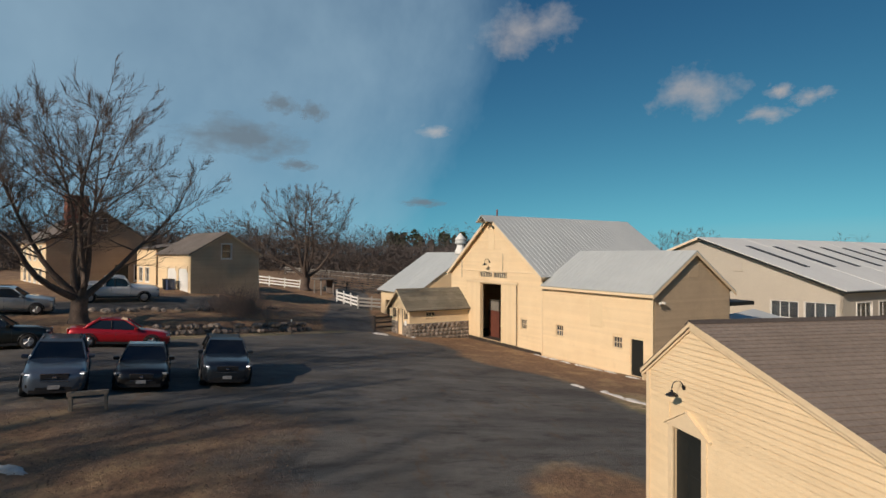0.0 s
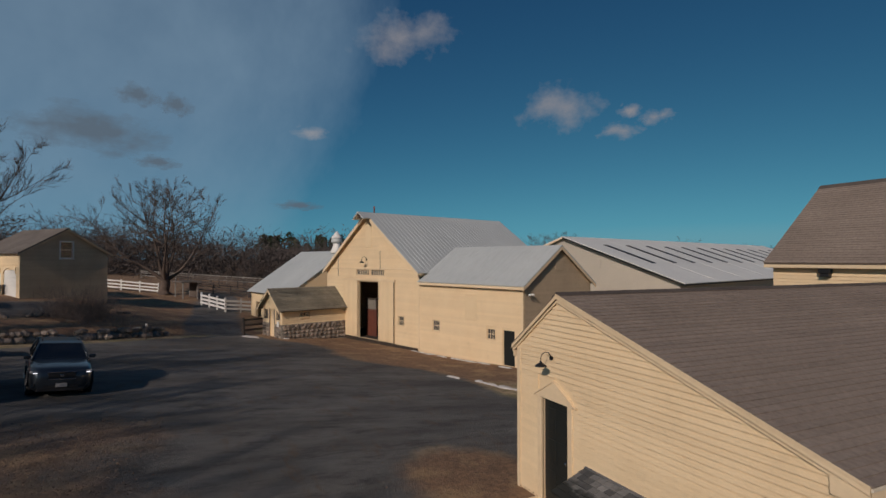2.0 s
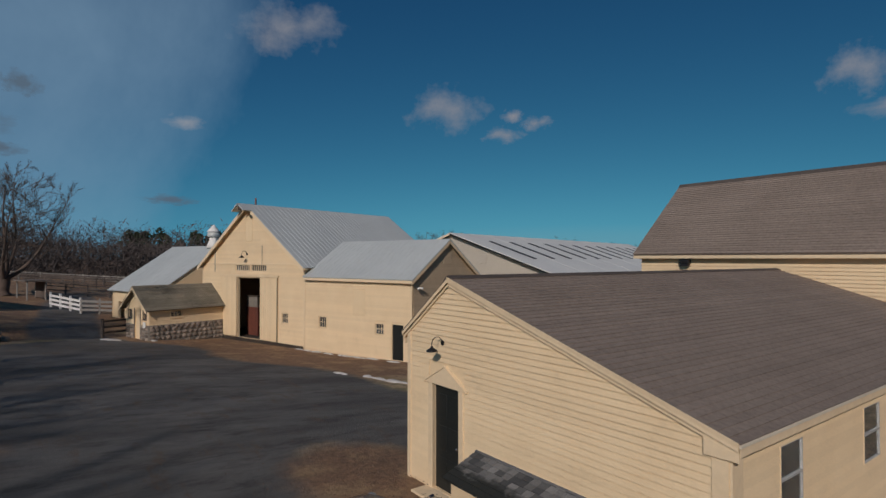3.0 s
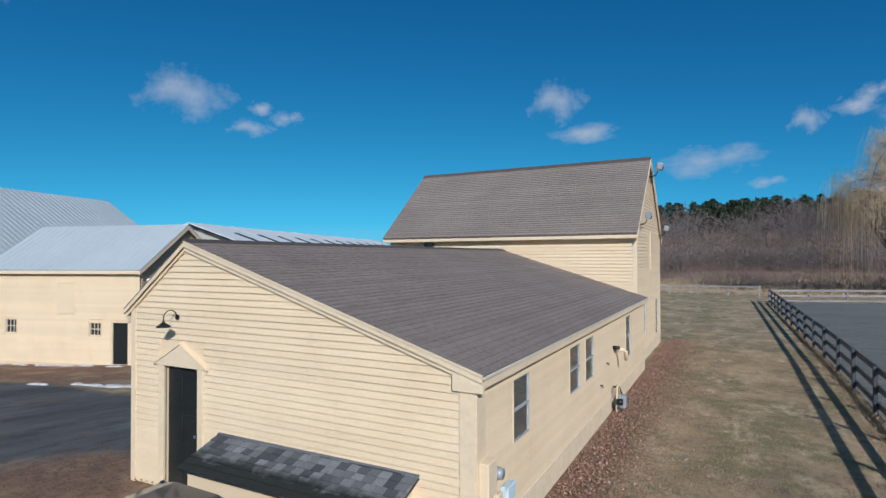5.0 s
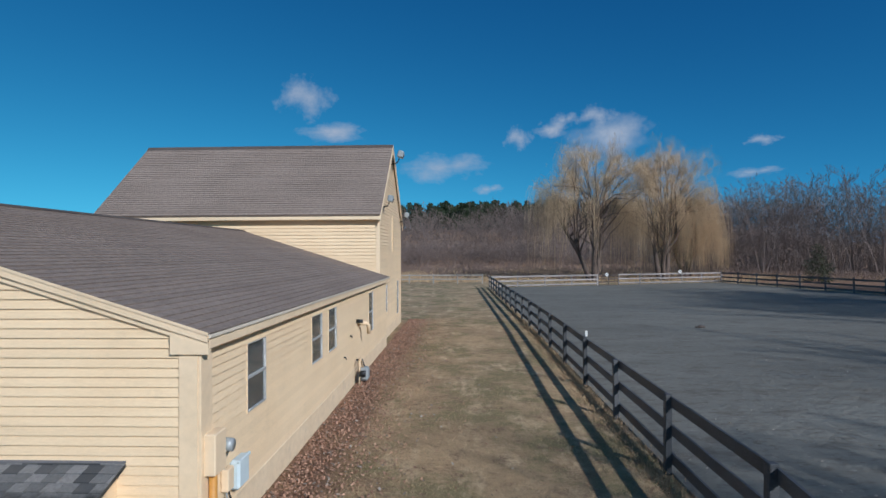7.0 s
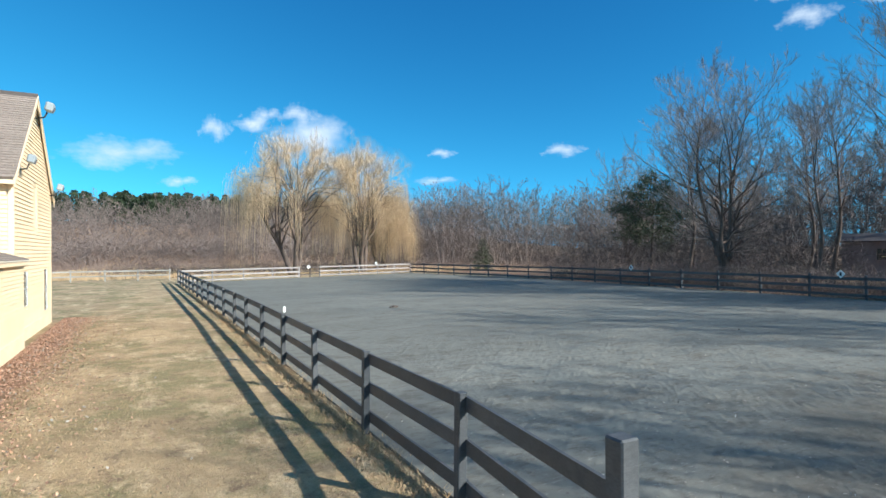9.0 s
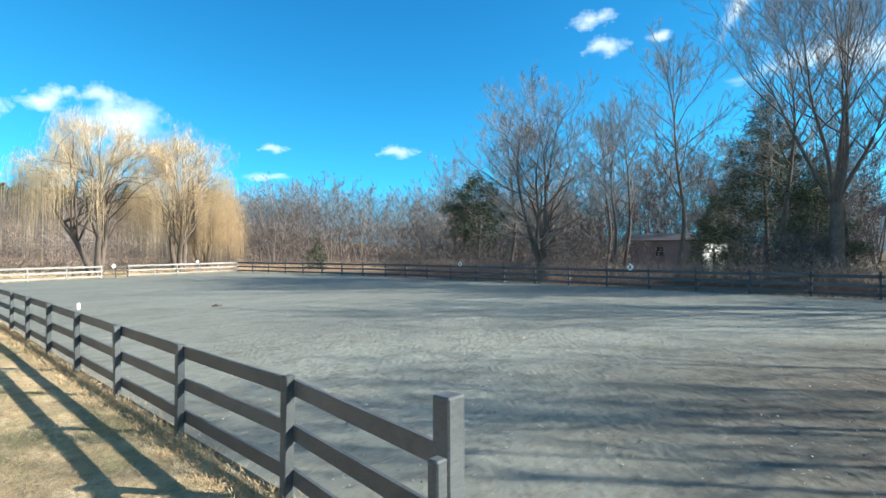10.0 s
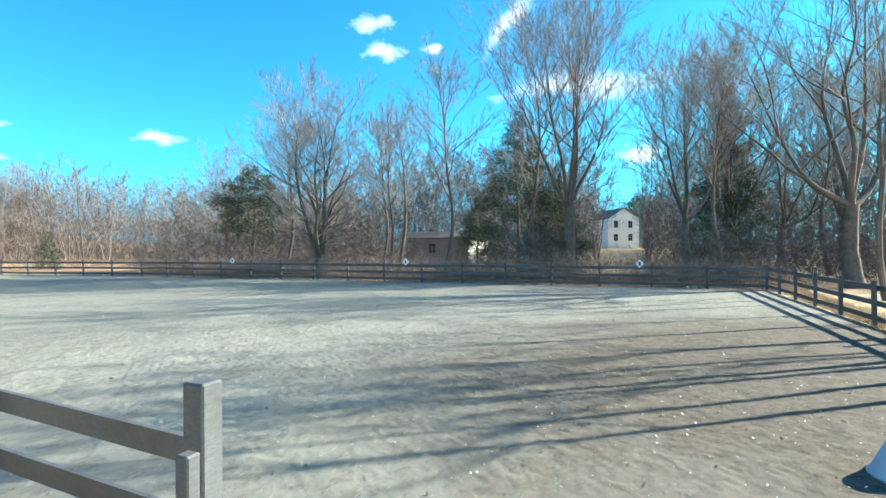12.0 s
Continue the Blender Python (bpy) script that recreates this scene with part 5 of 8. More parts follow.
fence_run(f, [(5.4, 47.2), (16.7, 51.2)], 2.8, RAILS, 0.15, 0.11, 1.18, PALEWOOD, -1)
fence_run(f, [(19.1, 52.1), (31.4, 55.8)], 2.8, RAILS, 0.15, 0.11, 1.18, PALEWOOD, -1)
f = thing("arena_fence", pose(0, 0, 0), "dark weathered board fence before the woods", "fence")
fence_run(f, [(31.4, 55.8), (35.3, 34.0), (35.3, 12.0), (35.3, -9.9)], 2.75, RAILS, 0.15, 0.11, 1.28, FENCE, -1)
f = thing("arena_fence", pose(0, 0, 0), "dark grey board fence closing the arena's near end", "fence")
fence_run(f, [(35.3, -9.9), (8.5, -11.0)], 2.75, RAILS, 0.15, 0.11, 1.28, FENCE, 1)

# ---- trees and woods ----
def fast_mesh(name, verts, faces, material, parent=None, label="", smooth=False):
    """A mesh from arrays; faces all have the same number of corners."""
    me = bpy.data.meshes.new(name)
    k = faces.shape[1]
    me.vertices.add(len(verts)), me.loops.add(faces.size), me.polygons.add(len(faces))
    me.vertices.foreach_set("co", np.ascontiguousarray(verts, np.float32).ravel())
    me.loops.foreach_set("vertex_index", np.ascontiguousarray(faces, np.int32).ravel())
    me.polygons.foreach_set("loop_start", np.arange(0, faces.size, k, dtype=np.int32))
    if smooth:
        me.polygons.foreach_set("use_smooth", np.ones(len(faces), bool))
    me.materials.append(material)
    me.update(calc_edges=True)
    ob = new(name, me)
    ob.parent = parent
    return tagged(ob, label)


def tubes(lines, sides):
    """Tapered tubes round polylines (points, radii), as arrays of vertices and quads."""
    vs, fs, n = [], [], 0
    ang = np.arange(sides) * 2 * np.pi / sides
    ring = np.stack([np.cos(ang), np.sin(ang)], -1)
    for p, r in lines:
        d = np.gradient(p, axis=0)
        d /= np.linalg.norm(d, axis=1)[:, None] + 1e-9
        ref = np.where(np.abs(d[:, 2:3]) < 0.9, np.array([[0, 0, 1.0]]), np.array([[1.0, 0, 0]]))
        a = np.cross(d, ref)
        a /= np.linalg.norm(a, axis=1)[:, None] + 1e-9
        b = np.cross(d, a)
        v = p[:, None, :] + r[:, None, None] * (ring[None, :, 0:1] * a[:, None, :] + ring[None, :, 1:2] * b[:, None, :])
        m = len(p)
        i = (np.arange(m - 1)[:, None] * sides + np.arange(sides)[None, :]) + n
        j = (np.arange(m - 1)[:, None] * sides + (np.arange(sides)[None, :] + 1) % sides) + n
        fs.append(np.stack([i, j, j + sides, i + sides], -1).reshape(-1, 4))
        vs.append(v.reshape(-1, 3))
        n += m * sides
    return np.concatenate(vs), np.concatenate(fs)


def stem(rng, p, d, length, r0, r1, n, wander, lift):
    pts, d = [np.array(p, float)], np.array(d, float)
    for _ in range(n):
        d = d + rng.normal(0, wander, 3) + np.array([0, 0, lift])
        d /= np.linalg.norm(d)
        pts.append(pts[-1] + d * length / n)
    t = np.linspace(0, 1, n + 1)
    return np.array(pts), r0 + (r1 - r0) * t ** 0.8


def side_way(rng, d, degrees):
    a = np.cross(d, rng.normal(0, 1, 3))
    a /= np.linalg.norm(a) + 1e-9
    t = np.radians(degrees)
    return d * np.cos(t) + a * np.sin(t)


def winter_tree(seed, h, wide=0.6, stems=1, fork=0.25, limbs=16, subs=9, twigs=7, ends=5, rise=0.8, shape="oval", r=None, fine=0.008, tilt=0.12, crook=0.5, limb_r=0.013, bole=0.0):
    """A leafless tree whose limbs reach out to a crown's outline, with branches, twigs and long fine shoots along them. rise: how steeply the limbs climb; bole: how high the stems part."""
    rng = np.random.default_rng(seed)
    r = r or h * 0.017
    thick, thin, tips = [], [], []

    def bow(p, q, sag, n):
        """A bent way from p to q that starts flatter than it ends."""
        t = np.linspace(0, 1, n + 1)[:, None]
        c = (p + q) / 2 - np.array([0, 0, 1.0]) * sag
        w = sum(np.sin(np.pi * k * t) * rng.normal(0, 0.045 * crook * np.linalg.norm(q - p) / k ** 1.3, 3) for k in (1, 2, 3, 5)) if n > 3 else 0
        return (1 - t) ** 2 * p + 2 * t * (1 - t) * c + t ** 2 * q + w

    def shoots(p, length):
        n = len(p) - 1
        for _ in range(ends):
            u = rng.uniform(0.15, 1.0) * n
            k = min(int(u), n - 1)
            b = p[k] + (p[k + 1] - p[k]) * (u - k)
            d = p[k + 1] - p[k]
            d = side_way(rng, d / (np.linalg.norm(d) + 1e-9), rng.uniform(8, 34)) + [0, 0, 0.15]
            tips.append((b, b + d * length * rng.uniform(0.45, 1.0), fine * 0.75))

    def branch(p, rad, length, count):
        """Branches along a limb, twigs along them, shoots on those."""
        n = len(p) - 1
        for j in range(count):
            u = min(0.995, 0.16 + 0.84 * (j + rng.uniform(0, 0.95)) / count)
            k = min(int(u * n), n - 1)
            d = p[k + 1] - p[k]
            d /= np.linalg.norm(d) + 1e-9
            b = p[k] + (p[k + 1] - p[k]) * (u * n - k)
            sl = max(0.5, length * (0.16 + 0.42 * (1 - u)) * rng.uniform(0.7, 1.3))
            w = side_way(rng, d, rng.uniform(25, 52)) + [0, 0, 0.18]
            sp = bow(b, b + w / np.linalg.norm(w) * sl, sl * 0.06, 3)
            thin.append((sp, np.linspace(max(fine * 1.2, min(rad[k] * 0.5, 0.04)), fine, 4)))
            for m in range(twigs):
                v = min(0.99, 0.1 + 0.9 * (m + rng.uniform(0, 0.95)) / twigs) * 3
                q = min(int(v), 2)
                e = sp[q + 1] - sp[q]
                e /= np.linalg.norm(e) + 1e-9
                a = sp[q] + (sp[q + 1] - sp[q]) * (v - q)
                tl = max(0.35, sl * rng.uniform(0.22, 0.5) * (1.25 - v / 3 * 0.6))
                x = side_way(rng, e, rng.uniform(18, 42)) + [0, 0, 0.2]
                tp = bow(a, a + x / np.linalg.norm(x) * tl, tl * 0.05, 2)
                thin.append((tp, np.array([fine, fine * 0.85, fine * 0.6])))
                shoots(tp, max(0.5, tl * 1.0))

    if bole:
        thick.append((bow(np.zeros(3), np.array([0.15, 0.1, bole * h]), 0, 4), r * np.array([1.45, 1.08, 1.0, 0.95, 0.9])))
    for s in range(stems):
        a0 = s * 2 * np.pi / stems + rng.uniform(0, 1.2)
        lean = 0.02 if stems == 1 else tilt * (0.2 + 1.1 * ((s * 3 + 1) % stems) / stems if bole else rng.uniform(0.7, 1.4))
        top = np.array([np.cos(a0) * lean * h, np.sin(a0) * lean * h, h * (1.0 - 0.42 * (lean / tilt / 1.3) ** 2 if bole else 1.0 if s == 0 else rng.uniform(0.8, 0.98))])
        foot = np.array([0.15, 0.1, bole * h - 0.15]) if bole else np.array([np.cos(a0), np.sin(a0), 0]) * (0.28 if stems > 1 else 0)
        tp = bow(foot, top, 0 if not bole else 0.10 * h, 12)
        tr = fine * 0.6 + r * (0.44 if bole else 0.75 if stems > 1 else 1) * np.linspace(1, 0, 13) ** 1.25
        tr[0] *= 1.0 if bole else 1.4
        thick.append((tp, tr))
        branch(tp[5:], tr[5:], h * 0.16, subs + 6)
        for i in range(limbs):
            f = fork + (0.96 - fork) * ((i + rng.uniform(0, 0.8)) / limbs) ** 0.9
            k = min(int(f * 12), 11)
            p = tp[k] + (tp[k + 1] - tp[k]) * (f * 12 - k)
            g = (f - fork) / (1 - fork)
            prof = {"oval": math.sin(math.pi * (0.25 + 0.72 * g)) ** 0.75, "vase": 0.45 + 0.55 * math.sin(math.pi * (0.1 + 0.72 * g)), "spread": math.cos(g * 1.35) ** 0.6}[shape]
            reach = h * wide / 2 * prof * rng.uniform(0.75, 1.1)
            a = a0 + i * 2.4 + rng.normal(0, 0.35)
            up = reach * rise * rng.uniform(0.75, 1.3) * (0.8 + 0.6 * g)
            up = min(up, h * 1.0 - p[2] + 0.2 * rng.uniform(0, 1))
            q = p + np.array([np.cos(a) * reach, np.sin(a) * reach, max(up, 0.2)])
            lp = bow(p, q, 0.10 * reach, 7)
            r0 = max(fine * 1.6, min(tr[k] * 0.6, 0.012 + limb_r * reach))
            lr = fine * 0.8 + (r0 - fine * 0.8) * np.linspace(1, 0, 8) ** 1.2
            thick.append((lp, lr))
            ll = float(np.linalg.norm(q - p))
            branch(lp, lr, ll, max(4, int(subs * (0.5 + 0.5 * ll / (h * wide / 2)))))
    return thick, thin, tips


def slivers(tips, seed=1):
    """The finest twigs: one sharp triangle each."""
    rng = np.random.default_rng(seed)
    a, b, w = (np.array([t[k] for t in tips]) for k in (0, 1, 2))
    side_ = np.cross(b - a, rng.normal(0, 1, a.shape))
    side_ *= w[:, None] / (np.linalg.norm(side_, axis=1)[:, None] + 1e-9)
    v = np.stack([a - side_, a + side_, b], 1).reshape(-1, 3)
    return v, np.arange(len(v)).reshape(-1, 3)


def as_triangles(f):
    return np.concatenate([f[:, [0, 1, 2]], f[:, [0, 2, 3]]])


def plant(name, m, thick, thin, tips, label, category="tree", group="", bark=None, twig=None):
    t = thing(name, m, label, category, group)
    v, f = tubes(thick, 6)
    fast_mesh("trunk", v, f, bark or BARK, t, smooth=True)
    v, f = tubes(thin, 3)
    f = as_triangles(f)
    if tips:
        v2, f2 = slivers(tips)
        v, f = np.concatenate([v, v2]), np.concatenate([f, f2 + len(v)])
    fast_mesh("crown", v, f, twig or TWIG, t)
    return t


def at_ground(x, y, turn=0, scale=1.0, sink=0.1):
    return pose(x, y, gh(x, y) - sink, 0, 0, turn) @ Matrix.Scale(scale, 4)


def tree_copy(src, x, y, turn, scale):
    c = copy_thing(src, pose(x, y, gh(x, y) - 0.1, 0, 0, turn))
    c.scale = (scale, scale, scale)
    return c


# by the house and the lot
plant("maple_tree", at_ground(-32.5, -21.1), *winter_tree(14, 13.4, 0.7, 9, 0.3, 8, 8, 8, 6, 0.65, "oval", 0.5, 0.0085, 0.52, 0.6, 0.012, 0.12), "big bare spreading tree beside the stone wall", twig=BARK)
plant("maple_tree", at_ground(-68.6, -9.35), *winter_tree(8, 13.4, 0.76, 7, 0.28, 7, 7, 6, 5, 0.6, "oval", 0.56, 0.0125, 0.52, 0.7, 0.014, 0.14), "bare twin-trunked tree by the white fence", twig=BARK)
lot_tree = plant("oak_tree", at_ground(-15.3, -23.0, 40), *winter_tree(12, 14.5, 0.6, 4, 0.3, 8, 7, 5, 4, 0.9, "oval", 0.34, 0.010, 0.3, 0.7, 0.016, 0.2), "bare oak on the edge of the parking lot")
# a row of trees south of the lot, which shades it
for x, y, turn, s in ((-30, -40, 70, 1.25), (-9, -34, 140, 1.2), (1, -31, 210, 1.2), (10, -33, 280, 1.25), (-17, -44, 20, 1.4)):
    tree_copy(lot_tree, x, y, turn, s)

# round the arena
grove = plant("ash_tree", at_ground(38.9, 19.5), *winter_tree(21, 15.6, 0.6, 6, 0.16, 10, 7, 6, 5, 0.75, "oval", 0.5, 0.0095, 0.26, 0.9, 0.016, 0.1), "bare many-trunked tree hung with vines beside the fence")
tall = plant("ash_tree", at_ground(44.0, 11.1), *winter_tree(22, 17.0, 0.46, 1, 0.3, 20, 7, 6, 5, 1.15, "oval", 0.22, 0.009), "tall slender bare tree behind the arena fence")
vase = plant("elm_tree", at_ground(43.0, 1.1), *winter_tree(23, 20.5, 0.42, 6, 0.26, 10, 7, 6, 5, 1.3, "vase", 0.38, 0.009, 0.26, 0.5, 0.012, 0.26), "very tall bare vase-shaped tree behind the fence")
side = plant("oak_tree", at_ground(38.3, -14.4), *winter_tree(24, 19.0, 0.62, 5, 0.28, 8, 8, 6, 5, 0.9, "oval", 0.42, 0.009, 0.34, 0.8, 0.016, 0.24), "bare oak with wide limbs beyond the arena corner")
for src, x, y, turn, s in ((tall, 40.5, 23.8, 50, 0.82), (tall, 46.0, 4.4, 110, 1.14), (vase, 45.0, -6.6, 80, 0.78), (tall, 43.0, -8.6, 200, 0.9), (tall, 49.0, 17.6, 60, 0.9), (tall, 52.0, 21.0, 10, 0.85),
                           (tall, 58.0, -26.0, 260, 1.0), (side, 57.0, -14.5, 100, 0.85), (vase, 62.0, -20.0, 30, 0.85), (tall, 48.0, 29.0, 320, 0.8), (grove, 47.0, 36.0, 220, 0.8),
                           (tall, 41.5, 15.0, 20, 0.72), (tall, 40.2, 20.6, 130, 0.7), (vase, 50.5, -10.0, 170, 0.8), (tall, 48.0, -20.0, 90, 0.85), (tall, 44.4, -18.4, 40, 0.8), (tall, 52.0, -16.6, 150, 0.9), (tall, 50.6, -25.0, 250, 0.95)):
    tree_copy(src, x, y, turn, s)

# slim trees south of the arena, whose shadows lie across the sand
slim = plant("birch_tree", at_ground(16.6, -13.4), *winter_tree(27, 11.5, 0.3, 1, 0.5, 9, 4, 3, 2, 1.5, "oval", 0.12, 0.008), "slim bare tree beside the arena fence")
for x, y, turn, s in ((18.0, -13.6, 60, 1.0), (19.9, -13.2, 140, 1.05), (21.4, -13.8, 200, 0.95), (23.0, -14.8, 280, 1.0), (24.4, -13.6, 30, 1.05), (33.2, -14.2, 100, 1.15), (28.0, -15.0, 320, 1.0),
                      (30.6, -13.4, 75, 0.9), (36.4, -15.6, 160, 1.1), (26.2, -18.0, 215, 1.3), (21.2, -16.6, 10, 1.2), (25.4, -20.0, 250, 1.3)):
    tree_copy(slim, x, y, turn, s)


def willow(seed, h, wide):
    """A weeping willow in winter: a fan of limbs with an airy rounded top of fine shoots, and long curtains hanging round its skirts."""
    rng = np.random.default_rng(seed)
    thick, thin, tips = [], [], []
    rx, rz = wide / 2, h * 0.42
    cz = h - rz
    trunks = []
    for k in range(3):
        a = k * 2.1 + rng.uniform(0, 1)
        tp, tr = stem(rng, (0.5 * np.cos(a), 0.5 * np.sin(a), 0), (0.3 * np.cos(a), 0.3 * np.sin(a), 1), h * rng.uniform(0.5, 0.62), 0.36, 0.13, 8, 0.07, 0.02)
        thick.append((tp, tr)), trunks.append((tp, tr))
    for i in range(64):
        tp, tr = trunks[i % 3]
        q = rng.integers(3, 9)
        a, up = rng.uniform(0, 2 * np.pi), rng.uniform(-0.25, 1.0)
        e = np.arcsin(up)
        out = rng.uniform(0.55, 1.0)
        out = out if up > 0.45 else rng.uniform(0.82, 1.0)
        goal = np.array([rx * np.cos(a) * np.cos(e) * out, rx * np.sin(a) * np.cos(e) * out, cz + rz * up * rng.uniform(0.75, 1.0)])
        t = np.linspace(0, 1, 7)[:, None]
        bow = np.array([0, 0, 1.0]) * np.sin(np.pi * t) * rng.uniform(0.2, 1.4)
        lp = tp[q] + (goal - tp[q]) * t + bow + rng.normal(0, 0.18, (7, 3)) * np.sin(np.pi * t)
        thick.append((lp, np.linspace(tr[q] * 0.42, 0.02, 7)))
        hang = up < 0.45
        for j in range(11):
            b0 = lp[rng.integers(3, 7)]
            away_ = (b0 - [0, 0, cz - 1]) / np.linalg.norm(b0 - [0, 0, cz - 1])
            sp, sr = stem(rng, b0, away_ + rng.normal(0, 0.5, 3), rng.uniform(0.7, 2.2), 0.02, 0.009, 3, 0.16, 0.03 if not hang else -0.05)
            thin.append((sp, sr))
            if hang:
                for _ in range(6):
                    b = sp[rng.integers(1, 4)]
                    away = np.hypot(b[0], b[1]) / rx
                    way = np.array([b[0], b[1], 0]) / (away * rx + 1e-6) * rng.uniform(0.0, 0.8) + rng.normal(0, 0.3, 3) * [1, 1, 0]
                    drop = rng.gamma(2.2, 0.3 + 1.5 * min(1.1, away) ** 3)
                    drop = min(drop, max(0.3, b[2] - rng.uniform(0.5, 2.6)))
                    u = np.linspace(0, 1, 4)[:, None]
                    pts = b + way * np.sqrt(u) * 0.8 + np.array([0, 0, 1.0]) * (0.3 * np.sin(np.pi * np.minimum(u * 1.5, 1)) - drop * u ** 1.6) + rng.normal(0, 0.04, (4, 3))
                    thin.append((pts, np.linspace(0.012, 0.006, 4)))
            else:
                for _ in range(22):
                    b = sp[rng.integers(1, 4)] + rng.normal(0, 0.1, 3)
                    d = away_ + rng.normal(0, 0.7, 3)
                    d *= rng.uniform(0.5, 1.5) / np.linalg.norm(d)
                    m = b + d + [0, 0, 0.1]
                    tips.append((b, m, 0.011))
                    tips.append((m, m + d * 0.3 - [0, 0, rng.gamma(1.5, 0.5)], 0.009))
    return thick, thin, tips


for x, y, sd, h, wide in ((18.4, 60.0, 5, 15.8, 13.4), (27.2, 61.5, 6, 15.3, 11.4), (32.6, 68.0, 9, 10.5, 8.0)):
    plant("willow_tree", at_ground(x, y), *willow(sd, h, wide), "golden weeping willow in winter beyond the arena", "tree", "willows", None, WILLOW)


def conifer(seed, h, wide, bare=0.12, ragged=0.3, round_top=False):
    """Trunk, and sprays of needles on whorled branches, as arrays."""
    rng = np.random.default_rng(seed)
    trunk = [stem(rng, (0, 0, 0), (0, 0, 1), h, h * 0.016, 0.02, 8, 0.012, 0)]
    cards, limbs = [], []
    n = int(h * 9)
    for i in range(n):
        f = bare + (1 - bare) * i / n
        prof = math.sin(math.pi * min(1, (f - bare) / (1 - bare) * 0.8 + 0.22)) if round_top else (1 - f) ** 0.85 + 0.05
        ln = wide / 2 * prof * rng.uniform(1 - ragged, 1 + ragged * 0.6)
        a = i * 2.4 + rng.normal(0, 0.3)
        d = np.array([math.cos(a), math.sin(a), rng.uniform(-0.25, 0.25)])
        z = f * h * 0.99
        limbs.append((np.array([[0, 0, z], d * ln * 0.5 + [0, 0, z], d * ln + [0, 0, z + 0.1 * ln]]), np.array([0.035, 0.02, 0.008])))
        for _ in range(max(10, int(ln * 60))):
            u = rng.uniform(0.25, 1.0) ** 0.7
            c = d * ln * u + [0, 0, z + 0.1 * ln * u * u] + rng.normal(0, 0.14 + 0.05 * ln, 3)
            s = rng.uniform(0.10, 0.26)
            q1 = d * rng.uniform(0.2, 1.2) + rng.normal(0, 0.55, 3)
            q1 /= np.linalg.norm(q1)
            q2 = np.cross(q1, rng.normal(0, 1, 3))
            q2 /= np.linalg.norm(q2) + 1e-9
            cards.append((c - q1 * s, c + q2 * s * 0.13, c + q1 * s, c - q2 * s * 0.13))
    return trunk, limbs, np.array(cards).reshape(-1, 3)


def plant_conifer(name, m, seed, h, wide, label, material=None, **kw):
    trunk, limbs, cards = conifer(seed, h, wide, **kw)
    t = thing(name, m, label, "tree", "evergreens")
    v, f = tubes(trunk, 7)
    fast_mesh("trunk", v, f, BARK, t, smooth=True)
    v, f = tubes(limbs, 3)
    tagged(fast_mesh("bough_frame", v, f, BARK, t), "", kind="stuff")
    fast_mesh("needles", cards, np.arange(len(cards)).reshape(-1, 4), material or PINE, t, "dark green needle sprays")
    return t


pine = plant_conifer("pine_tree", at_ground(50.0, 6.6), 31, 14.2, 11.5, "dark green pine among bare trees", bare=0.08, ragged=0.22)
cedar = plant_conifer("spruce_tree", at_ground(50.5, -9.6), 32, 15.0, 6.5, "tall dark spruce behind the fence", ragged=0.25)
round_pine = plant_conifer("pine_tree", at_ground(43.0, 29.4), 33, 10.2, 6.8, "round-topped pine at the edge of the woods", bare=0.3, ragged=0.3, round_top=True)
plant_conifer("cedar_bush", at_ground(42.0, 56.0), 34, 4.4, 3.2, "small dark cedar beyond the fence", bare=0.03)
for src, x, y, turn, s in ((pine, 48.4, 3.2, 200, 0.62), (round_pine, 132.0, 0.2, 50, 1.2), (pine, 53.0, 11.4, 250, 0.5)):
    tree_copy(src, x, y, turn, s)


# far woods: many trees in one piece
def woods(name, spots, seed, label, low=13, high=18, material=None, fine=0.021):
    rng = np.random.default_rng(seed)
    kinds = []
    for k in range(7):
        thick, thin, tips = winter_tree(100 + seed * 10 + k, 16.0, 0.55, 3, 0.3, 6, 4, 3, 5, 0.6, "oval", 0.15, fine, 0.24, 0.35)
        a, fa = tubes([(p[::2], r[::2]) for p, r in thick], 3)
        fa = as_triangles(fa)
        b, fb = slivers([(p[0], p[-1], r[0]) for p, r in thin] + [(p, q, w * 0.9) for p, q, w in tips], k)
        kinds.append((np.concatenate([a, b]), np.concatenate([fa, fb + len(a)])))
    vs, fs, n = [], [], 0
    for x, y in spots:
        v, f = kinds[rng.integers(len(kinds))]
        s, t = rng.uniform(low, high) / 15.5 * (0.72 if np.hypot(x, y) > 215 else 1.0), rng.uniform(0, 2 * np.pi)
        c, e = np.cos(t), np.sin(t)
        w = np.stack([(v[:, 0] * c - v[:, 1] * e) * s, (v[:, 0] * e + v[:, 1] * c) * s, v[:, 2] * s], -1)
        vs.append(w + [x, y, gh(x, y) - 0.2])
        fs.append(f + n)
        n += len(v)
    tagged(fast_mesh(name, np.concatenate(vs), np.concatenate(fs), material or WOODS), label, "woods", kind="stuff")


def gap(spots):
    """Leaves open the two views through the trees: to the white house and to the neighbour's shed."""
    b = [math.degrees(math.atan2(y + 5, x - 3)) for x, y in spots]
    return [q for q, a in zip(spots, b) if not (abs(a - 3.9) < 2.0 and q[0] < 116) and not (16.5 < a < 24.5 and q[0] < 62)]


def ring(rng, n, a0, a1, r0, r1, cx=3.0, cy=-5.0):
    a, r = np.radians(rng.uniform(a0, a1, n)), np.sqrt(rng.uniform(r0 ** 2, r1 ** 2, n))
    return list(zip(cx + r * np.cos(a), cy + r * np.sin(a)))


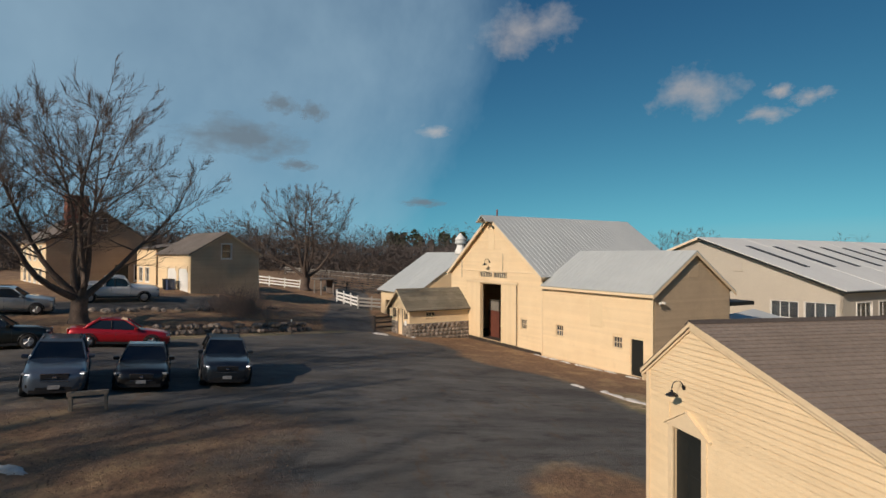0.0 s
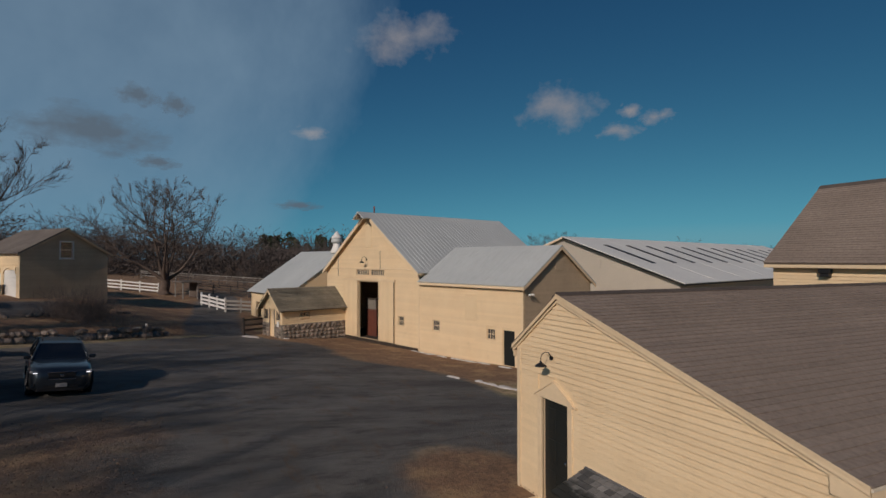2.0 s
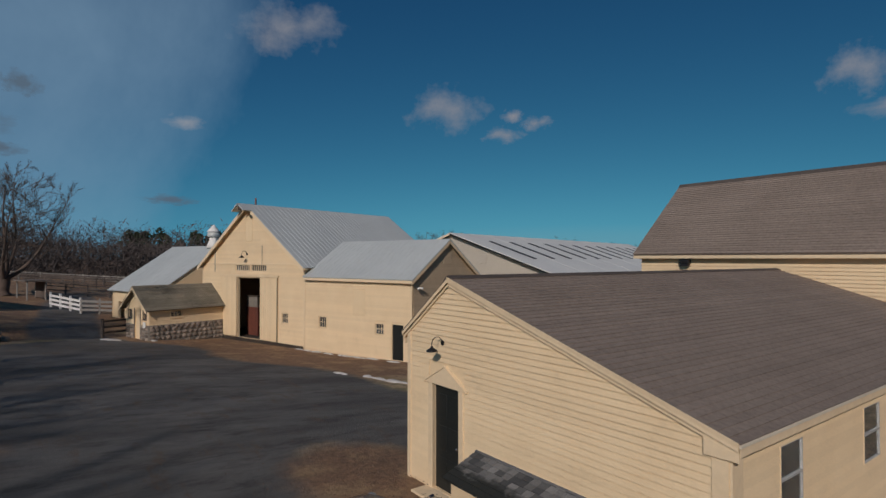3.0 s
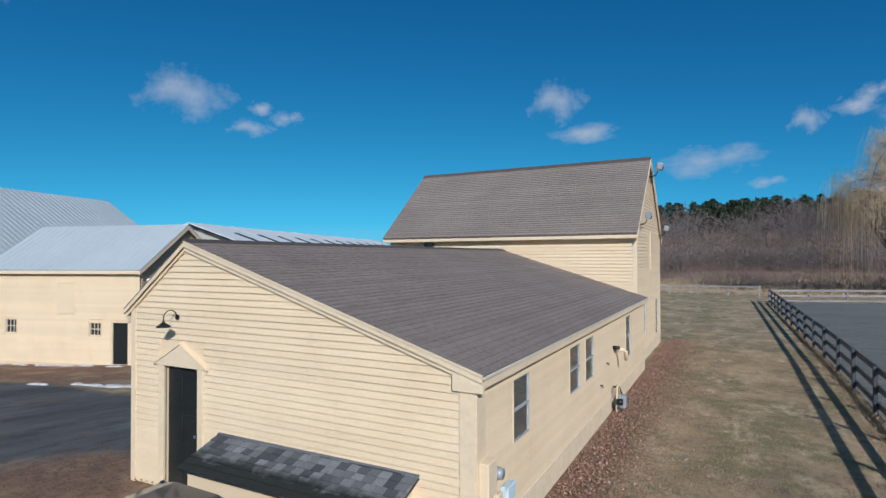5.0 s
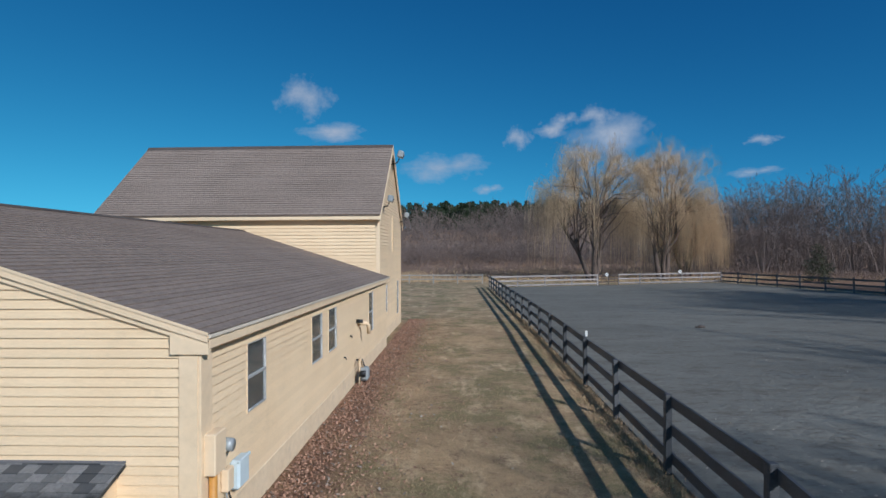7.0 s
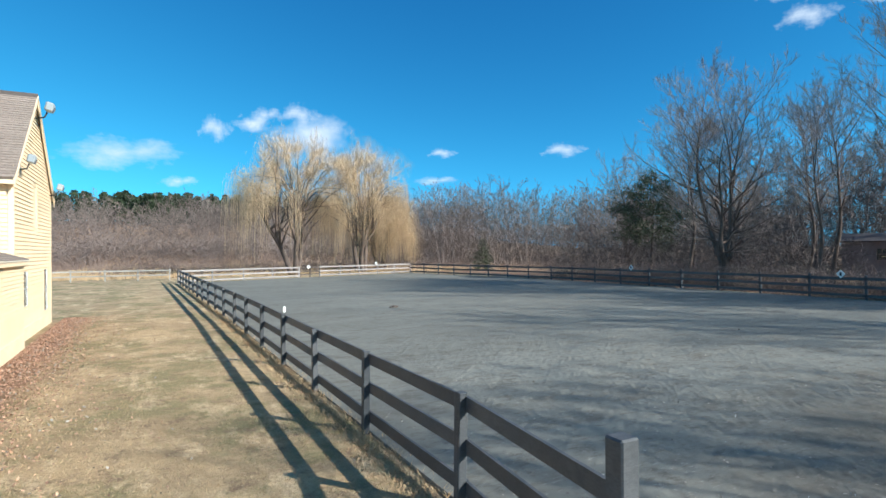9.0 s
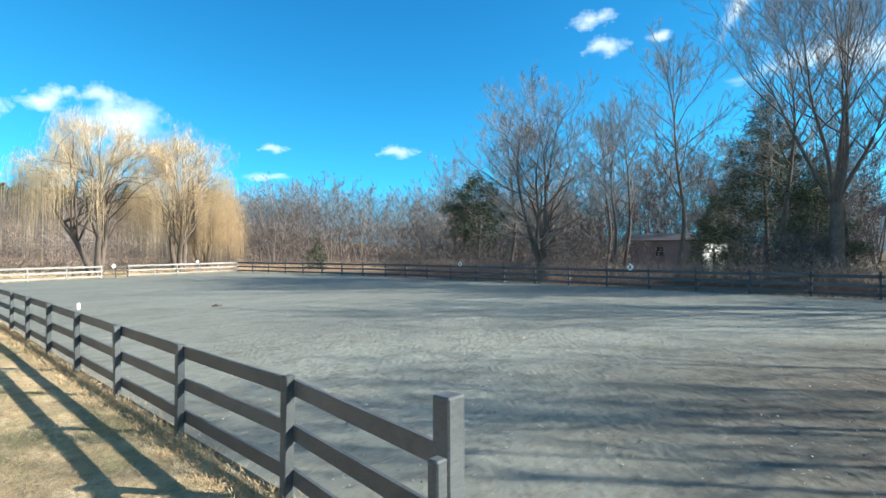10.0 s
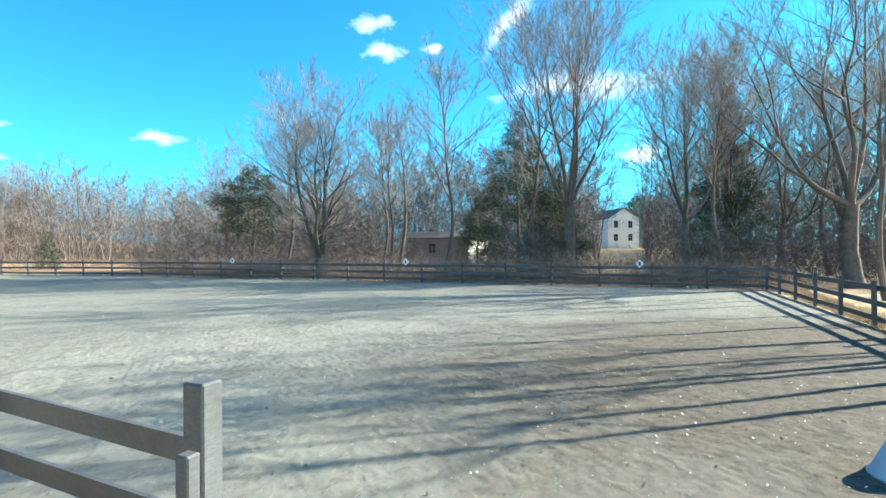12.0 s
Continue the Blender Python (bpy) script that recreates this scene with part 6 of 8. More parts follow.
wr = np.random.default_rng(77)
woods("north_woods", ring(wr, 125, 64, 109, 160, 200) + ring(wr, 25, 64, 109, 230, 310), 1, "grey leafless woods on the far rise", 15, 19)
woods("north_east_woods", ring(wr, 170, 30, 66, 90, 135) + ring(wr, 20, 30, 66, 150, 240), 2, "grey-brown leafless woods beyond the arena", 11, 15)
woods("east_woods", gap(ring(wr, 170, -48, 32, 64, 110) + ring(wr, 15, -48, 32, 130, 220)) + ring(wr, 26, -3, 12, 134, 190), 3, "leafless woods behind the neighbouring houses", 13, 18, SHADED_EAST, 0.024)
woods("west_woods", ring(wr, 75, 152, 222, 118, 150) + ring(wr, 30, 124, 222, 205, 240), 4, "dark leafless woods behind the farm", 8.5, 12.0, SHADED_WOODS, 0.026)

woods("hill_trees", [(-166, 108), (-160, 111), (-156, 116), (-163, 115)], 6, "round-crowned bare trees showing over the long hall", 12.5, 14.5, SHADED_WOODS, 0.034)


def far_pines(name, spots, seed, label, low, high):
    rng = np.random.default_rng(seed)
    vs = []
    for x, y in spots:
        h, n = rng.uniform(low, high), 300
        u = rng.uniform(0.08, 1.0, n)
        wide = h * 0.27 * np.sqrt(np.clip(1.02 - u, 0, 1)) * 1.5
        a = rng.uniform(0, 2 * np.pi, n)
        c = np.stack([x + wide * np.cos(a) * rng.uniform(0.2, 1, n), y + wide * np.sin(a) * rng.uniform(0.2, 1, n), gh(x, y) + h * u], 1)
        q1, q2 = rng.normal(0, 0.5, (n, 3)), rng.normal(0, 0.35, (n, 3))
        vs.append(np.stack([c - q1, c + q2, c + q1, c - q2], 1).reshape(-1, 3))
    v = np.concatenate(vs)
    tagged(fast_mesh(name, v, np.arange(len(v)).reshape(-1, 4), PINE_FAR), label, "woods", kind="stuff")


far_pines("ridge_pines", ring(wr, 120, 78, 93, 265, 310) + ring(wr, 26, 93, 102, 270, 310) + ring(wr, 24, 72, 79, 270, 310), 5, "dark pines along the far ridge", 9, 13.5)
far_pines("west_pines", ring(wr, 16, 166, 174, 225, 260), 6, "dark pines behind the barns", 10, 15)


def brush(name, spots, seed, low, high, label, material=None, each=26, wide=1.0, r=0.014, splay=0.45):
    """Tangled leafless shrubs: bundles of thin curved stems."""
    rng = np.random.default_rng(seed)
    lines = []
    for x, y in spots:
        z, h = gh(x, y), rng.uniform(low, high)
        for _ in range(each):
            d = np.array([rng.normal(0, splay), rng.normal(0, splay), 1])
            lines.append(stem(rng, (x + rng.normal(0, wide * 0.5), y + rng.normal(0, wide * 0.5), z - 0.05), d, h * rng.uniform(0.5, 1.1), r, r * 0.5, 3 if r < 0.02 else 2, 0.22, 0))
    v, f = tubes(lines, 3)
    tagged(fast_mesh(name, v, f, material or BRUSH), label, "brush", kind="stuff")


def thicket(name, spots, seed, high, label, material, length=1.5, wide=0.02):
    """A dense tangle of saplings, vines and twigs, thinner towards its top."""
    rng = np.random.default_rng(seed)
    p = np.array(spots)
    n = len(p)
    clump = 0.55 + 0.45 * np.sin(p[:, 0] * 0.23 + 1.3 * np.sin(p[:, 1] * 0.11)) * np.sin(p[:, 1] * 0.19 + 0.7)
    z = height(p[:, 0], p[:, 1]) + high * np.clip(clump + rng.normal(0, 0.12, n), 0.6, 1.1) * rng.uniform(0, 1, n) ** 0.85 - 0.2
    a = np.concatenate([p, z[:, None]], 1)
    d = np.concatenate([rng.normal(0, 0.55, (n, 2)), rng.uniform(-0.2, 1.1, (n, 1))], 1)
    b = a + d * rng.uniform(0.3, 1.0, (n, 1)) * length
    v, f = slivers(list(zip(a, b, np.full(n, wide) * rng.uniform(0.6, 1.3, n))), seed)
    tagged(fast_mesh(name, v, f, material), label, "brush", kind="stuff")


thicket("north_east_thicket", ring(wr, 150000, 28, 68, 86, 130), 21, 11.5, "grey tangle of saplings in the woods", WOODS, 1.5, 0.018)
thicket("north_thicket", ring(wr, 70000, 64, 110, 152, 190), 22, 10.0, "grey undergrowth of the far woods", WOODS, 2.4, 0.04)
thicket("ridge_thicket", ring(wr, 22000, 64, 110, 225, 300), 23, 9.0, "grey undergrowth on the far rise", WOODS, 3.2, 0.15)
thicket("east_thicket", gap(ring(wr, 105000, -50, 32, 60, 112)), 24, 13.5, "brown undergrowth behind the neighbouring trees", SHADED_EAST, 1.9, 0.036)
thicket("far_east_thicket", ring(wr, 16000, -3, 12, 132, 185), 28, 10.0, "brown undergrowth behind the white house", SHADED_EAST, 2.4, 0.06)
thicket("west_thicket", ring(wr, 105000, 150, 224, 112, 160), 25, 11.5, "dark undergrowth of the western woods", SHADED_WOODS, 1.8, 0.08)
thicket("north_west_thicket", ring(wr, 30000, 112, 152, 120, 165), 29, 7.6, "low dark woods behind the long hall", SHADED_WOODS, 1.8, 0.08)
thicket("fence_thicket", [(36.2 + x, y) for x, y in zip(wr.gamma(1.6, 1.6, 26000), wr.uniform(-11, 38, 26000))], 26, 2.4, "brown vines and briars along the arena fence", BRUSH, 0.8, 0.013)
thicket("grove_thicket", [(38 + x, y) for x, y in zip(wr.uniform(0, 16, 46000), wr.uniform(-20, 36, 46000)) if y > 17 or 1 < y < 6 or y < -6], 27, 5.5, "dark tangle of vines and saplings under the grove", SHADED_WOODS, 1.3, 0.016)
brush("fence_brush", [(36.6 + wr.gamma(1.5, 1.1), y) for y in wr.uniform(-9, 36, 120)], 11, 0.9, 2.4, "brown leafless brush and vines along the arena fence", BRUSH, 24, 1.0, 0.012)
brush("east_undergrowth", gap(ring(wr, 300, -48, 36, 40, 78)), 18, 1.0, 3.6, "brown undergrowth between the trees", BRUSH, 14, 2.0, 0.016)
brush("field_brush", ring(wr, 260, 62, 108, 66, 120), 12, 1.0, 2.6, "reddish dry brush in the far field", BRUSH, 20, 2.4, 0.03)
brush("edge_brush", ring(wr, 170, 36, 62, 76, 92), 13, 0.8, 2.2, "reddish dry brush at the edge of the woods", BRUSH, 24, 2.0, 0.021, 0.9)
brush("west_brush", ring(wr, 150, 150, 200, 95, 160), 14, 1.2, 3.5, "dark dry brush behind the paddocks", SHADED_WOODS, 18, 2.4, 0.035)
brush("yard_shrub", [(-42.6 + wr.normal(0, 1.0), -13.6 + wr.normal(0, 0.9)) for _ in range(26)], 15, 1.6, 2.7, "rounded leafless shrub by the stone wall", TWIG, 30, 0.7, 0.012)

def glow(name, colour, strength):
    m, n, l, p = shader(name)
    p.inputs["Base Color"].default_value = (*colour, 1)
    p.inputs["Emission Color"].default_value, p.inputs["Emission Strength"].default_value = (*colour, 1), strength
    return m


RUNLIGHT = glow("running_lamp", (0.9, 0.95, 1.0), 2.4)

# ---- vehicles ----
def car(m, length, width, roof, paint, label, kind="suv", lit=False, category="car"):
    c = thing({"suv": "suv", "sedan": "sedan", "truck": "pickup_truck"}[kind], m, label, category)
    L, W = length, width / 2
    hood = {"suv": 1.05, "sedan": 0.90, "truck": 1.18}[kind]
    base = 0.24 if kind != "truck" else 0.42
    st = [(0.502, 0.60, base + 0.12, hood - 0.36), (0.494, 0.78, base + 0.02, hood - 0.22), (0.470, 0.88, base - 0.03, hood - 0.12), (0.42, 0.95, base - 0.04, hood - 0.06), (0.34, 0.99, base - 0.04, hood - 0.01),
          (0.20, 1.0, base - 0.04, hood + 0.05), (0.0, 1.0, base - 0.04, hood + 0.06), (-0.25, 1.0, base - 0.04, hood + 0.08), (-0.40, 0.99, base - 0.02, hood + 0.08), (-0.47, 0.95, base, hood + 0.05),
          (-0.492, 0.88, base + 0.06, hood - 0.05), (-0.500, 0.78, base + 0.16, hood - 0.2)]
    bm = bmesh.new()
    rings = []
    for x, k, z0, z1 in st:
        w = W * k
        half = [(0.0, z0), (w * 0.82, z0), (w * 0.97, z0 + 0.10), (w, z0 + (z1 - z0) * 0.45), (w * 0.985, z0 + (z1 - z0) * 0.72), (w * 0.93, z1 - 0.05), (w * 0.80, z1), (0.0, z1 + 0.025)]
        ring_ = [(y, z) for y, z in half] + [(-y, z) for y, z in half[-2:0:-1]]
        rings.append([bm.verts.new((x * L, y, z)) for y, z in ring_])
    for a, b in zip(rings, rings[1:]):
        for i in range(len(a)):
            bm.faces.new((a[i], b[i], b[(i + 1) % len(a)], a[(i + 1) % len(a)]))
    bm.faces.new(rings[0]), bm.faces.new(rings[-1][::-1])
    body = part("body", bm, paint, c, smooth=True)
    x0, x1, x2, x3 = {"suv": (0.185, 0.05, -0.37, -0.46), "sedan": (0.19, 0.045, -0.22, -0.36), "truck": (0.165, 0.085, -0.125, -0.14)}[kind]
    zb, zr, wb, wr_ = hood + 0.03, roof, W * 0.90, W * (0.78 if kind == 'truck' else 0.69)
    prof = [(x0 * L, zb, wb), (x1 * L, zr - 0.05, wr_), ((x1 - 0.05) * L, zr, wr_ * 0.98), ((x2 + 0.06) * L, zr, wr_ * 0.97), (x2 * L, zr - 0.06, wr_ * 0.97), (x3 * L, zb, wb * 0.97)]
    bm = bmesh.new()
    lf = [bm.verts.new((x, w, z)) for x, z, w in prof]
    rt = [bm.verts.new((x, -w, z)) for x, z, w in prof]
    bm.faces.new(lf), bm.faces.new(rt[::-1])
    for i in range(6):
        j = (i + 1) % 6
        bm.faces.new((lf[i], rt[i], rt[j], lf[j]))
    part("cabin_glass", bm, CARGLASS, c, "dark tinted glass")
    bm = bmesh.new()
    p = [(x1 * L + 0.02, zr - 0.045, wr_ + 0.012), ((x1 - 0.05) * L, zr + 0.012, wr_), ((x2 + 0.06) * L, zr + 0.012, wr_ * 0.985), (x2 * L - 0.02, zr - 0.05, wr_ * 0.99)]
    up, dn = [[bm.verts.new((x, s * w, z)) for x, z, w in p] for s in (1, -1)], [[bm.verts.new((x, s * w, z - 0.07)) for x, z, w in p] for s in (1, -1)]
    for i in range(3):
        bm.faces.new((up[0][i], up[0][i + 1], up[1][i + 1], up[1][i]))
        for s in (0, 1):
            bm.faces.new((up[s][i], up[s][i + 1], dn[s][i + 1], dn[s][i]))
    for i in (0, 3):
        bm.faces.new((up[0][i], up[1][i], dn[1][i], dn[0][i]))
    part("roof", bm, paint, c)
    for s in (1, -1):
        tube("front_pillar", [(x0 * L + 0.02, s * wb, zb), (x1 * L, s * (wr_ + 0.01), zr - 0.05)], 0.035, paint, c, 6)
        tube("rear_pillar", [(x3 * L + 0.03, s * wb * 0.97, zb), (x2 * L, s * wr_ * 0.98, zr - 0.05)], 0.06, paint, c, 6)
        mid = (x1 + x2) / 2 * L
        tube("door_pillar", [(mid, s * (wb + 0.005), zb), (mid - 0.03, s * (wr_ + 0.008), zr - 0.05)], 0.03, PLASTIC, c, 6)
        box("mirror", -0.08, 0.08, -0.1, 0.1, -0.06, 0.07, paint, c, pose(x0 * L - 0.2, s * (W + 0.04), zb + 0.08), 0.03)
        hl = part("headlight", add_box(bmesh.new(), -0.10, 0.05, -0.23, 0.23, -0.045, 0.04, pose(0.468 * L, s * W * 0.70, hood - 0.22, s * 5, 0, s * -24), 0.025), LAMPGLASS, c, "clear headlamp")
        if lit:
            part("lamp_strip", add_box(bmesh.new(), 0.046, 0.06, -0.18, 0.18, -0.03, -0.008, pose(0.470 * L, s * W * 0.70, hood - 0.22, s * 5, 0, s * -24), 0.004), RUNLIGHT, hl, "lit white running lamp")
        part("fog_lamp", add_box(bmesh.new(), -0.02, 0.03, -0.1, 0.1, -0.05, 0.05, pose(0.484 * L, s * W * 0.72, base + 0.22, 0, 0, s * -20), 0.012), PLASTIC, c)
        part("tail_light", add_box(bmesh.new(), -0.04, 0.04, -0.12, 0.12, -0.14, 0.14, pose(-0.485 * L, s * W * 0.76, hood - 0.12, 0, 0, s * 12), 0.02), TAILLIGHT, c, "red tail lamp")
        if kind == "suv":
            tube("roof_rail", [((x1 - 0.05) * L, s * wr_ * 0.86, zr + 0.03), ((x2 + 0.06) * L, s * wr_ * 0.86, zr + 0.03)], 0.018, PLASTIC, c, 6)
        for sx in (0.315, -0.30):
            r = {"suv": 0.36, "sedan": 0.33, "truck": 0.41}[kind]
            q = pose(sx * L, s * (W - 0.10), r, 90, 0, 0)
            bm = bmesh.new()
            prof_ = [(r * 0.62, -0.11), (r * 0.96, -0.115), (r, -0.08), (r, 0.08), (r * 0.96, 0.115), (r * 0.62, 0.11)]
            rr = [[bm.verts.new(q @ Vector((a * math.cos(t), a * math.sin(t), z))) for t in np.linspace(0, 2 * math.pi, 20, endpoint=False)] for a, z in prof_]
            for a, b in zip(rr, rr[1:]):
                for i in range(20):
                    bm.faces.new((a[i], a[(i + 1) % 20], b[(i + 1) % 20], b[i]))
            wheel = part("wheel", bm, RUBBER, c, "black tyre", smooth=True)
            bm = bmesh.new()
            zf = -s * 0.085
            add_tube(bm, [q @ Vector((0, 0, zf + s * 0.05)), q @ Vector((0, 0, zf))], r * 0.64, 20)
            for k in range(5):
                t = k * 2 * math.pi / 5
                add_tube(bm, [q @ Vector((0, 0, zf - s * 0.015)), q @ Vector((r * 0.6 * math.cos(t), r * 0.6 * math.sin(t), zf - s * 0.012))], 0.045, 6)
            part("rim", bm, RIM, wheel, "silver alloy rim")
            arch = [(sx * L + (r + 0.05) * math.cos(t), s * (W * 1.0 + 0.002), r + (r + 0.05) * math.sin(t)) for t in np.linspace(0.0, math.pi, 11)]
            tube("wheel_arch", arch, 0.032, PLASTIC, c, 6)
    grille = box("grille", 0.485 * L, 0.502 * L, -W * 0.44, W * 0.44, hood - 0.44, hood - 0.2, PLASTIC, c, None, 0.03, "black mesh grille")
    for z in (hood - 0.205, hood - 0.44):
        box("grille_trim", 0.5 * L, 0.506 * L, -W * 0.42, W * 0.42, z - 0.012, z + 0.012, CHROME, grille, None, 0.004, "bright grille bar")
    box("lower_intake", 0.488 * L, 0.503 * L, -W * 0.55, W * 0.55, base + 0.08, base + 0.2, PLASTIC, c, None, 0.02)
    box("front_bumper", 0.47 * L, 0.502 * L, -W * 0.72, W * 0.72, base - 0.02, base + 0.10, PLASTIC, c, None, 0.02)
    box("number_plate", 0.503 * L, 0.512 * L, -0.16, 0.16, base + 0.12, base + 0.24, PLATE, c, None, 0.004, "pale plate with no lettering")
    box("badge", 0.502 * L, 0.51 * L, -0.06, 0.06, hood - 0.355, hood - 0.285, CHROME, c, None, 0.01)
    for s in (1, -1):
        box("sill", -0.22 * L, 0.23 * L, s * W - 0.03, s * W + 0.012, base - 0.03, base + 0.08, PLASTIC, c, None, 0.01)
        for hx in (0.08, -0.14):
            box("door_handle", hx * L - 0.1, hx * L + 0.08, s * W - 0.01, s * W + 0.015, hood - 0.13, hood - 0.10, paint, c, None, 0.006)
            tube("door_seam", [(hx * L + 0.45, s * (W + 0.001), base + 0.05), (hx * L + 0.45, s * (W * 0.985), hood - 0.03)], 0.006, PLASTIC, c, 4)
    if kind == "truck":
        for s in (1, -1):
            box("bed_side", -0.49 * L, -0.16 * L, s * W * 0.98 - 0.06, s * W * 0.98 + 0.0, hood, hood + 0.22, paint, c, None, 0.02)
        box("tailgate", -0.5 * L, -0.485 * L, -W * 0.92, W * 0.92, hood - 0.4, hood + 0.22, paint, c, None, 0.02)
    return c


def parked(x, y, heading, *a, **k):
    """A car tilted as the ground is under it."""
    h = radians(heading)
    f, s = Vector((math.cos(h), math.sin(h), 0)), Vector((-math.sin(h), math.cos(h), 0))
    up = lambda v: gh(x + v.x, y + v.y)                            # noqa: E731
    pitch = math.atan2(up(f * 1.4) - up(f * -1.4), 2.8)
    roll = math.atan2(up(s * 0.8) - up(s * -0.8), 1.6)
    z = (up(f * 1.4) + up(f * -1.4) + up(s * 0.8) + up(s * -0.8)) / 4
    return car(pose(x, y, z, 0, 0, heading) @ pose(0, 0, 0, math.degrees(roll), -math.degrees(pitch), 0), *a, **k)


parked(-20.65, -11.05, 13, 4.5, 1.84, 1.64, car_paint("slate_blue_paint", (0.03, 0.04, 0.052)), "dark slate-blue SUV with its running lamps lit", lit=True)
parked(-19.26, -13.7, 14, 4.3, 1.76, 1.44, car_paint("black_car_paint", (0.012, 0.012, 0.014)), "black hatchback parked between two SUVs", "sedan")
parked(-18.1, -16.15, 20, 4.6, 1.82, 1.66, car_paint("steel_blue_paint", (0.10, 0.135, 0.18)), "steel-blue SUV parked on the lot", lit=True)
parked(-28.45, -17.55, 105, 4.7, 1.82, 1.44, car_paint("red_car_paint", (0.42, 0.012, 0.02), 0.3), "bright red sedan parked by the stone wall", "sedan")
parked(-26.97, -22.7, 109, 4.7, 1.88, 1.66, car_paint("dark_green_paint", (0.014, 0.018, 0.016)), "black SUV parked by the stone wall")
parked(-35.8, -26.35, 109, 4.6, 1.86, 1.64, car_paint("silver_paint", (0.34, 0.37, 0.39)), "silver SUV parked on the upper drive")
parked(-42.7, -22.6, 112, 5.8, 2.0, 1.88, car_paint("white_truck_paint", (0.62, 0.63, 0.64), 0.05), "white crew-cab pickup truck on the drive", "truck", category="truck")
parked(-2.7, -2.85, 180, 4.5, 1.82, 1.45, car_paint("navy_car_paint", (0.016, 0.028, 0.055)), "dark navy car parked beside the shed wall", "sedan")

# ---- small things by the shed ----
FLASHING = mat("grey_flashing", (0.17, 0.17, 0.175), (0.12, 0.12, 0.125), 0.7, grain=0.12, bump=0.05)


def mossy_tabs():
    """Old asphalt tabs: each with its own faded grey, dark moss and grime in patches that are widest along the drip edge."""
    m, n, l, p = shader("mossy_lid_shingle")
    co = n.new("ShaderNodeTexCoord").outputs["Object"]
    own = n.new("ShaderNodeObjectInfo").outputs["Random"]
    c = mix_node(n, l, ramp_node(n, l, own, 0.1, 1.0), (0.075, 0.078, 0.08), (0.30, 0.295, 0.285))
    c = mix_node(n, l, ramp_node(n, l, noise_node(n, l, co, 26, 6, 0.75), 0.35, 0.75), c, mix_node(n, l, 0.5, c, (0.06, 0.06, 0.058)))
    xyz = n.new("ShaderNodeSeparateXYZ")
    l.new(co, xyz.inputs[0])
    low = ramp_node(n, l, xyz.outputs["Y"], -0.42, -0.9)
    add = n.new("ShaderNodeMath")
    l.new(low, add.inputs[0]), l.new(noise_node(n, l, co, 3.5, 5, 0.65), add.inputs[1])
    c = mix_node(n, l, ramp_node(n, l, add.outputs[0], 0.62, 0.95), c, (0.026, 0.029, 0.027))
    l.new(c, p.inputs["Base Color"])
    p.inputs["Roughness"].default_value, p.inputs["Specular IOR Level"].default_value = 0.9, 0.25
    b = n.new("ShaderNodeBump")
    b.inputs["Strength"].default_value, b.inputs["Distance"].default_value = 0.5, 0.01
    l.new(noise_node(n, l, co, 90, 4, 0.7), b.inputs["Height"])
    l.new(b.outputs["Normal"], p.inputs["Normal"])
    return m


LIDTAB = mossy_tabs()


def make_bulkhead():
    b = thing("cellar_bulkhead", pose(0, 0, 0), "low cream bulkhead with a mossy grey shingle lid", "bulkhead")
    x0, x1, yf, zw, zf = -4.38, -0.88, -0.82, 1.155, 0.86
    box("front_board", x0, x1, yf + 0.04, yf + 0.09, -0.15, zf - 0.03, PAINT, b, None, 0.006)
    for x in (x0, x1 - 0.05):
        prism("side_board", [(yf + 0.09, -0.15), (-0.03, -0.15), (-0.03, zw - 0.05), (yf + 0.09, zf - 0.04)], x, x + 0.05, PAINT, b,
              Matrix(((0, 1, 0, 0), (1, 0, 0, 0), (0, 0, 1, 0), (0, 0, 0, 1))))
    a, c, d, e = (x0 - 0.12, yf - 0.06, zf - 0.03), (x1 + 0.1, yf - 0.06, zf - 0.03), (x1 + 0.1, -0.03, zw), (x0 - 0.12, -0.03, zw)
    lid = slab("lid", a, c, d, e, 0.035, SLATE, b, "shingled bulkhead lid")
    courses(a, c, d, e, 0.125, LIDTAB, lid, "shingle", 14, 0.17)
    slab("flashing", (x0 - 0.12, -0.15, zw - 0.02), (x1 + 0.1, -0.15, zw - 0.02), (x1 + 0.1, -0.027, zw + 0.028), (x0 - 0.12, -0.027, zw + 0.028), 0.012, FLASHING, b, "grey flashing strip")
    h = part("hasp", add_box(bmesh.new(), -4.05, -3.93, yf + 0.02, yf + 0.04, 0.5, 0.56, None, 0.004), IRON, b, "rusty iron hasp")
    for x in (-4.0, -3.95):
        part("hasp_pin", add_box(bmesh.new(), x - 0.012, x + 0.012, yf + 0.015, yf + 0.04, 0.4, 0.5, None, 0.003), IRON, h)


make_bulkhead()

EAST = wall_m(0, 0, 0, 90)


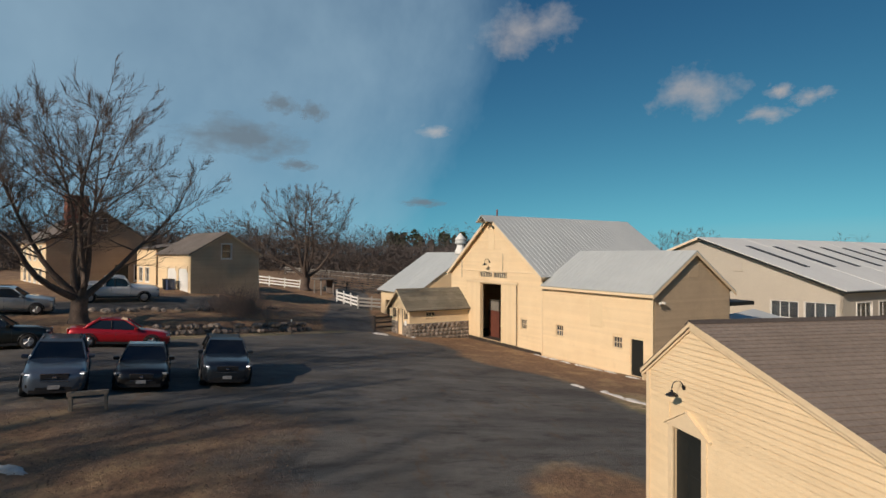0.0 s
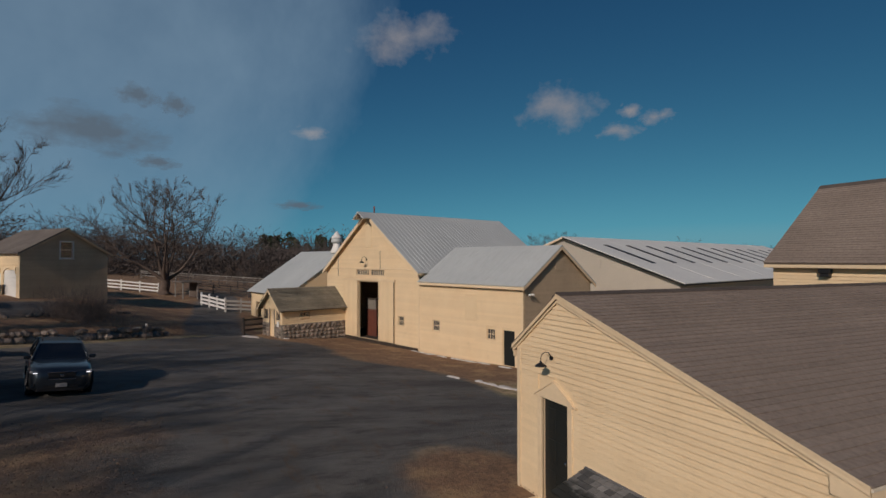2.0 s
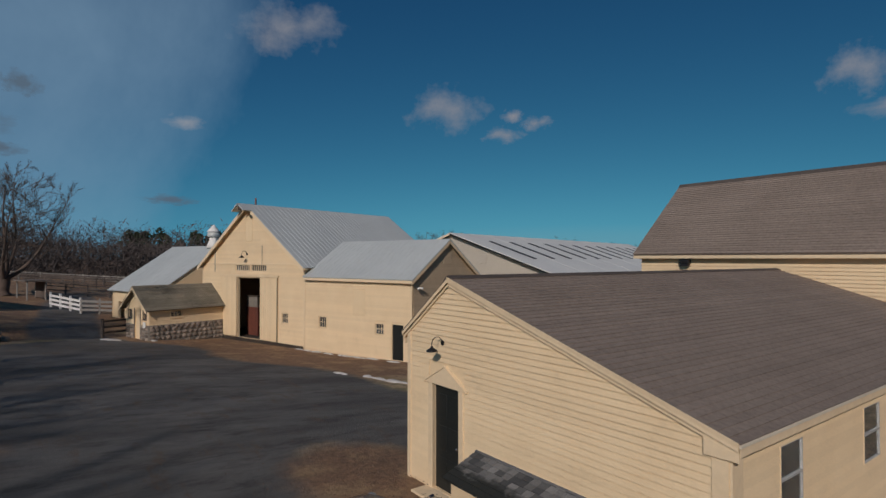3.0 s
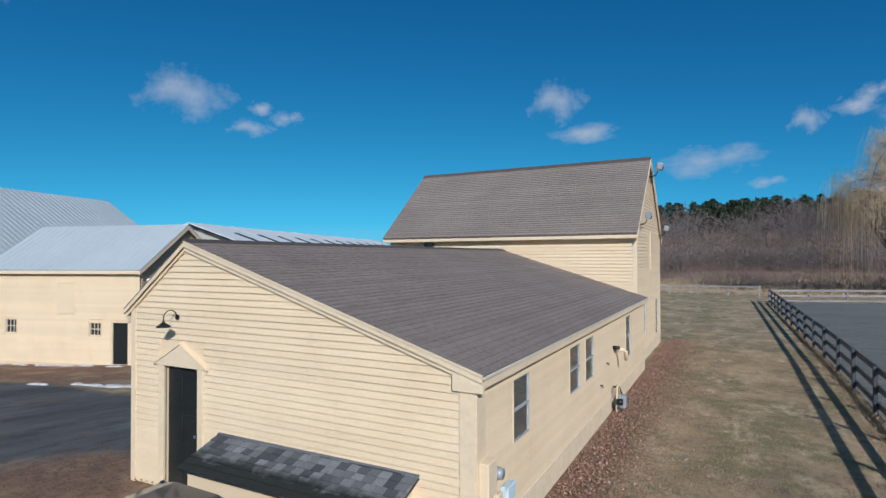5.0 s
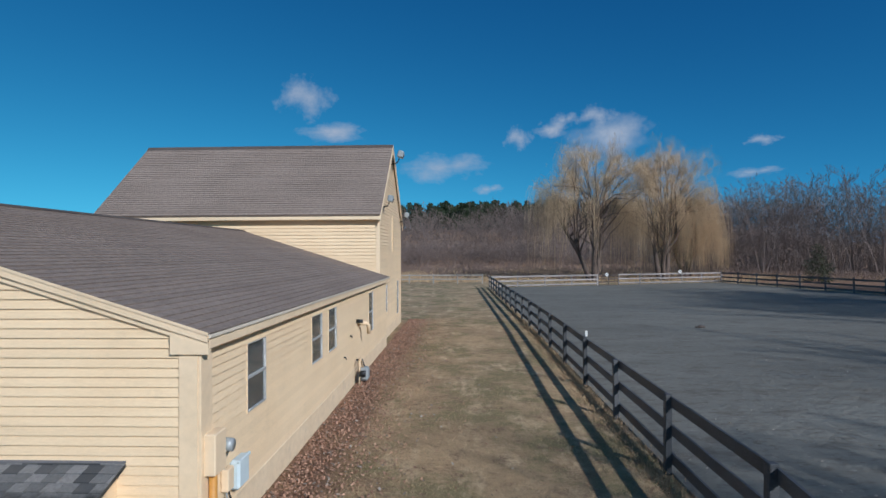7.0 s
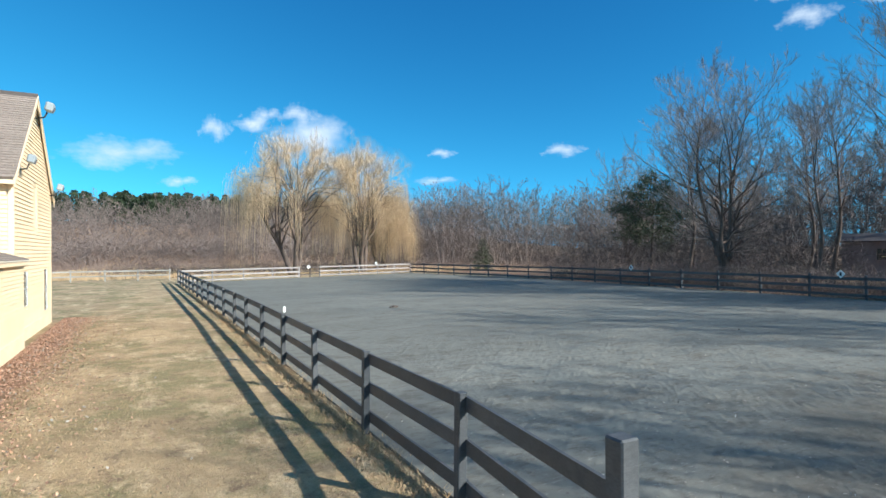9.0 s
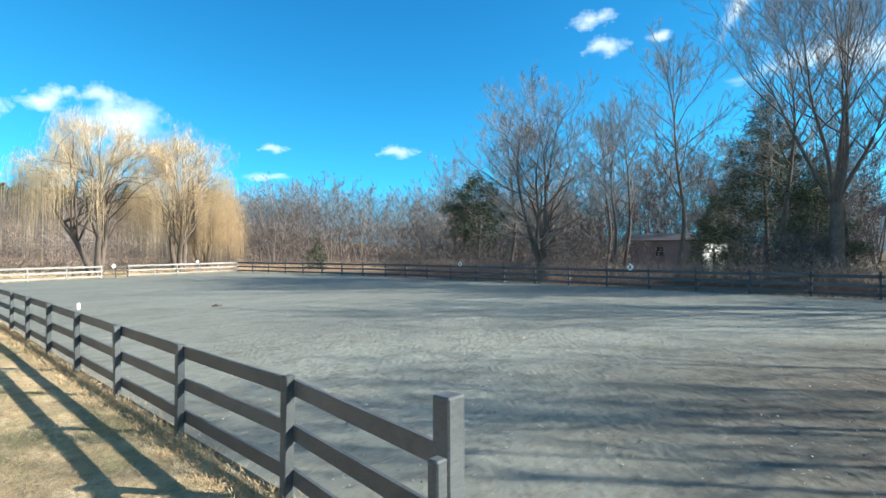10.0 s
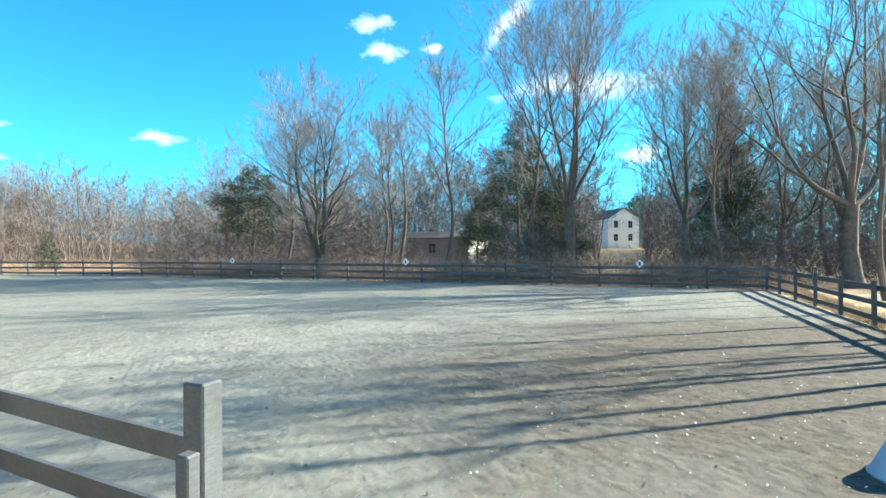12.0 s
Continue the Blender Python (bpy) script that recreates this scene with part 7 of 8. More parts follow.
def make_meters():
    p = thing("meter_cabinet", EAST @ Matrix.Translation((0.06, 0.026, 0.96)), "cream meter cabinet with an ochre conduit", "meter")
    box("cabinet", -0.12, 0.16, 0, 0.13, 0, 0.45, TRIM, p, None, 0.012)
    tube("conduit", [(-0.02, 0.06, 0.0), (-0.02, 0.06, -1.0)], 0.045, PIPE_Y, p, 10, "ochre painted conduit")
    tube("meter_dial", [(0.25, 0.0, 0.22), (0.25, 0.13, 0.22), (0.25, 0.17, 0.22)], [0.085, 0.078, 0.07], METER, p, 20, "round glass meter dial")
    q = thing("service_box", EAST @ Matrix.Translation((0.72, 0.026, 0.45)), "pale blue-grey steel service box", "meter")
    box("case", -0.15, 0.17, 0, 0.13, 0.09, 0.44, SERVICE, q, None, 0.03)
    box("lid_lip", -0.16, 0.18, 0.10, 0.142, 0.41, 0.45, SERVICE, q, None, 0.01)
    for i, x in enumerate((-0.34, -0.28)):
        tube("cable", [(x, 0.03, 0.42), (x + 0.03, 0.05, 0.1), (x + 0.1, 0.09, -0.1), (x + 0.25, 0.06, -0.2), (x + 0.12, 0.04, -0.42)], 0.012, IRON if i else METER, q, 6)
    box("junction", -0.36, -0.2, 0, 0.09, 0.16, 0.42, TRIM, q, None, 0.01)
    v = thing("exhaust_elbow", EAST @ Matrix.Translation((8.7, 0.026, 1.42)), "cream plastic exhaust elbow on the wall", "vent")
    tube("pipe", [(0, 0, 0.08), (0, 0.22, 0.08), (0.05, 0.26, 0.02), (0.1, 0.26, -0.2)], 0.055, TRIM, v, 10)
    tube("intake", [(-0.25, 0, 0.16), (-0.25, 0.16, 0.16)], 0.05, IRON, v, 10)
    g = thing("gas_meter", EAST @ Matrix.Translation((8.3, 0.03, 0)), "grey gas meter with riser pipes", "meter")
    box("body", -0.16, 0.16, 0.12, 0.34, 0.08, 0.42, METER, g, None, 0.05)
    tube("riser", [(-0.28, 0.15, -0.1), (-0.28, 0.15, 0.62), (-0.16, 0.15, 0.68), (-0.08, 0.2, 0.42)], 0.028, TRIM, g, 8)
    tube("outlet", [(0.1, 0.2, 0.42), (0.1, 0.15, 0.58), (0.1, 0.0, 0.58)], 0.024, IRON, g, 8)
    tube("regulator", [(-0.28, 0.15, 0.3), (-0.28, 0.3, 0.3)], 0.08, IRON, g, 10)
    for a, z in ((6.9, 0.92), (7.6, 1.32)):
        k = thing("wall_tap", EAST @ Matrix.Translation((a, 0.026, z)), "small dark pipe stub on the wall", "pipe")
        tube("stub", [(0, 0, 0), (0, 0.05, 0)], 0.018, IRON, k, 8)
        tube("spout", [(0, 0.045, 0), (0, 0.055, -0.05)], 0.013, IRON, k, 8)


make_meters()


# ---- loose ground cover ----
def scatter_leaves(name, n, seed, area, size, material, label, lift=0.02):
    rng = np.random.default_rng(seed)
    p = area(rng, n)
    z = height(p[:, 0], p[:, 1]) + lift + rng.uniform(0, 0.03, len(p))
    c = np.concatenate([p, z[:, None]], 1)
    q1 = rng.normal(0, 1, (len(p), 3)) * [1, 1, 0.45]
    q1 /= np.linalg.norm(q1, axis=1)[:, None]
    q2 = np.cross(q1, rng.normal(0, 0.35, (len(p), 3)) + [0, 0, 1])
    q2 /= np.linalg.norm(q2, axis=1)[:, None]
    s = rng.uniform(size[0], size[1], (len(p), 1))
    v = np.stack([c - q1 * s, c + q2 * s * 0.55, c + q1 * s, c - q2 * s * 0.55], 1).reshape(-1, 3)
    tagged(fast_mesh(name, v, np.arange(len(v)).reshape(-1, 4), material), label, "leaves", kind="stuff")


def island_mat(name, a, b, rough=0.85):
    """Each loose piece takes its own tone between two colours."""
    m, n, l, p = shader(name)
    g = n.new("ShaderNodeNewGeometry")
    l.new(mix_node(n, l, g.outputs["Random Per Island"], a, b), p.inputs["Base Color"])
    p.inputs["Roughness"].default_value, p.inputs["Specular IOR Level"].default_value = rough, 0.25
    return m


LEAF = island_mat("fallen_leaves", (0.54, 0.33, 0.22), (0.19, 0.105, 0.07))
DULL = island_mat("dull_leaves", (0.17, 0.11, 0.075), (0.09, 0.058, 0.042))
PALE = island_mat("bleached_leaves", (0.42, 0.38, 0.32), (0.13, 0.10, 0.075))
CHIP = island_mat("sand_clods", (0.33, 0.30, 0.26), (0.085, 0.075, 0.065))
STRAW = island_mat("dry_grass_blades", (0.52, 0.375, 0.215), (0.34, 0.235, 0.135))
GREENISH = island_mat("half_green_grass", (0.24, 0.205, 0.10), (0.36, 0.29, 0.16))

scatter_leaves("leaf_litter", 22000, 41, lambda r, n: np.stack([0.06 + np.minimum(r.gamma(1.4, 0.42, n), 3.2), r.uniform(-1.5, 22, n)], 1), (0.012, 0.034), LEAF, "red-brown fallen leaves along the shed wall")
scatter_leaves("pale_leaf_litter", 1500, 42, lambda r, n: np.stack([0.06 + np.minimum(r.gamma(1.6, 0.5, n), 3.5), r.uniform(-1.5, 21, n)], 1), (0.016, 0.04), PALE, "bleached leaves among the litter")
scatter_leaves("arena_leaves", 5200, 43, lambda r, n: np.stack([r.uniform(6.3, 34.8, n), -10.6 + np.minimum(r.gamma(1.7, 6.5, n), 44)], 1), (0.010, 0.032), PALE, "pale leaves scattered over the arena sand")
scatter_leaves("fence_leaves", 3500, 44, lambda r, n: np.stack([35.3 + r.gamma(1.5, 0.7, n), r.uniform(-11, 40, n)], 1), (0.05, 0.1), LEAF, "brown leaves drifted under the fence")
scatter_leaves("corner_leaves", 1600, 45, lambda r, n: np.stack([-7.4 + r.normal(0, 2.0, n), -0.9 + r.normal(0, 1.1, n)], 1)[:], (0.01, 0.026), DULL, "brown leaves gathered at the shed corner")
scatter_leaves("bank_leaves", 12000, 46, lambda r, n: np.stack([r.uniform(-15, -1, n), -7 - r.gamma(2, 2.4, n)], 1), (0.014, 0.035), DULL, "brown leaves and twigs on the bank by the lot")

SNOWBIT = island_mat("snow_crumbs", (0.70, 0.72, 0.74), (0.40, 0.41, 0.42), 0.7)
scatter_leaves("snow_crumbs", 330, 47, lambda r, n: np.stack([11.5 + r.normal(0, 3.6, n), -6.4 + r.normal(0, 2.6, n)], 1)[:], (0.006, 0.024), SNOWBIT, "white crumbs of old snow on the arena sand", 0.03)


def clods(name, n, seed, x0, x1, y0, y1, label):
    rng = np.random.default_rng(seed)
    c = np.stack([rng.uniform(x0, x1, n), y0 + np.minimum(rng.gamma(1.5, (y1 - y0) * 0.28, n), y1 - y0), np.full(n, 0.012)], 1)
    oct_ = np.array([(1, 0, 0), (0, 1, 0), (-1, 0, 0), (0, -1, 0), (0, 0, 0.4)])
    s = rng.gamma(2, 0.006, n)[:, None, None] + 0.004
    v = (c[:, None, :] + oct_[None] * s * rng.uniform(0.7, 1.3, (n, 5, 3))).reshape(-1, 3)
    f = (np.array([(0, 1, 4), (1, 2, 4), (2, 3, 4), (3, 0, 4)])[None] + (np.arange(n) * 5)[:, None, None]).reshape(-1, 3)
    tagged(fast_mesh(name, v, f, CHIP), label, "clods", kind="stuff")


clods("sand_clods", 16000, 51, 6.2, 34.5, -10.4, 34, "small clods and hoof-thrown lumps of sand")


def grass(name, n, seed, area, tall, material, label, lean=0.5, wide=0.006):
    rng = np.random.default_rng(seed)
    p = area(rng, n)
    z = height(p[:, 0], p[:, 1]) - 0.01
    b = np.concatenate([p, z[:, None]], 1)
    a = rng.uniform(0, 2 * np.pi, n)
    side_ = np.stack([np.cos(a), np.sin(a), np.zeros(n)], 1) * wide
    h = rng.uniform(tall[0], tall[1], (n, 1))
    tip = b + np.concatenate([rng.normal(0, lean, (n, 2)), np.ones((n, 1))], 1) * h
    v = np.stack([b - side_, b + side_, tip], 1).reshape(-1, 3)
    tagged(fast_mesh(name, v, np.arange(len(v)).reshape(-1, 3), material), label, "grass", kind="stuff")


def lane_area(r, n):
    y = -6 + np.minimum(r.gamma(1.4, 9.0, n), 52)
    return np.stack([r.uniform(0.9, 5.8, n), y], 1)


grass("lane_grass", 90000, 61, lane_area, (0.015, 0.05), STRAW, "short dry grass of the lane", 0.9, 0.0045)
grass("lane_grass_green", 40000, 62, lane_area, (0.015, 0.045), GREENISH, "patches of half-green winter grass", 0.9, 0.0045)
grass("fence_grass", 12000, 63, lambda r, n: np.stack([5.75 + r.normal(0, 0.13, n), r.uniform(-3, 47, n)], 1), (0.03, 0.11), STRAW, "long dead grass tufted under the fence", 0.75, 0.007)
grass("south_fence_grass", 9000, 64, lambda r, n: np.stack([r.uniform(14, 36, n), -10.9 + r.normal(0, 0.3, n)], 1), (0.08, 0.25), STRAW, "long dead grass at the arena's near fence", 0.6, 0.01)
grass("field_grass", 30000, 65, lambda r, n: np.stack([r.uniform(-12, 60, n), 58 + r.gamma(1.3, 16, n)], 1), (0.2, 0.6), STRAW, "tall dry grass in the far field", 0.5, 0.03)


# ---- round arena signs, clod, tag ----
def letter_sign(x, y, z, turn):
    s = thing("arena_marker", pose(x, y, z, 0, 0, turn), "white diamond-shaped arena marker on the fence", "sign", "arena markers")
    part("plate", add_box(bmesh.new(), -0.16, 0.16, 0, 0.03, -0.16, 0.16, pose(0, 0, 0, 0, 45, 0), 0.01), WHITE, s)
    box("bar", -0.05, 0.05, 0.03, 0.034, -0.1, 0.1, IRON, s, None, 0.001)


for x, y, turn in ((35.22, 24.6, 90), (35.2, 10.38, 90), (35.2, -3.82, 90)):
    letter_sign(x, y, 1.3, turn)
letter_sign(17.7, 51.3, 1.1, 197)
letter_sign(26.2, 54.0, 1.3, 197)
c = thing("manure_clod", pose(13.3, 18.8, 0.01), "small dark clod lying on the sand", "clod")
for dx, dy, r in ((0, 0, 0.1), (0.16, 0.05, 0.07), (-0.14, 0.03, 0.06)):
    bm = bmesh.new()
    bmesh.ops.create_icosphere(bm, subdivisions=2, radius=r, matrix=Matrix.Translation((dx, dy, r * 0.5)) @ Matrix.Diagonal((1.3, 1, 0.7, 1)))
    part("lump", bm, OLDWOOD, c, smooth=True)
tub = thing("feed_tub", pose(9.83, -7.19, 0.02), "pale blue plastic tub upturned on the arena sand", "tub")
TUB = mat("pale_blue_plastic", (0.30, 0.38, 0.46), (0.26, 0.34, 0.42), 0.5, grain=0.05, bump=0.02)
tube("shell", [(0, 0, 0.0), (0, 0, 0.03), (0, 0, 0.30), (0, 0, 0.33)], [0.34, 0.335, 0.21, 0.18], TUB, tub, 20)
tube("rim", [(0, 0, 0.0), (0, 0, 0.035)], 0.355, TUB, tub, 20)
t = thing("post_tag", pose(5.9, 8.05, 1.24), "small white plastic tag on a fence post", "tag")
box("tag", -0.03, 0.03, -0.02, 0.02, 0, 0.14, WHITE, t, None, 0.008)
gate = thing("field_gate", pose(17.9, 51.6, 0, 0, 0, 17), "dark weathered gate between the board fences", "gate")
for z in (0.3, 0.6, 0.95):
    box("bar", -1.2, 1.25, -0.03, 0.03, z, z + 0.1, OLDWOOD, gate, None, 0.01)
for x in (-1.2, 0.0, 1.15):
    box("upright", x, x + 0.1, -0.04, 0.04, 0, 1.1, OLDWOOD, gate, None, 0.01)


# ---- stone wall, paddock fences, yard clutter ----
def make_stone_wall():
    w = thing("stone_wall", pose(0, 0, 0), "low dry-laid fieldstone wall along the terrace", "wall")
    rng = random.Random(17)
    shapes = []
    for k in range(6):
        bm = bmesh.new()
        bmesh.ops.create_icosphere(bm, subdivisions=2, radius=1)
        for v in bm.verts:
            v.co *= rng.uniform(0.78, 1.1)
            v.co.z *= 0.72
        me = bpy.data.meshes.new("boulder")
        bm.to_mesh(me)
        bm.free()
        me.materials.append(STONE)
        shapes.append(me)
    for i in range(230):
        a = rng.uniform(-8.5, 10.5)
        row = rng.choice((0, 0, 1))
        s = rng.uniform(0.22, 0.46) * (0.8 if row else 1)
        x = -34.2 - 0.63 * a + 0.78 * rng.uniform(-0.35, 0.35) + 0.30
        y = -16.7 + 0.78 * a + 0.63 * rng.uniform(-0.35, 0.35) + 0.25
        ob = new("boulder", shapes[i % 6])
        ob.parent = w
        low = min(gh(x + 0.3, y + 0.25), gh(x, y))
        ob.matrix_basis = pose(x, y, low + 0.12 + row * 0.38, rng.uniform(-20, 20), rng.uniform(-20, 20), rng.uniform(0, 360)) @ Matrix.Scale(s, 4)
    for i in range(46):                                            # a second, lower line nearer the garage
        a = rng.uniform(-6, 9)
        x, y = -40.4 - 0.63 * a + rng.uniform(-0.5, 0.5), -18.2 + 0.78 * a + rng.uniform(-0.4, 0.4)
        ob = new("boulder", shapes[i % 6])
        ob.parent = w
        ob.matrix_basis = pose(x, y, gh(x, y) + 0.05, 0, 0, rng.uniform(0, 360)) @ Matrix.Scale(rng.uniform(0.16, 0.32), 4)


make_stone_wall()
WR = (0.25, 0.62, 1.0)
f = thing("paddock_fence", pose(0, 0, 0), "white three-board paddock fence", "fence")
fence_run(f, [(-72.0, -16.0), (-69.0, -10.0)], 2.3, WR, 0.17, 0.13, 1.3, WHITE, -1)
f = thing("paddock_fence", pose(0, 0, 0), "white board fence and gate near the barns", "fence")
fence_run(f, [(-59.6, -5.5), (-55.2, -3.4)], 1.6, WR, 0.2, 0.15, 1.4, WHITE, -1)
fence_run(f, [(-55.2, -3.4), (-54.8, 0.8)], 1.6, WR, 0.2, 0.15, 1.4, GREYWOOD, -1)
fence_run(f, [(-60.0, 2.0), (-59.5, 5.0)], 1.6, WR, 0.2, 0.15, 1.4, WHITE, -1)
f = thing("paddock_fence", pose(0, 0, 0), "brown weathered rail fences of the back paddocks", "fence")
fence_run(f, [(-72.0, -6.0), (-66.0, 6.0)], 2.4, (0.4, 0.85, 1.15), 0.13, 0.12, 1.35, OLDWOOD, -1)
fence_run(f, [(-84.0, -10.0), (-80.0, 2.0)], 2.4, (0.4, 0.85, 1.15), 0.13, 0.12, 1.3, OLDWOOD, -1)
fence_run(f, [(-88.0, -6.0), (-82.0, 10.0)], 2.6, (0.4, 0.85, 1.15), 0.13, 0.12, 1.35, OLDWOOD, -1)
fence_run(f, [(-100.0, -14.0), (-93.0, 12.0)], 2.6, (0.4, 0.85, 1.15), 0.13, 0.12, 1.35, GREYWOOD, -1)
f = thing("yard_rail", pose(0, 0, 0), "short dark rail fence beside the stone hut", "fence")
fence_run(f, [(-42.0, -2.8), (-44.6, 0.6)], 2.2, (0.3, 0.7, 1.1), 0.14, 0.14, 1.35, OLDWOOD, -1)
f = thing("lane_fence", pose(0, 0, 0), "low weathered rail fence across the lane's end", "fence")
fence_run(f, [(-14.0, 56.0), (5.0, 55.0)], 2.6, (0.45, 0.9), 0.12, 0.12, 1.1, GREYWOOD, -1)

DULLWOOD = mat("dull_barrier_wood", (0.20, 0.175, 0.145), (0.13, 0.115, 0.095), 0.85, grain=0.3, vary=0.15, stretch=(1, 1, 5))
h = thing("hitching_frame", at_ground(-14.86, -13.92, 12, 1, 0), "low weathered wooden barrier frame", "barrier")
box("top_board", -0.06, 0.06, -0.55, 0.55, 0.46, 0.6, DULLWOOD, h, None, 0.012)
box("low_board", -0.05, 0.05, -0.5, 0.5, 0.12, 0.22, DULLWOOD, h, None, 0.012)
for y in (-0.5, 0.42):
    box("leg", -0.06, 0.06, y, y + 0.1, -0.1, 0.47, DULLWOOD, h, None, 0.01)
for i, (x, y) in enumerate(((-50.0, -20.6), (-50.5, -21.0))):
    b = thing("wheelie_bin", at_ground(x, y, 35, 1, 0), "dark blue wheeled bin by the garage", "bin")
    prism("tub", [(-0.22, 0.05), (0.22, 0.05), (0.28, 0.95), (-0.28, 0.95)], -0.3, 0.3, car_paint("bin_blue", (0.02, 0.05, 0.12), 0.0) if i == 0 else PLASTIC, b)
    box("lid", -0.3, 0.3, -0.34, 0.34, 0.95, 1.02, PLASTIC, b, None, 0.02)
p = thing("marker_post", at_ground(-37.5, -9.24, 0, 1, 0), "slim post with a white reflector", "post")
tube("stake", [(0, 0, -0.2), (0, 0, 0.95)], 0.035, OLDWOOD, p, 6)
box("reflector", -0.04, 0.05, -0.05, 0.05, 0.92, 1.06, WHITE, p, None, 0.01)
s = thing("loading_shelter", at_ground(-66.0, -7.0, 20, 1, 0), "small dark open shelter by the tree", "shelter")
for x in (-1.2, 1.2):
    for y in (-0.8, 0.8):
        box("post", x - 0.06, x + 0.06, y - 0.06, y + 0.06, -0.2, 1.8, GREYWOOD, s, None, 0.01)
box("roof", -1.5, 1.5, -1.1, 1.1, 1.8, 1.95, ROOF_HOUSE, s, None, 0.02)
box("back_panel", -1.3, 1.3, 0.75, 0.8, 0.1, 1.7, OLDWOOD, s, None, 0.01)


def snow_patch(x, y, rx, ry, turn, seed, label):
    rng = random.Random(seed)
    bm = bmesh.new()
    c = bm.verts.new((0, 0, 0.07))
    rings = []
    for k, (f, z) in enumerate(((0.45, 0.065), (0.8, 0.04), (1.0, -0.03))):
        rings.append([bm.verts.new((rx * f * (1 + 0.25 * math.sin(i * 1.7 + seed) * f + rng.uniform(-0.14, 0.14)) * math.cos(i * math.pi / 12),
                                    ry * f * (1 + rng.uniform(-0.25, 0.25)) * math.sin(i * math.pi / 12), z)) for i in range(24)])
    for i in range(24):
        bm.faces.new((c, rings[0][i], rings[0][(i + 1) % 24]))
        for a, b in zip(rings, rings[1:]):
            bm.faces.new((a[i], b[i], b[(i + 1) % 24], a[(i + 1) % 24]))
    m = pose(x, y, 0, 0, 0, turn)
    for v in bm.verts:
        w = m @ v.co
        v.co = Vector((w.x, w.y, w.z + gh(w.x, w.y)))
    tagged(part("snow_patch", bm, SNOW, None, smooth=True), label, "snow")


snow_rng = random.Random(8)
SNOWS = [(-10.6, -13.9, 0.45, 0.2, 60), (-40.6, -2.4, 0.9, 0.5, 30), (-39.6, 0.0, 0.5, 0.25, 10)]
for k in range(15):                                                # broken rim along the foot of the barn wing
    d = snow_rng.uniform(0, 10.5)
    SNOWS.append((-32.6 + d * 0.956, 7.25 + d * 0.292 + snow_rng.uniform(-0.12, 0.1), snow_rng.uniform(0.15, 0.6), snow_rng.uniform(0.05, 0.13), 17 + snow_rng.uniform(-8, 8)))
for k in range(11):                                                # scraps of the ploughed ridge beside the lot
    d = snow_rng.uniform(-1.5, 2.6)
    SNOWS.append((-19.9 + d * 0.94, 5.95 + d * 0.35 + snow_rng.uniform(-0.22, 0.22), snow_rng.uniform(0.2, 0.6), snow_rng.uniform(0.06, 0.16), 20 + snow_rng.uniform(-15, 15)))
for i, (x, y, rx, ry, turn) in enumerate(SNOWS):
    snow_patch(x, y, rx, ry, turn, i, "thin rim of old snow on the ground")


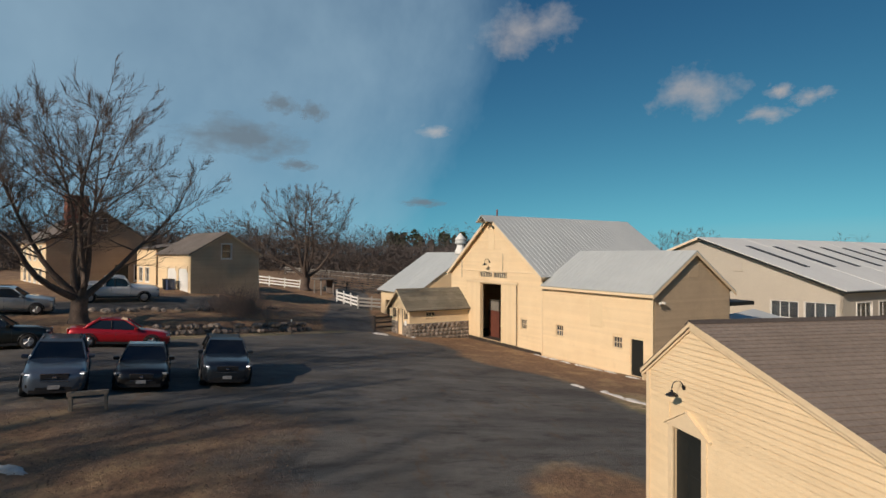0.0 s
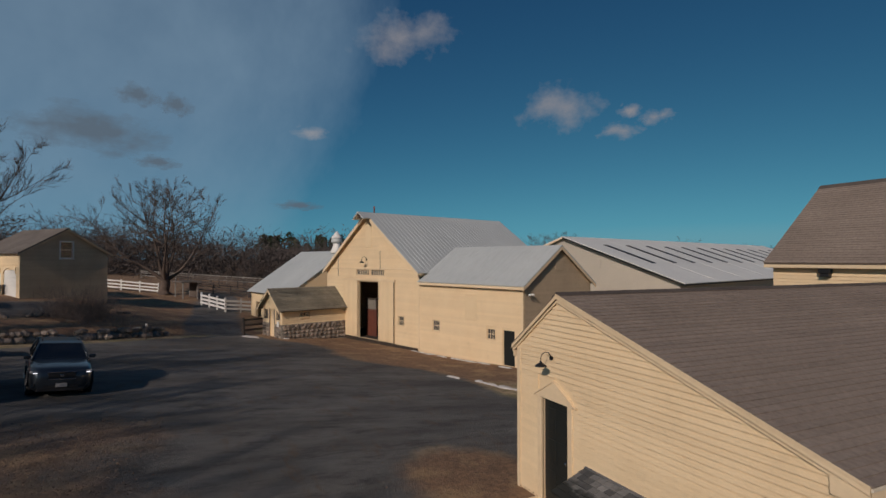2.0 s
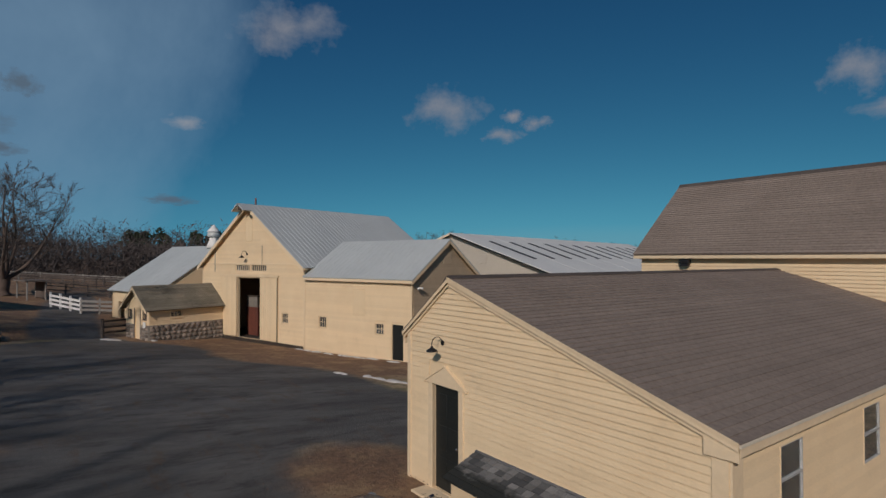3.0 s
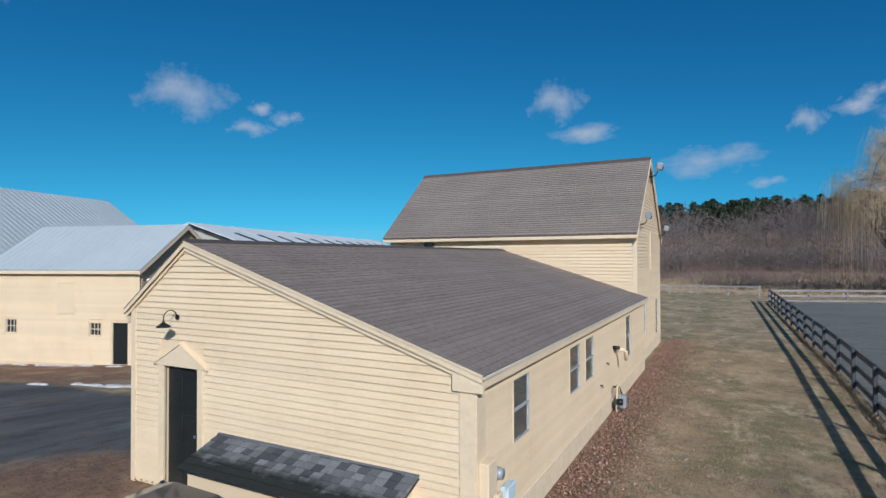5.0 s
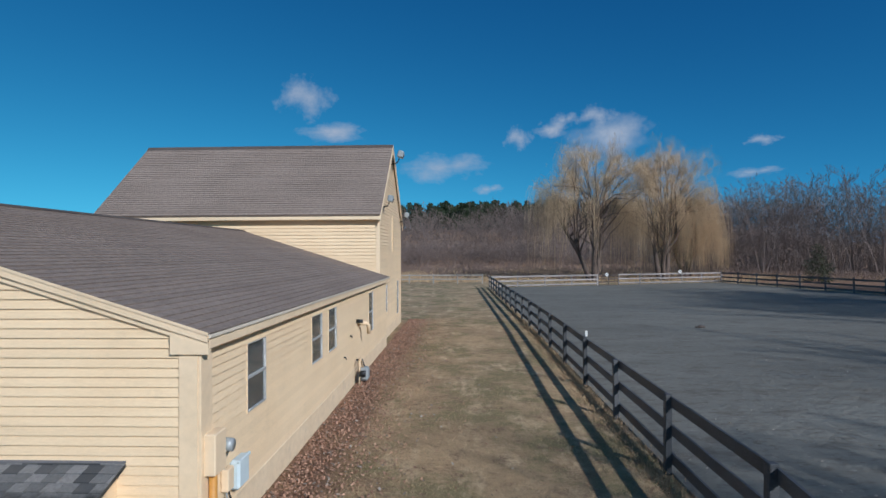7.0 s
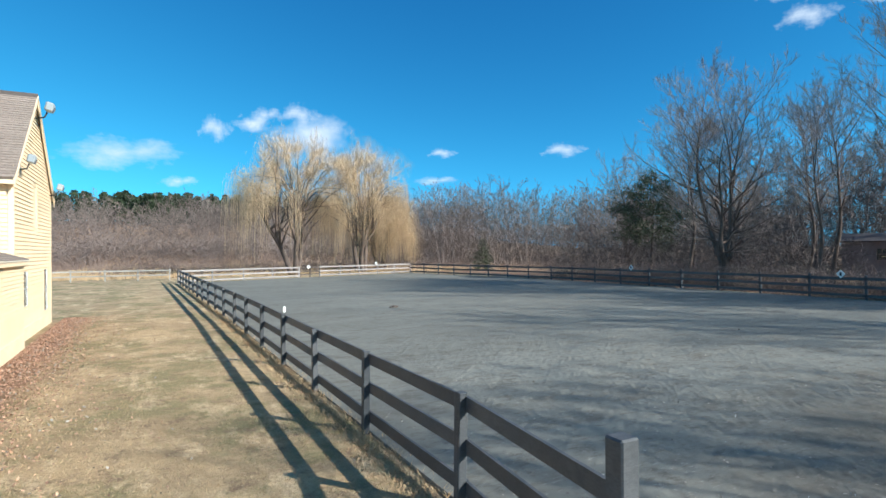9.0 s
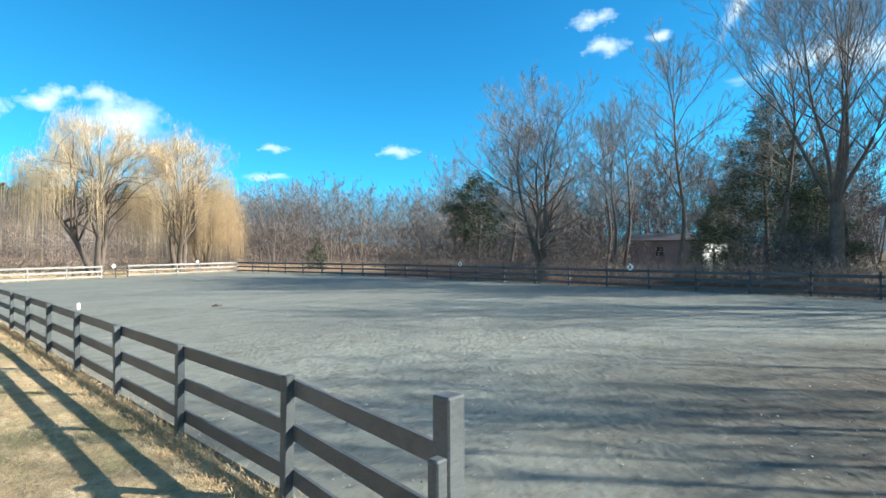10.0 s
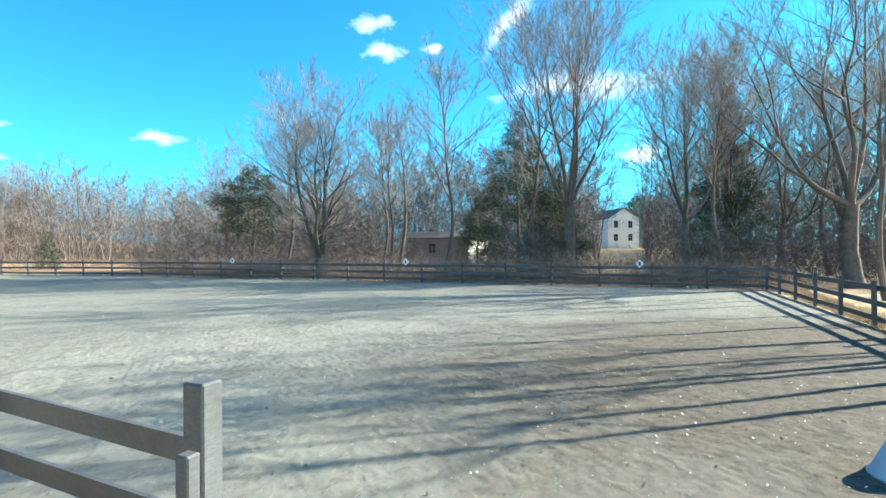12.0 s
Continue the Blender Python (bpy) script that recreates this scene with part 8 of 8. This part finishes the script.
# ---- neighbours beyond the woods ----
def make_neighbours():
    m = pose(58.2, 17.4, gh(58, 17), 0, 0, -72)
    b = thing("neighbour_shed", m, "plain brown-mauve shed among the trees", "building")
    mauve = mat("mauve_siding", (0.22, 0.165, 0.162), (0.18, 0.135, 0.132), 0.8, grain=0.1)
    dark = mat("mauve_roofing", (0.085, 0.07, 0.07), (0.06, 0.05, 0.05), 0.9, grain=0.15)
    fm = wall_m(-3.6, 0, 0, 0)
    hole = [(2.4, 3.2, 1.6, 2.6)]
    wall_core("front_wall", fm, [(0, 3.3), (7.2, 3.3)], -0.5, hole, 0.2, mauve, b)
    window(fm, *hole[0], b, 2, 2, mauve, 0.06, sash_mat=mauve)
    swap = Matrix(((0, 1, 0, 0), (1, 0, 0, 0), (0, 0, 1, 0), (0, 0, 0, 1)))
    for x in (-3.6, 3.4):
        prism("gable_wall", [(0.2, -0.5), (5.8, -0.5), (5.8, 3.25), (3.0, 3.9), (0.2, 3.25)], x, x + 0.2, mauve, b, swap)
    box("back_wall", -3.6, 3.6, 5.8, 6.0, -0.5, 3.3, mauve, b, None, 0)
    for y in (-0.3, 6.3):
        slab("roof", (-3.9, y, 3.25), (3.9, y, 3.25), (3.9, 3.0, 4.0), (-3.9, 3.0, 4.0), 0.1, dark, b)
    t = thing("tarp_screen", pose(57.0, 12.6, gh(57, 12.6), 0, 0, -22), "white tarpaulin sheet beside the brown shed", "tarp")
    bm = bmesh.new()                                               # a sheet that hangs in shallow folds
    n = 16
    rows_ = [[bm.verts.new((-1.5 + 3.0 * i / n, 0.09 * math.sin(i * 1.3 + 0.5 * k) * (1 - 0.2 * k) - 0.02 * k + off, 0.15 + 2.75 * k / 4 - 0.12 * math.sin(math.pi * i / n) * (k == 4))) for i in range(n + 1)]
             for off in (0.0, 0.03) for k in range(5)]
    for q in range(9):
        for i in range(n):
            if q != 4:
                bm.faces.new((rows_[q][i], rows_[q][i + 1], rows_[q + 1][i + 1], rows_[q + 1][i]))
    for q, w in ((0, 5), (4, 9)):
        for i in range(n):
            bm.faces.new((rows_[q][i], rows_[w][i], rows_[w][i + 1], rows_[q][i + 1]))
    part("sheet", bm, WHITE, t, smooth=True)
    for x in (-1.5, 1.5):
        tube("pole", [(x, 0.05, -0.2), (x, 0.05, 2.95)], 0.04, GREYWOOD, t, 6)
    f = thing("folded_sheet", pose(56.2, 10.4, gh(56.2, 10.4), 0, 0, -78), "white sheet lying folded on the ground", "tarp")
    box("layer", -2.6, 2.2, -0.5, 0.6, -0.1, 0.16, WHITE, f, pose(0, 0, 0, 2, -1, 0), 0.07)
    box("layer", -1.6, 1.7, -0.35, 0.45, 0.14, 0.3, WHITE, f, pose(0, 0, 0, -2, 1, 5), 0.06)
    z0 = gh(118, 3)
    h = thing("white_house", pose(118, 2.2, z0, 0, 0, -62), "two-storey white house behind the woods", "house")
    fm = wall_m(-3.2, 0, 0, 0)
    holes = [(a, a + 0.9, z, z + 1.4) for a in (1.2, 4.2) for z in (1.0, 3.6)]
    wall_core("front_wall", fm, [(0, 5.6), (3.2, 7.5), (6.4, 5.6)], -1, holes, 0.2, WHITE, h)
    for a in holes:
        window(fm, *a, h, 2, 2, WHITE, 0.1)
    for x in (-3.2, 3.0):
        box("side_wall", x, x + 0.2, 0.2, 11, -1, 5.6, WHITE, h, None, 0)
    for s in (-1, 1):
        slab("roof", (s * 3.5, -0.3, 5.45), (s * 3.5, 11.2, 5.45), (0, 11.2, 7.65), (0, -0.3, 7.65), 0.15, ROOF_HOUSE, h)


make_neighbours()

# ---- clouds, far off ----
def cloud_material(name, tone, soft, seed, thick=1.0, lo=0.22, hi=0.95):
    m = bpy.data.materials.new(name)
    m.use_nodes = True
    n, l = m.node_tree.nodes, m.node_tree.links
    n.remove(n["Principled BSDF"])
    co = n.new("ShaderNodeTexCoord").outputs["Generated"]
    mp = n.new("ShaderNodeMapping")
    mp.inputs["Location"].default_value, mp.inputs["Scale"].default_value = (-1, -1, 0), (2, 2, 0)
    l.new(co, mp.inputs["Vector"])
    ln = n.new("ShaderNodeVectorMath")
    ln.operation = "LENGTH"
    l.new(mp.outputs["Vector"], ln.inputs[0])
    nz = n.new("ShaderNodeTexNoise")
    nz.inputs["Scale"].default_value, nz.inputs["Detail"].default_value, nz.inputs["Roughness"].default_value = soft, 7, 0.6
    off = n.new("ShaderNodeMapping")
    off.inputs["Location"].default_value, off.inputs["Scale"].default_value = (seed * 3.7, seed * 1.3, seed), (1.6, 1.0, 1)
    l.new(co, off.inputs["Vector"]), l.new(off.outputs["Vector"], nz.inputs["Vector"])
    s = n.new("ShaderNodeMath")
    s.operation = "MULTIPLY_ADD"
    l.new(nz.outputs["Fac"], s.inputs[0])
    s.inputs[1].default_value = 1.9
    inv = n.new("ShaderNodeMath")
    inv.operation = "MULTIPLY"
    l.new(ln.outputs["Value"], inv.inputs[0])
    inv.inputs[1].default_value = -1.0
    l.new(inv.outputs[0], s.inputs[2])
    r = ramp_node(n, l, s.outputs[0], lo, hi)
    k = n.new("ShaderNodeMath")
    k.operation = "MULTIPLY"
    l.new(r, k.inputs[0])
    k.inputs[1].default_value = thick
    e, t, x = n.new("ShaderNodeEmission"), n.new("ShaderNodeBsdfTransparent"), n.new("ShaderNodeMixShader")
    e.inputs["Color"].default_value = (*tone, 1)
    e.inputs["Strength"].default_value = 1.0
    l.new(k.outputs[0], x.inputs["Fac"]), l.new(t.outputs[0], x.inputs[1]), l.new(e.outputs[0], x.inputs[2])
    l.new(x.outputs[0], n["Material Output"].inputs["Surface"])
    return m


CLOUD = [cloud_material("white_cloud", (0.42, 0.45, 0.48), 2.0, i, 0.95, 0.12, 1.2) for i in range(3)]
DUSK = cloud_material("grey_cloud", (0.15, 0.23, 0.30), 2.4, 7, 0.9, 0.12, 0.7)
VEIL = cloud_material("thin_high_cloud", (0.37, 0.62, 0.80), 1.4, 4, 0.88, 0.12, 1.2)


def cloud(bearing, up, wide, tall, material, label, tilt=0.0, d=3200.0):
    """A far sheet of cloud: bearing in degrees from +x, height and size in degrees."""
    a, e = radians(bearing), radians(up)
    c = Vector((3 + d * math.cos(a) * math.cos(e), -5 + d * math.sin(a) * math.cos(e), d * math.sin(e) + 3))
    w, h = d * math.tan(radians(wide / 2)), d * math.tan(radians(tall / 2))
    m = look(c, (3, -5, 3), tilt)
    vs = [(-w, -h, 0), (w, -h, 0), (w, h, 0), (-w, h, 0)]
    ob = mesh("cloud", vs, [(0, 1, 2, 3)], material)
    ob.matrix_basis = m
    tagged(ob, label, "cloud", kind="structure")


WEST_SKY = ((159.3, 22.3, 11.5, 6.5, 0), (143.0, 15.3, 9.5, 5.5, 1), (136.2, 14.5, 3.2, 2, 2), (133.9, 13.8, 4, 2, 0), (137.2, 12.7, 5, 2, 1), (168.7, 12.7, 5, 2, 2),
            (106.0, 15.6, 6.5, 4.6, 1), (103.0, 12.3, 9, 3, 2), (92.0, 9.0, 11, 4, 0))
NORTH_SKY = ((84.1, 11.8, 3.4, 2.8, 1), (80.6, 12.4, 4.6, 2.3, 2), (79.5, 13.4, 3.4, 2, 0), (76.2, 13.6, 4.4, 2.5, 1), (74.5, 11.6, 11, 5.6, 2), (87.3, 6.7, 3.8, 1.4, 0),
             (61.6, 10.1, 3.4, 1.2, 1), (62.4, 7.3, 5.4, 1.2, 0), (49.1, 10.1, 5, 1.7, 1))
EAST_SKY = ((29.1, 22.0, 5.2, 2.4, 0), (27.8, 19.5, 5, 2.4, 1), (22.7, 19.8, 3.2, 1.6, 2), (7.0, 15.9, 20, 4, 1), (1.7, 8.9, 6, 3, 2))
for group in (WEST_SKY, NORTH_SKY, EAST_SKY):
    for bearing, up, wide, tall, k in group:
        cloud(bearing, up, wide, tall, CLOUD[k], "small white fair-weather cloud")
cloud(14.7, 22.4, 10, 2.4, CLOUD[1], "slanting white vapour streak", -48)
for bearing, up, wide, tall in ((188.1, 11.4, 15, 5), (184.6, 14.9, 4.6, 2.4), (181.4, 14.4, 3.8, 2.4), (182.9, 9.1, 5, 1.5), (170.1, 5.6, 6, 1.2)):
    cloud(bearing, up, wide, tall, DUSK, "small grey cloud before the high haze", d=900.0)
cloud(227, 22, 126, 100, VEIL, "wide veil of thin high cloud", d=1150.0)
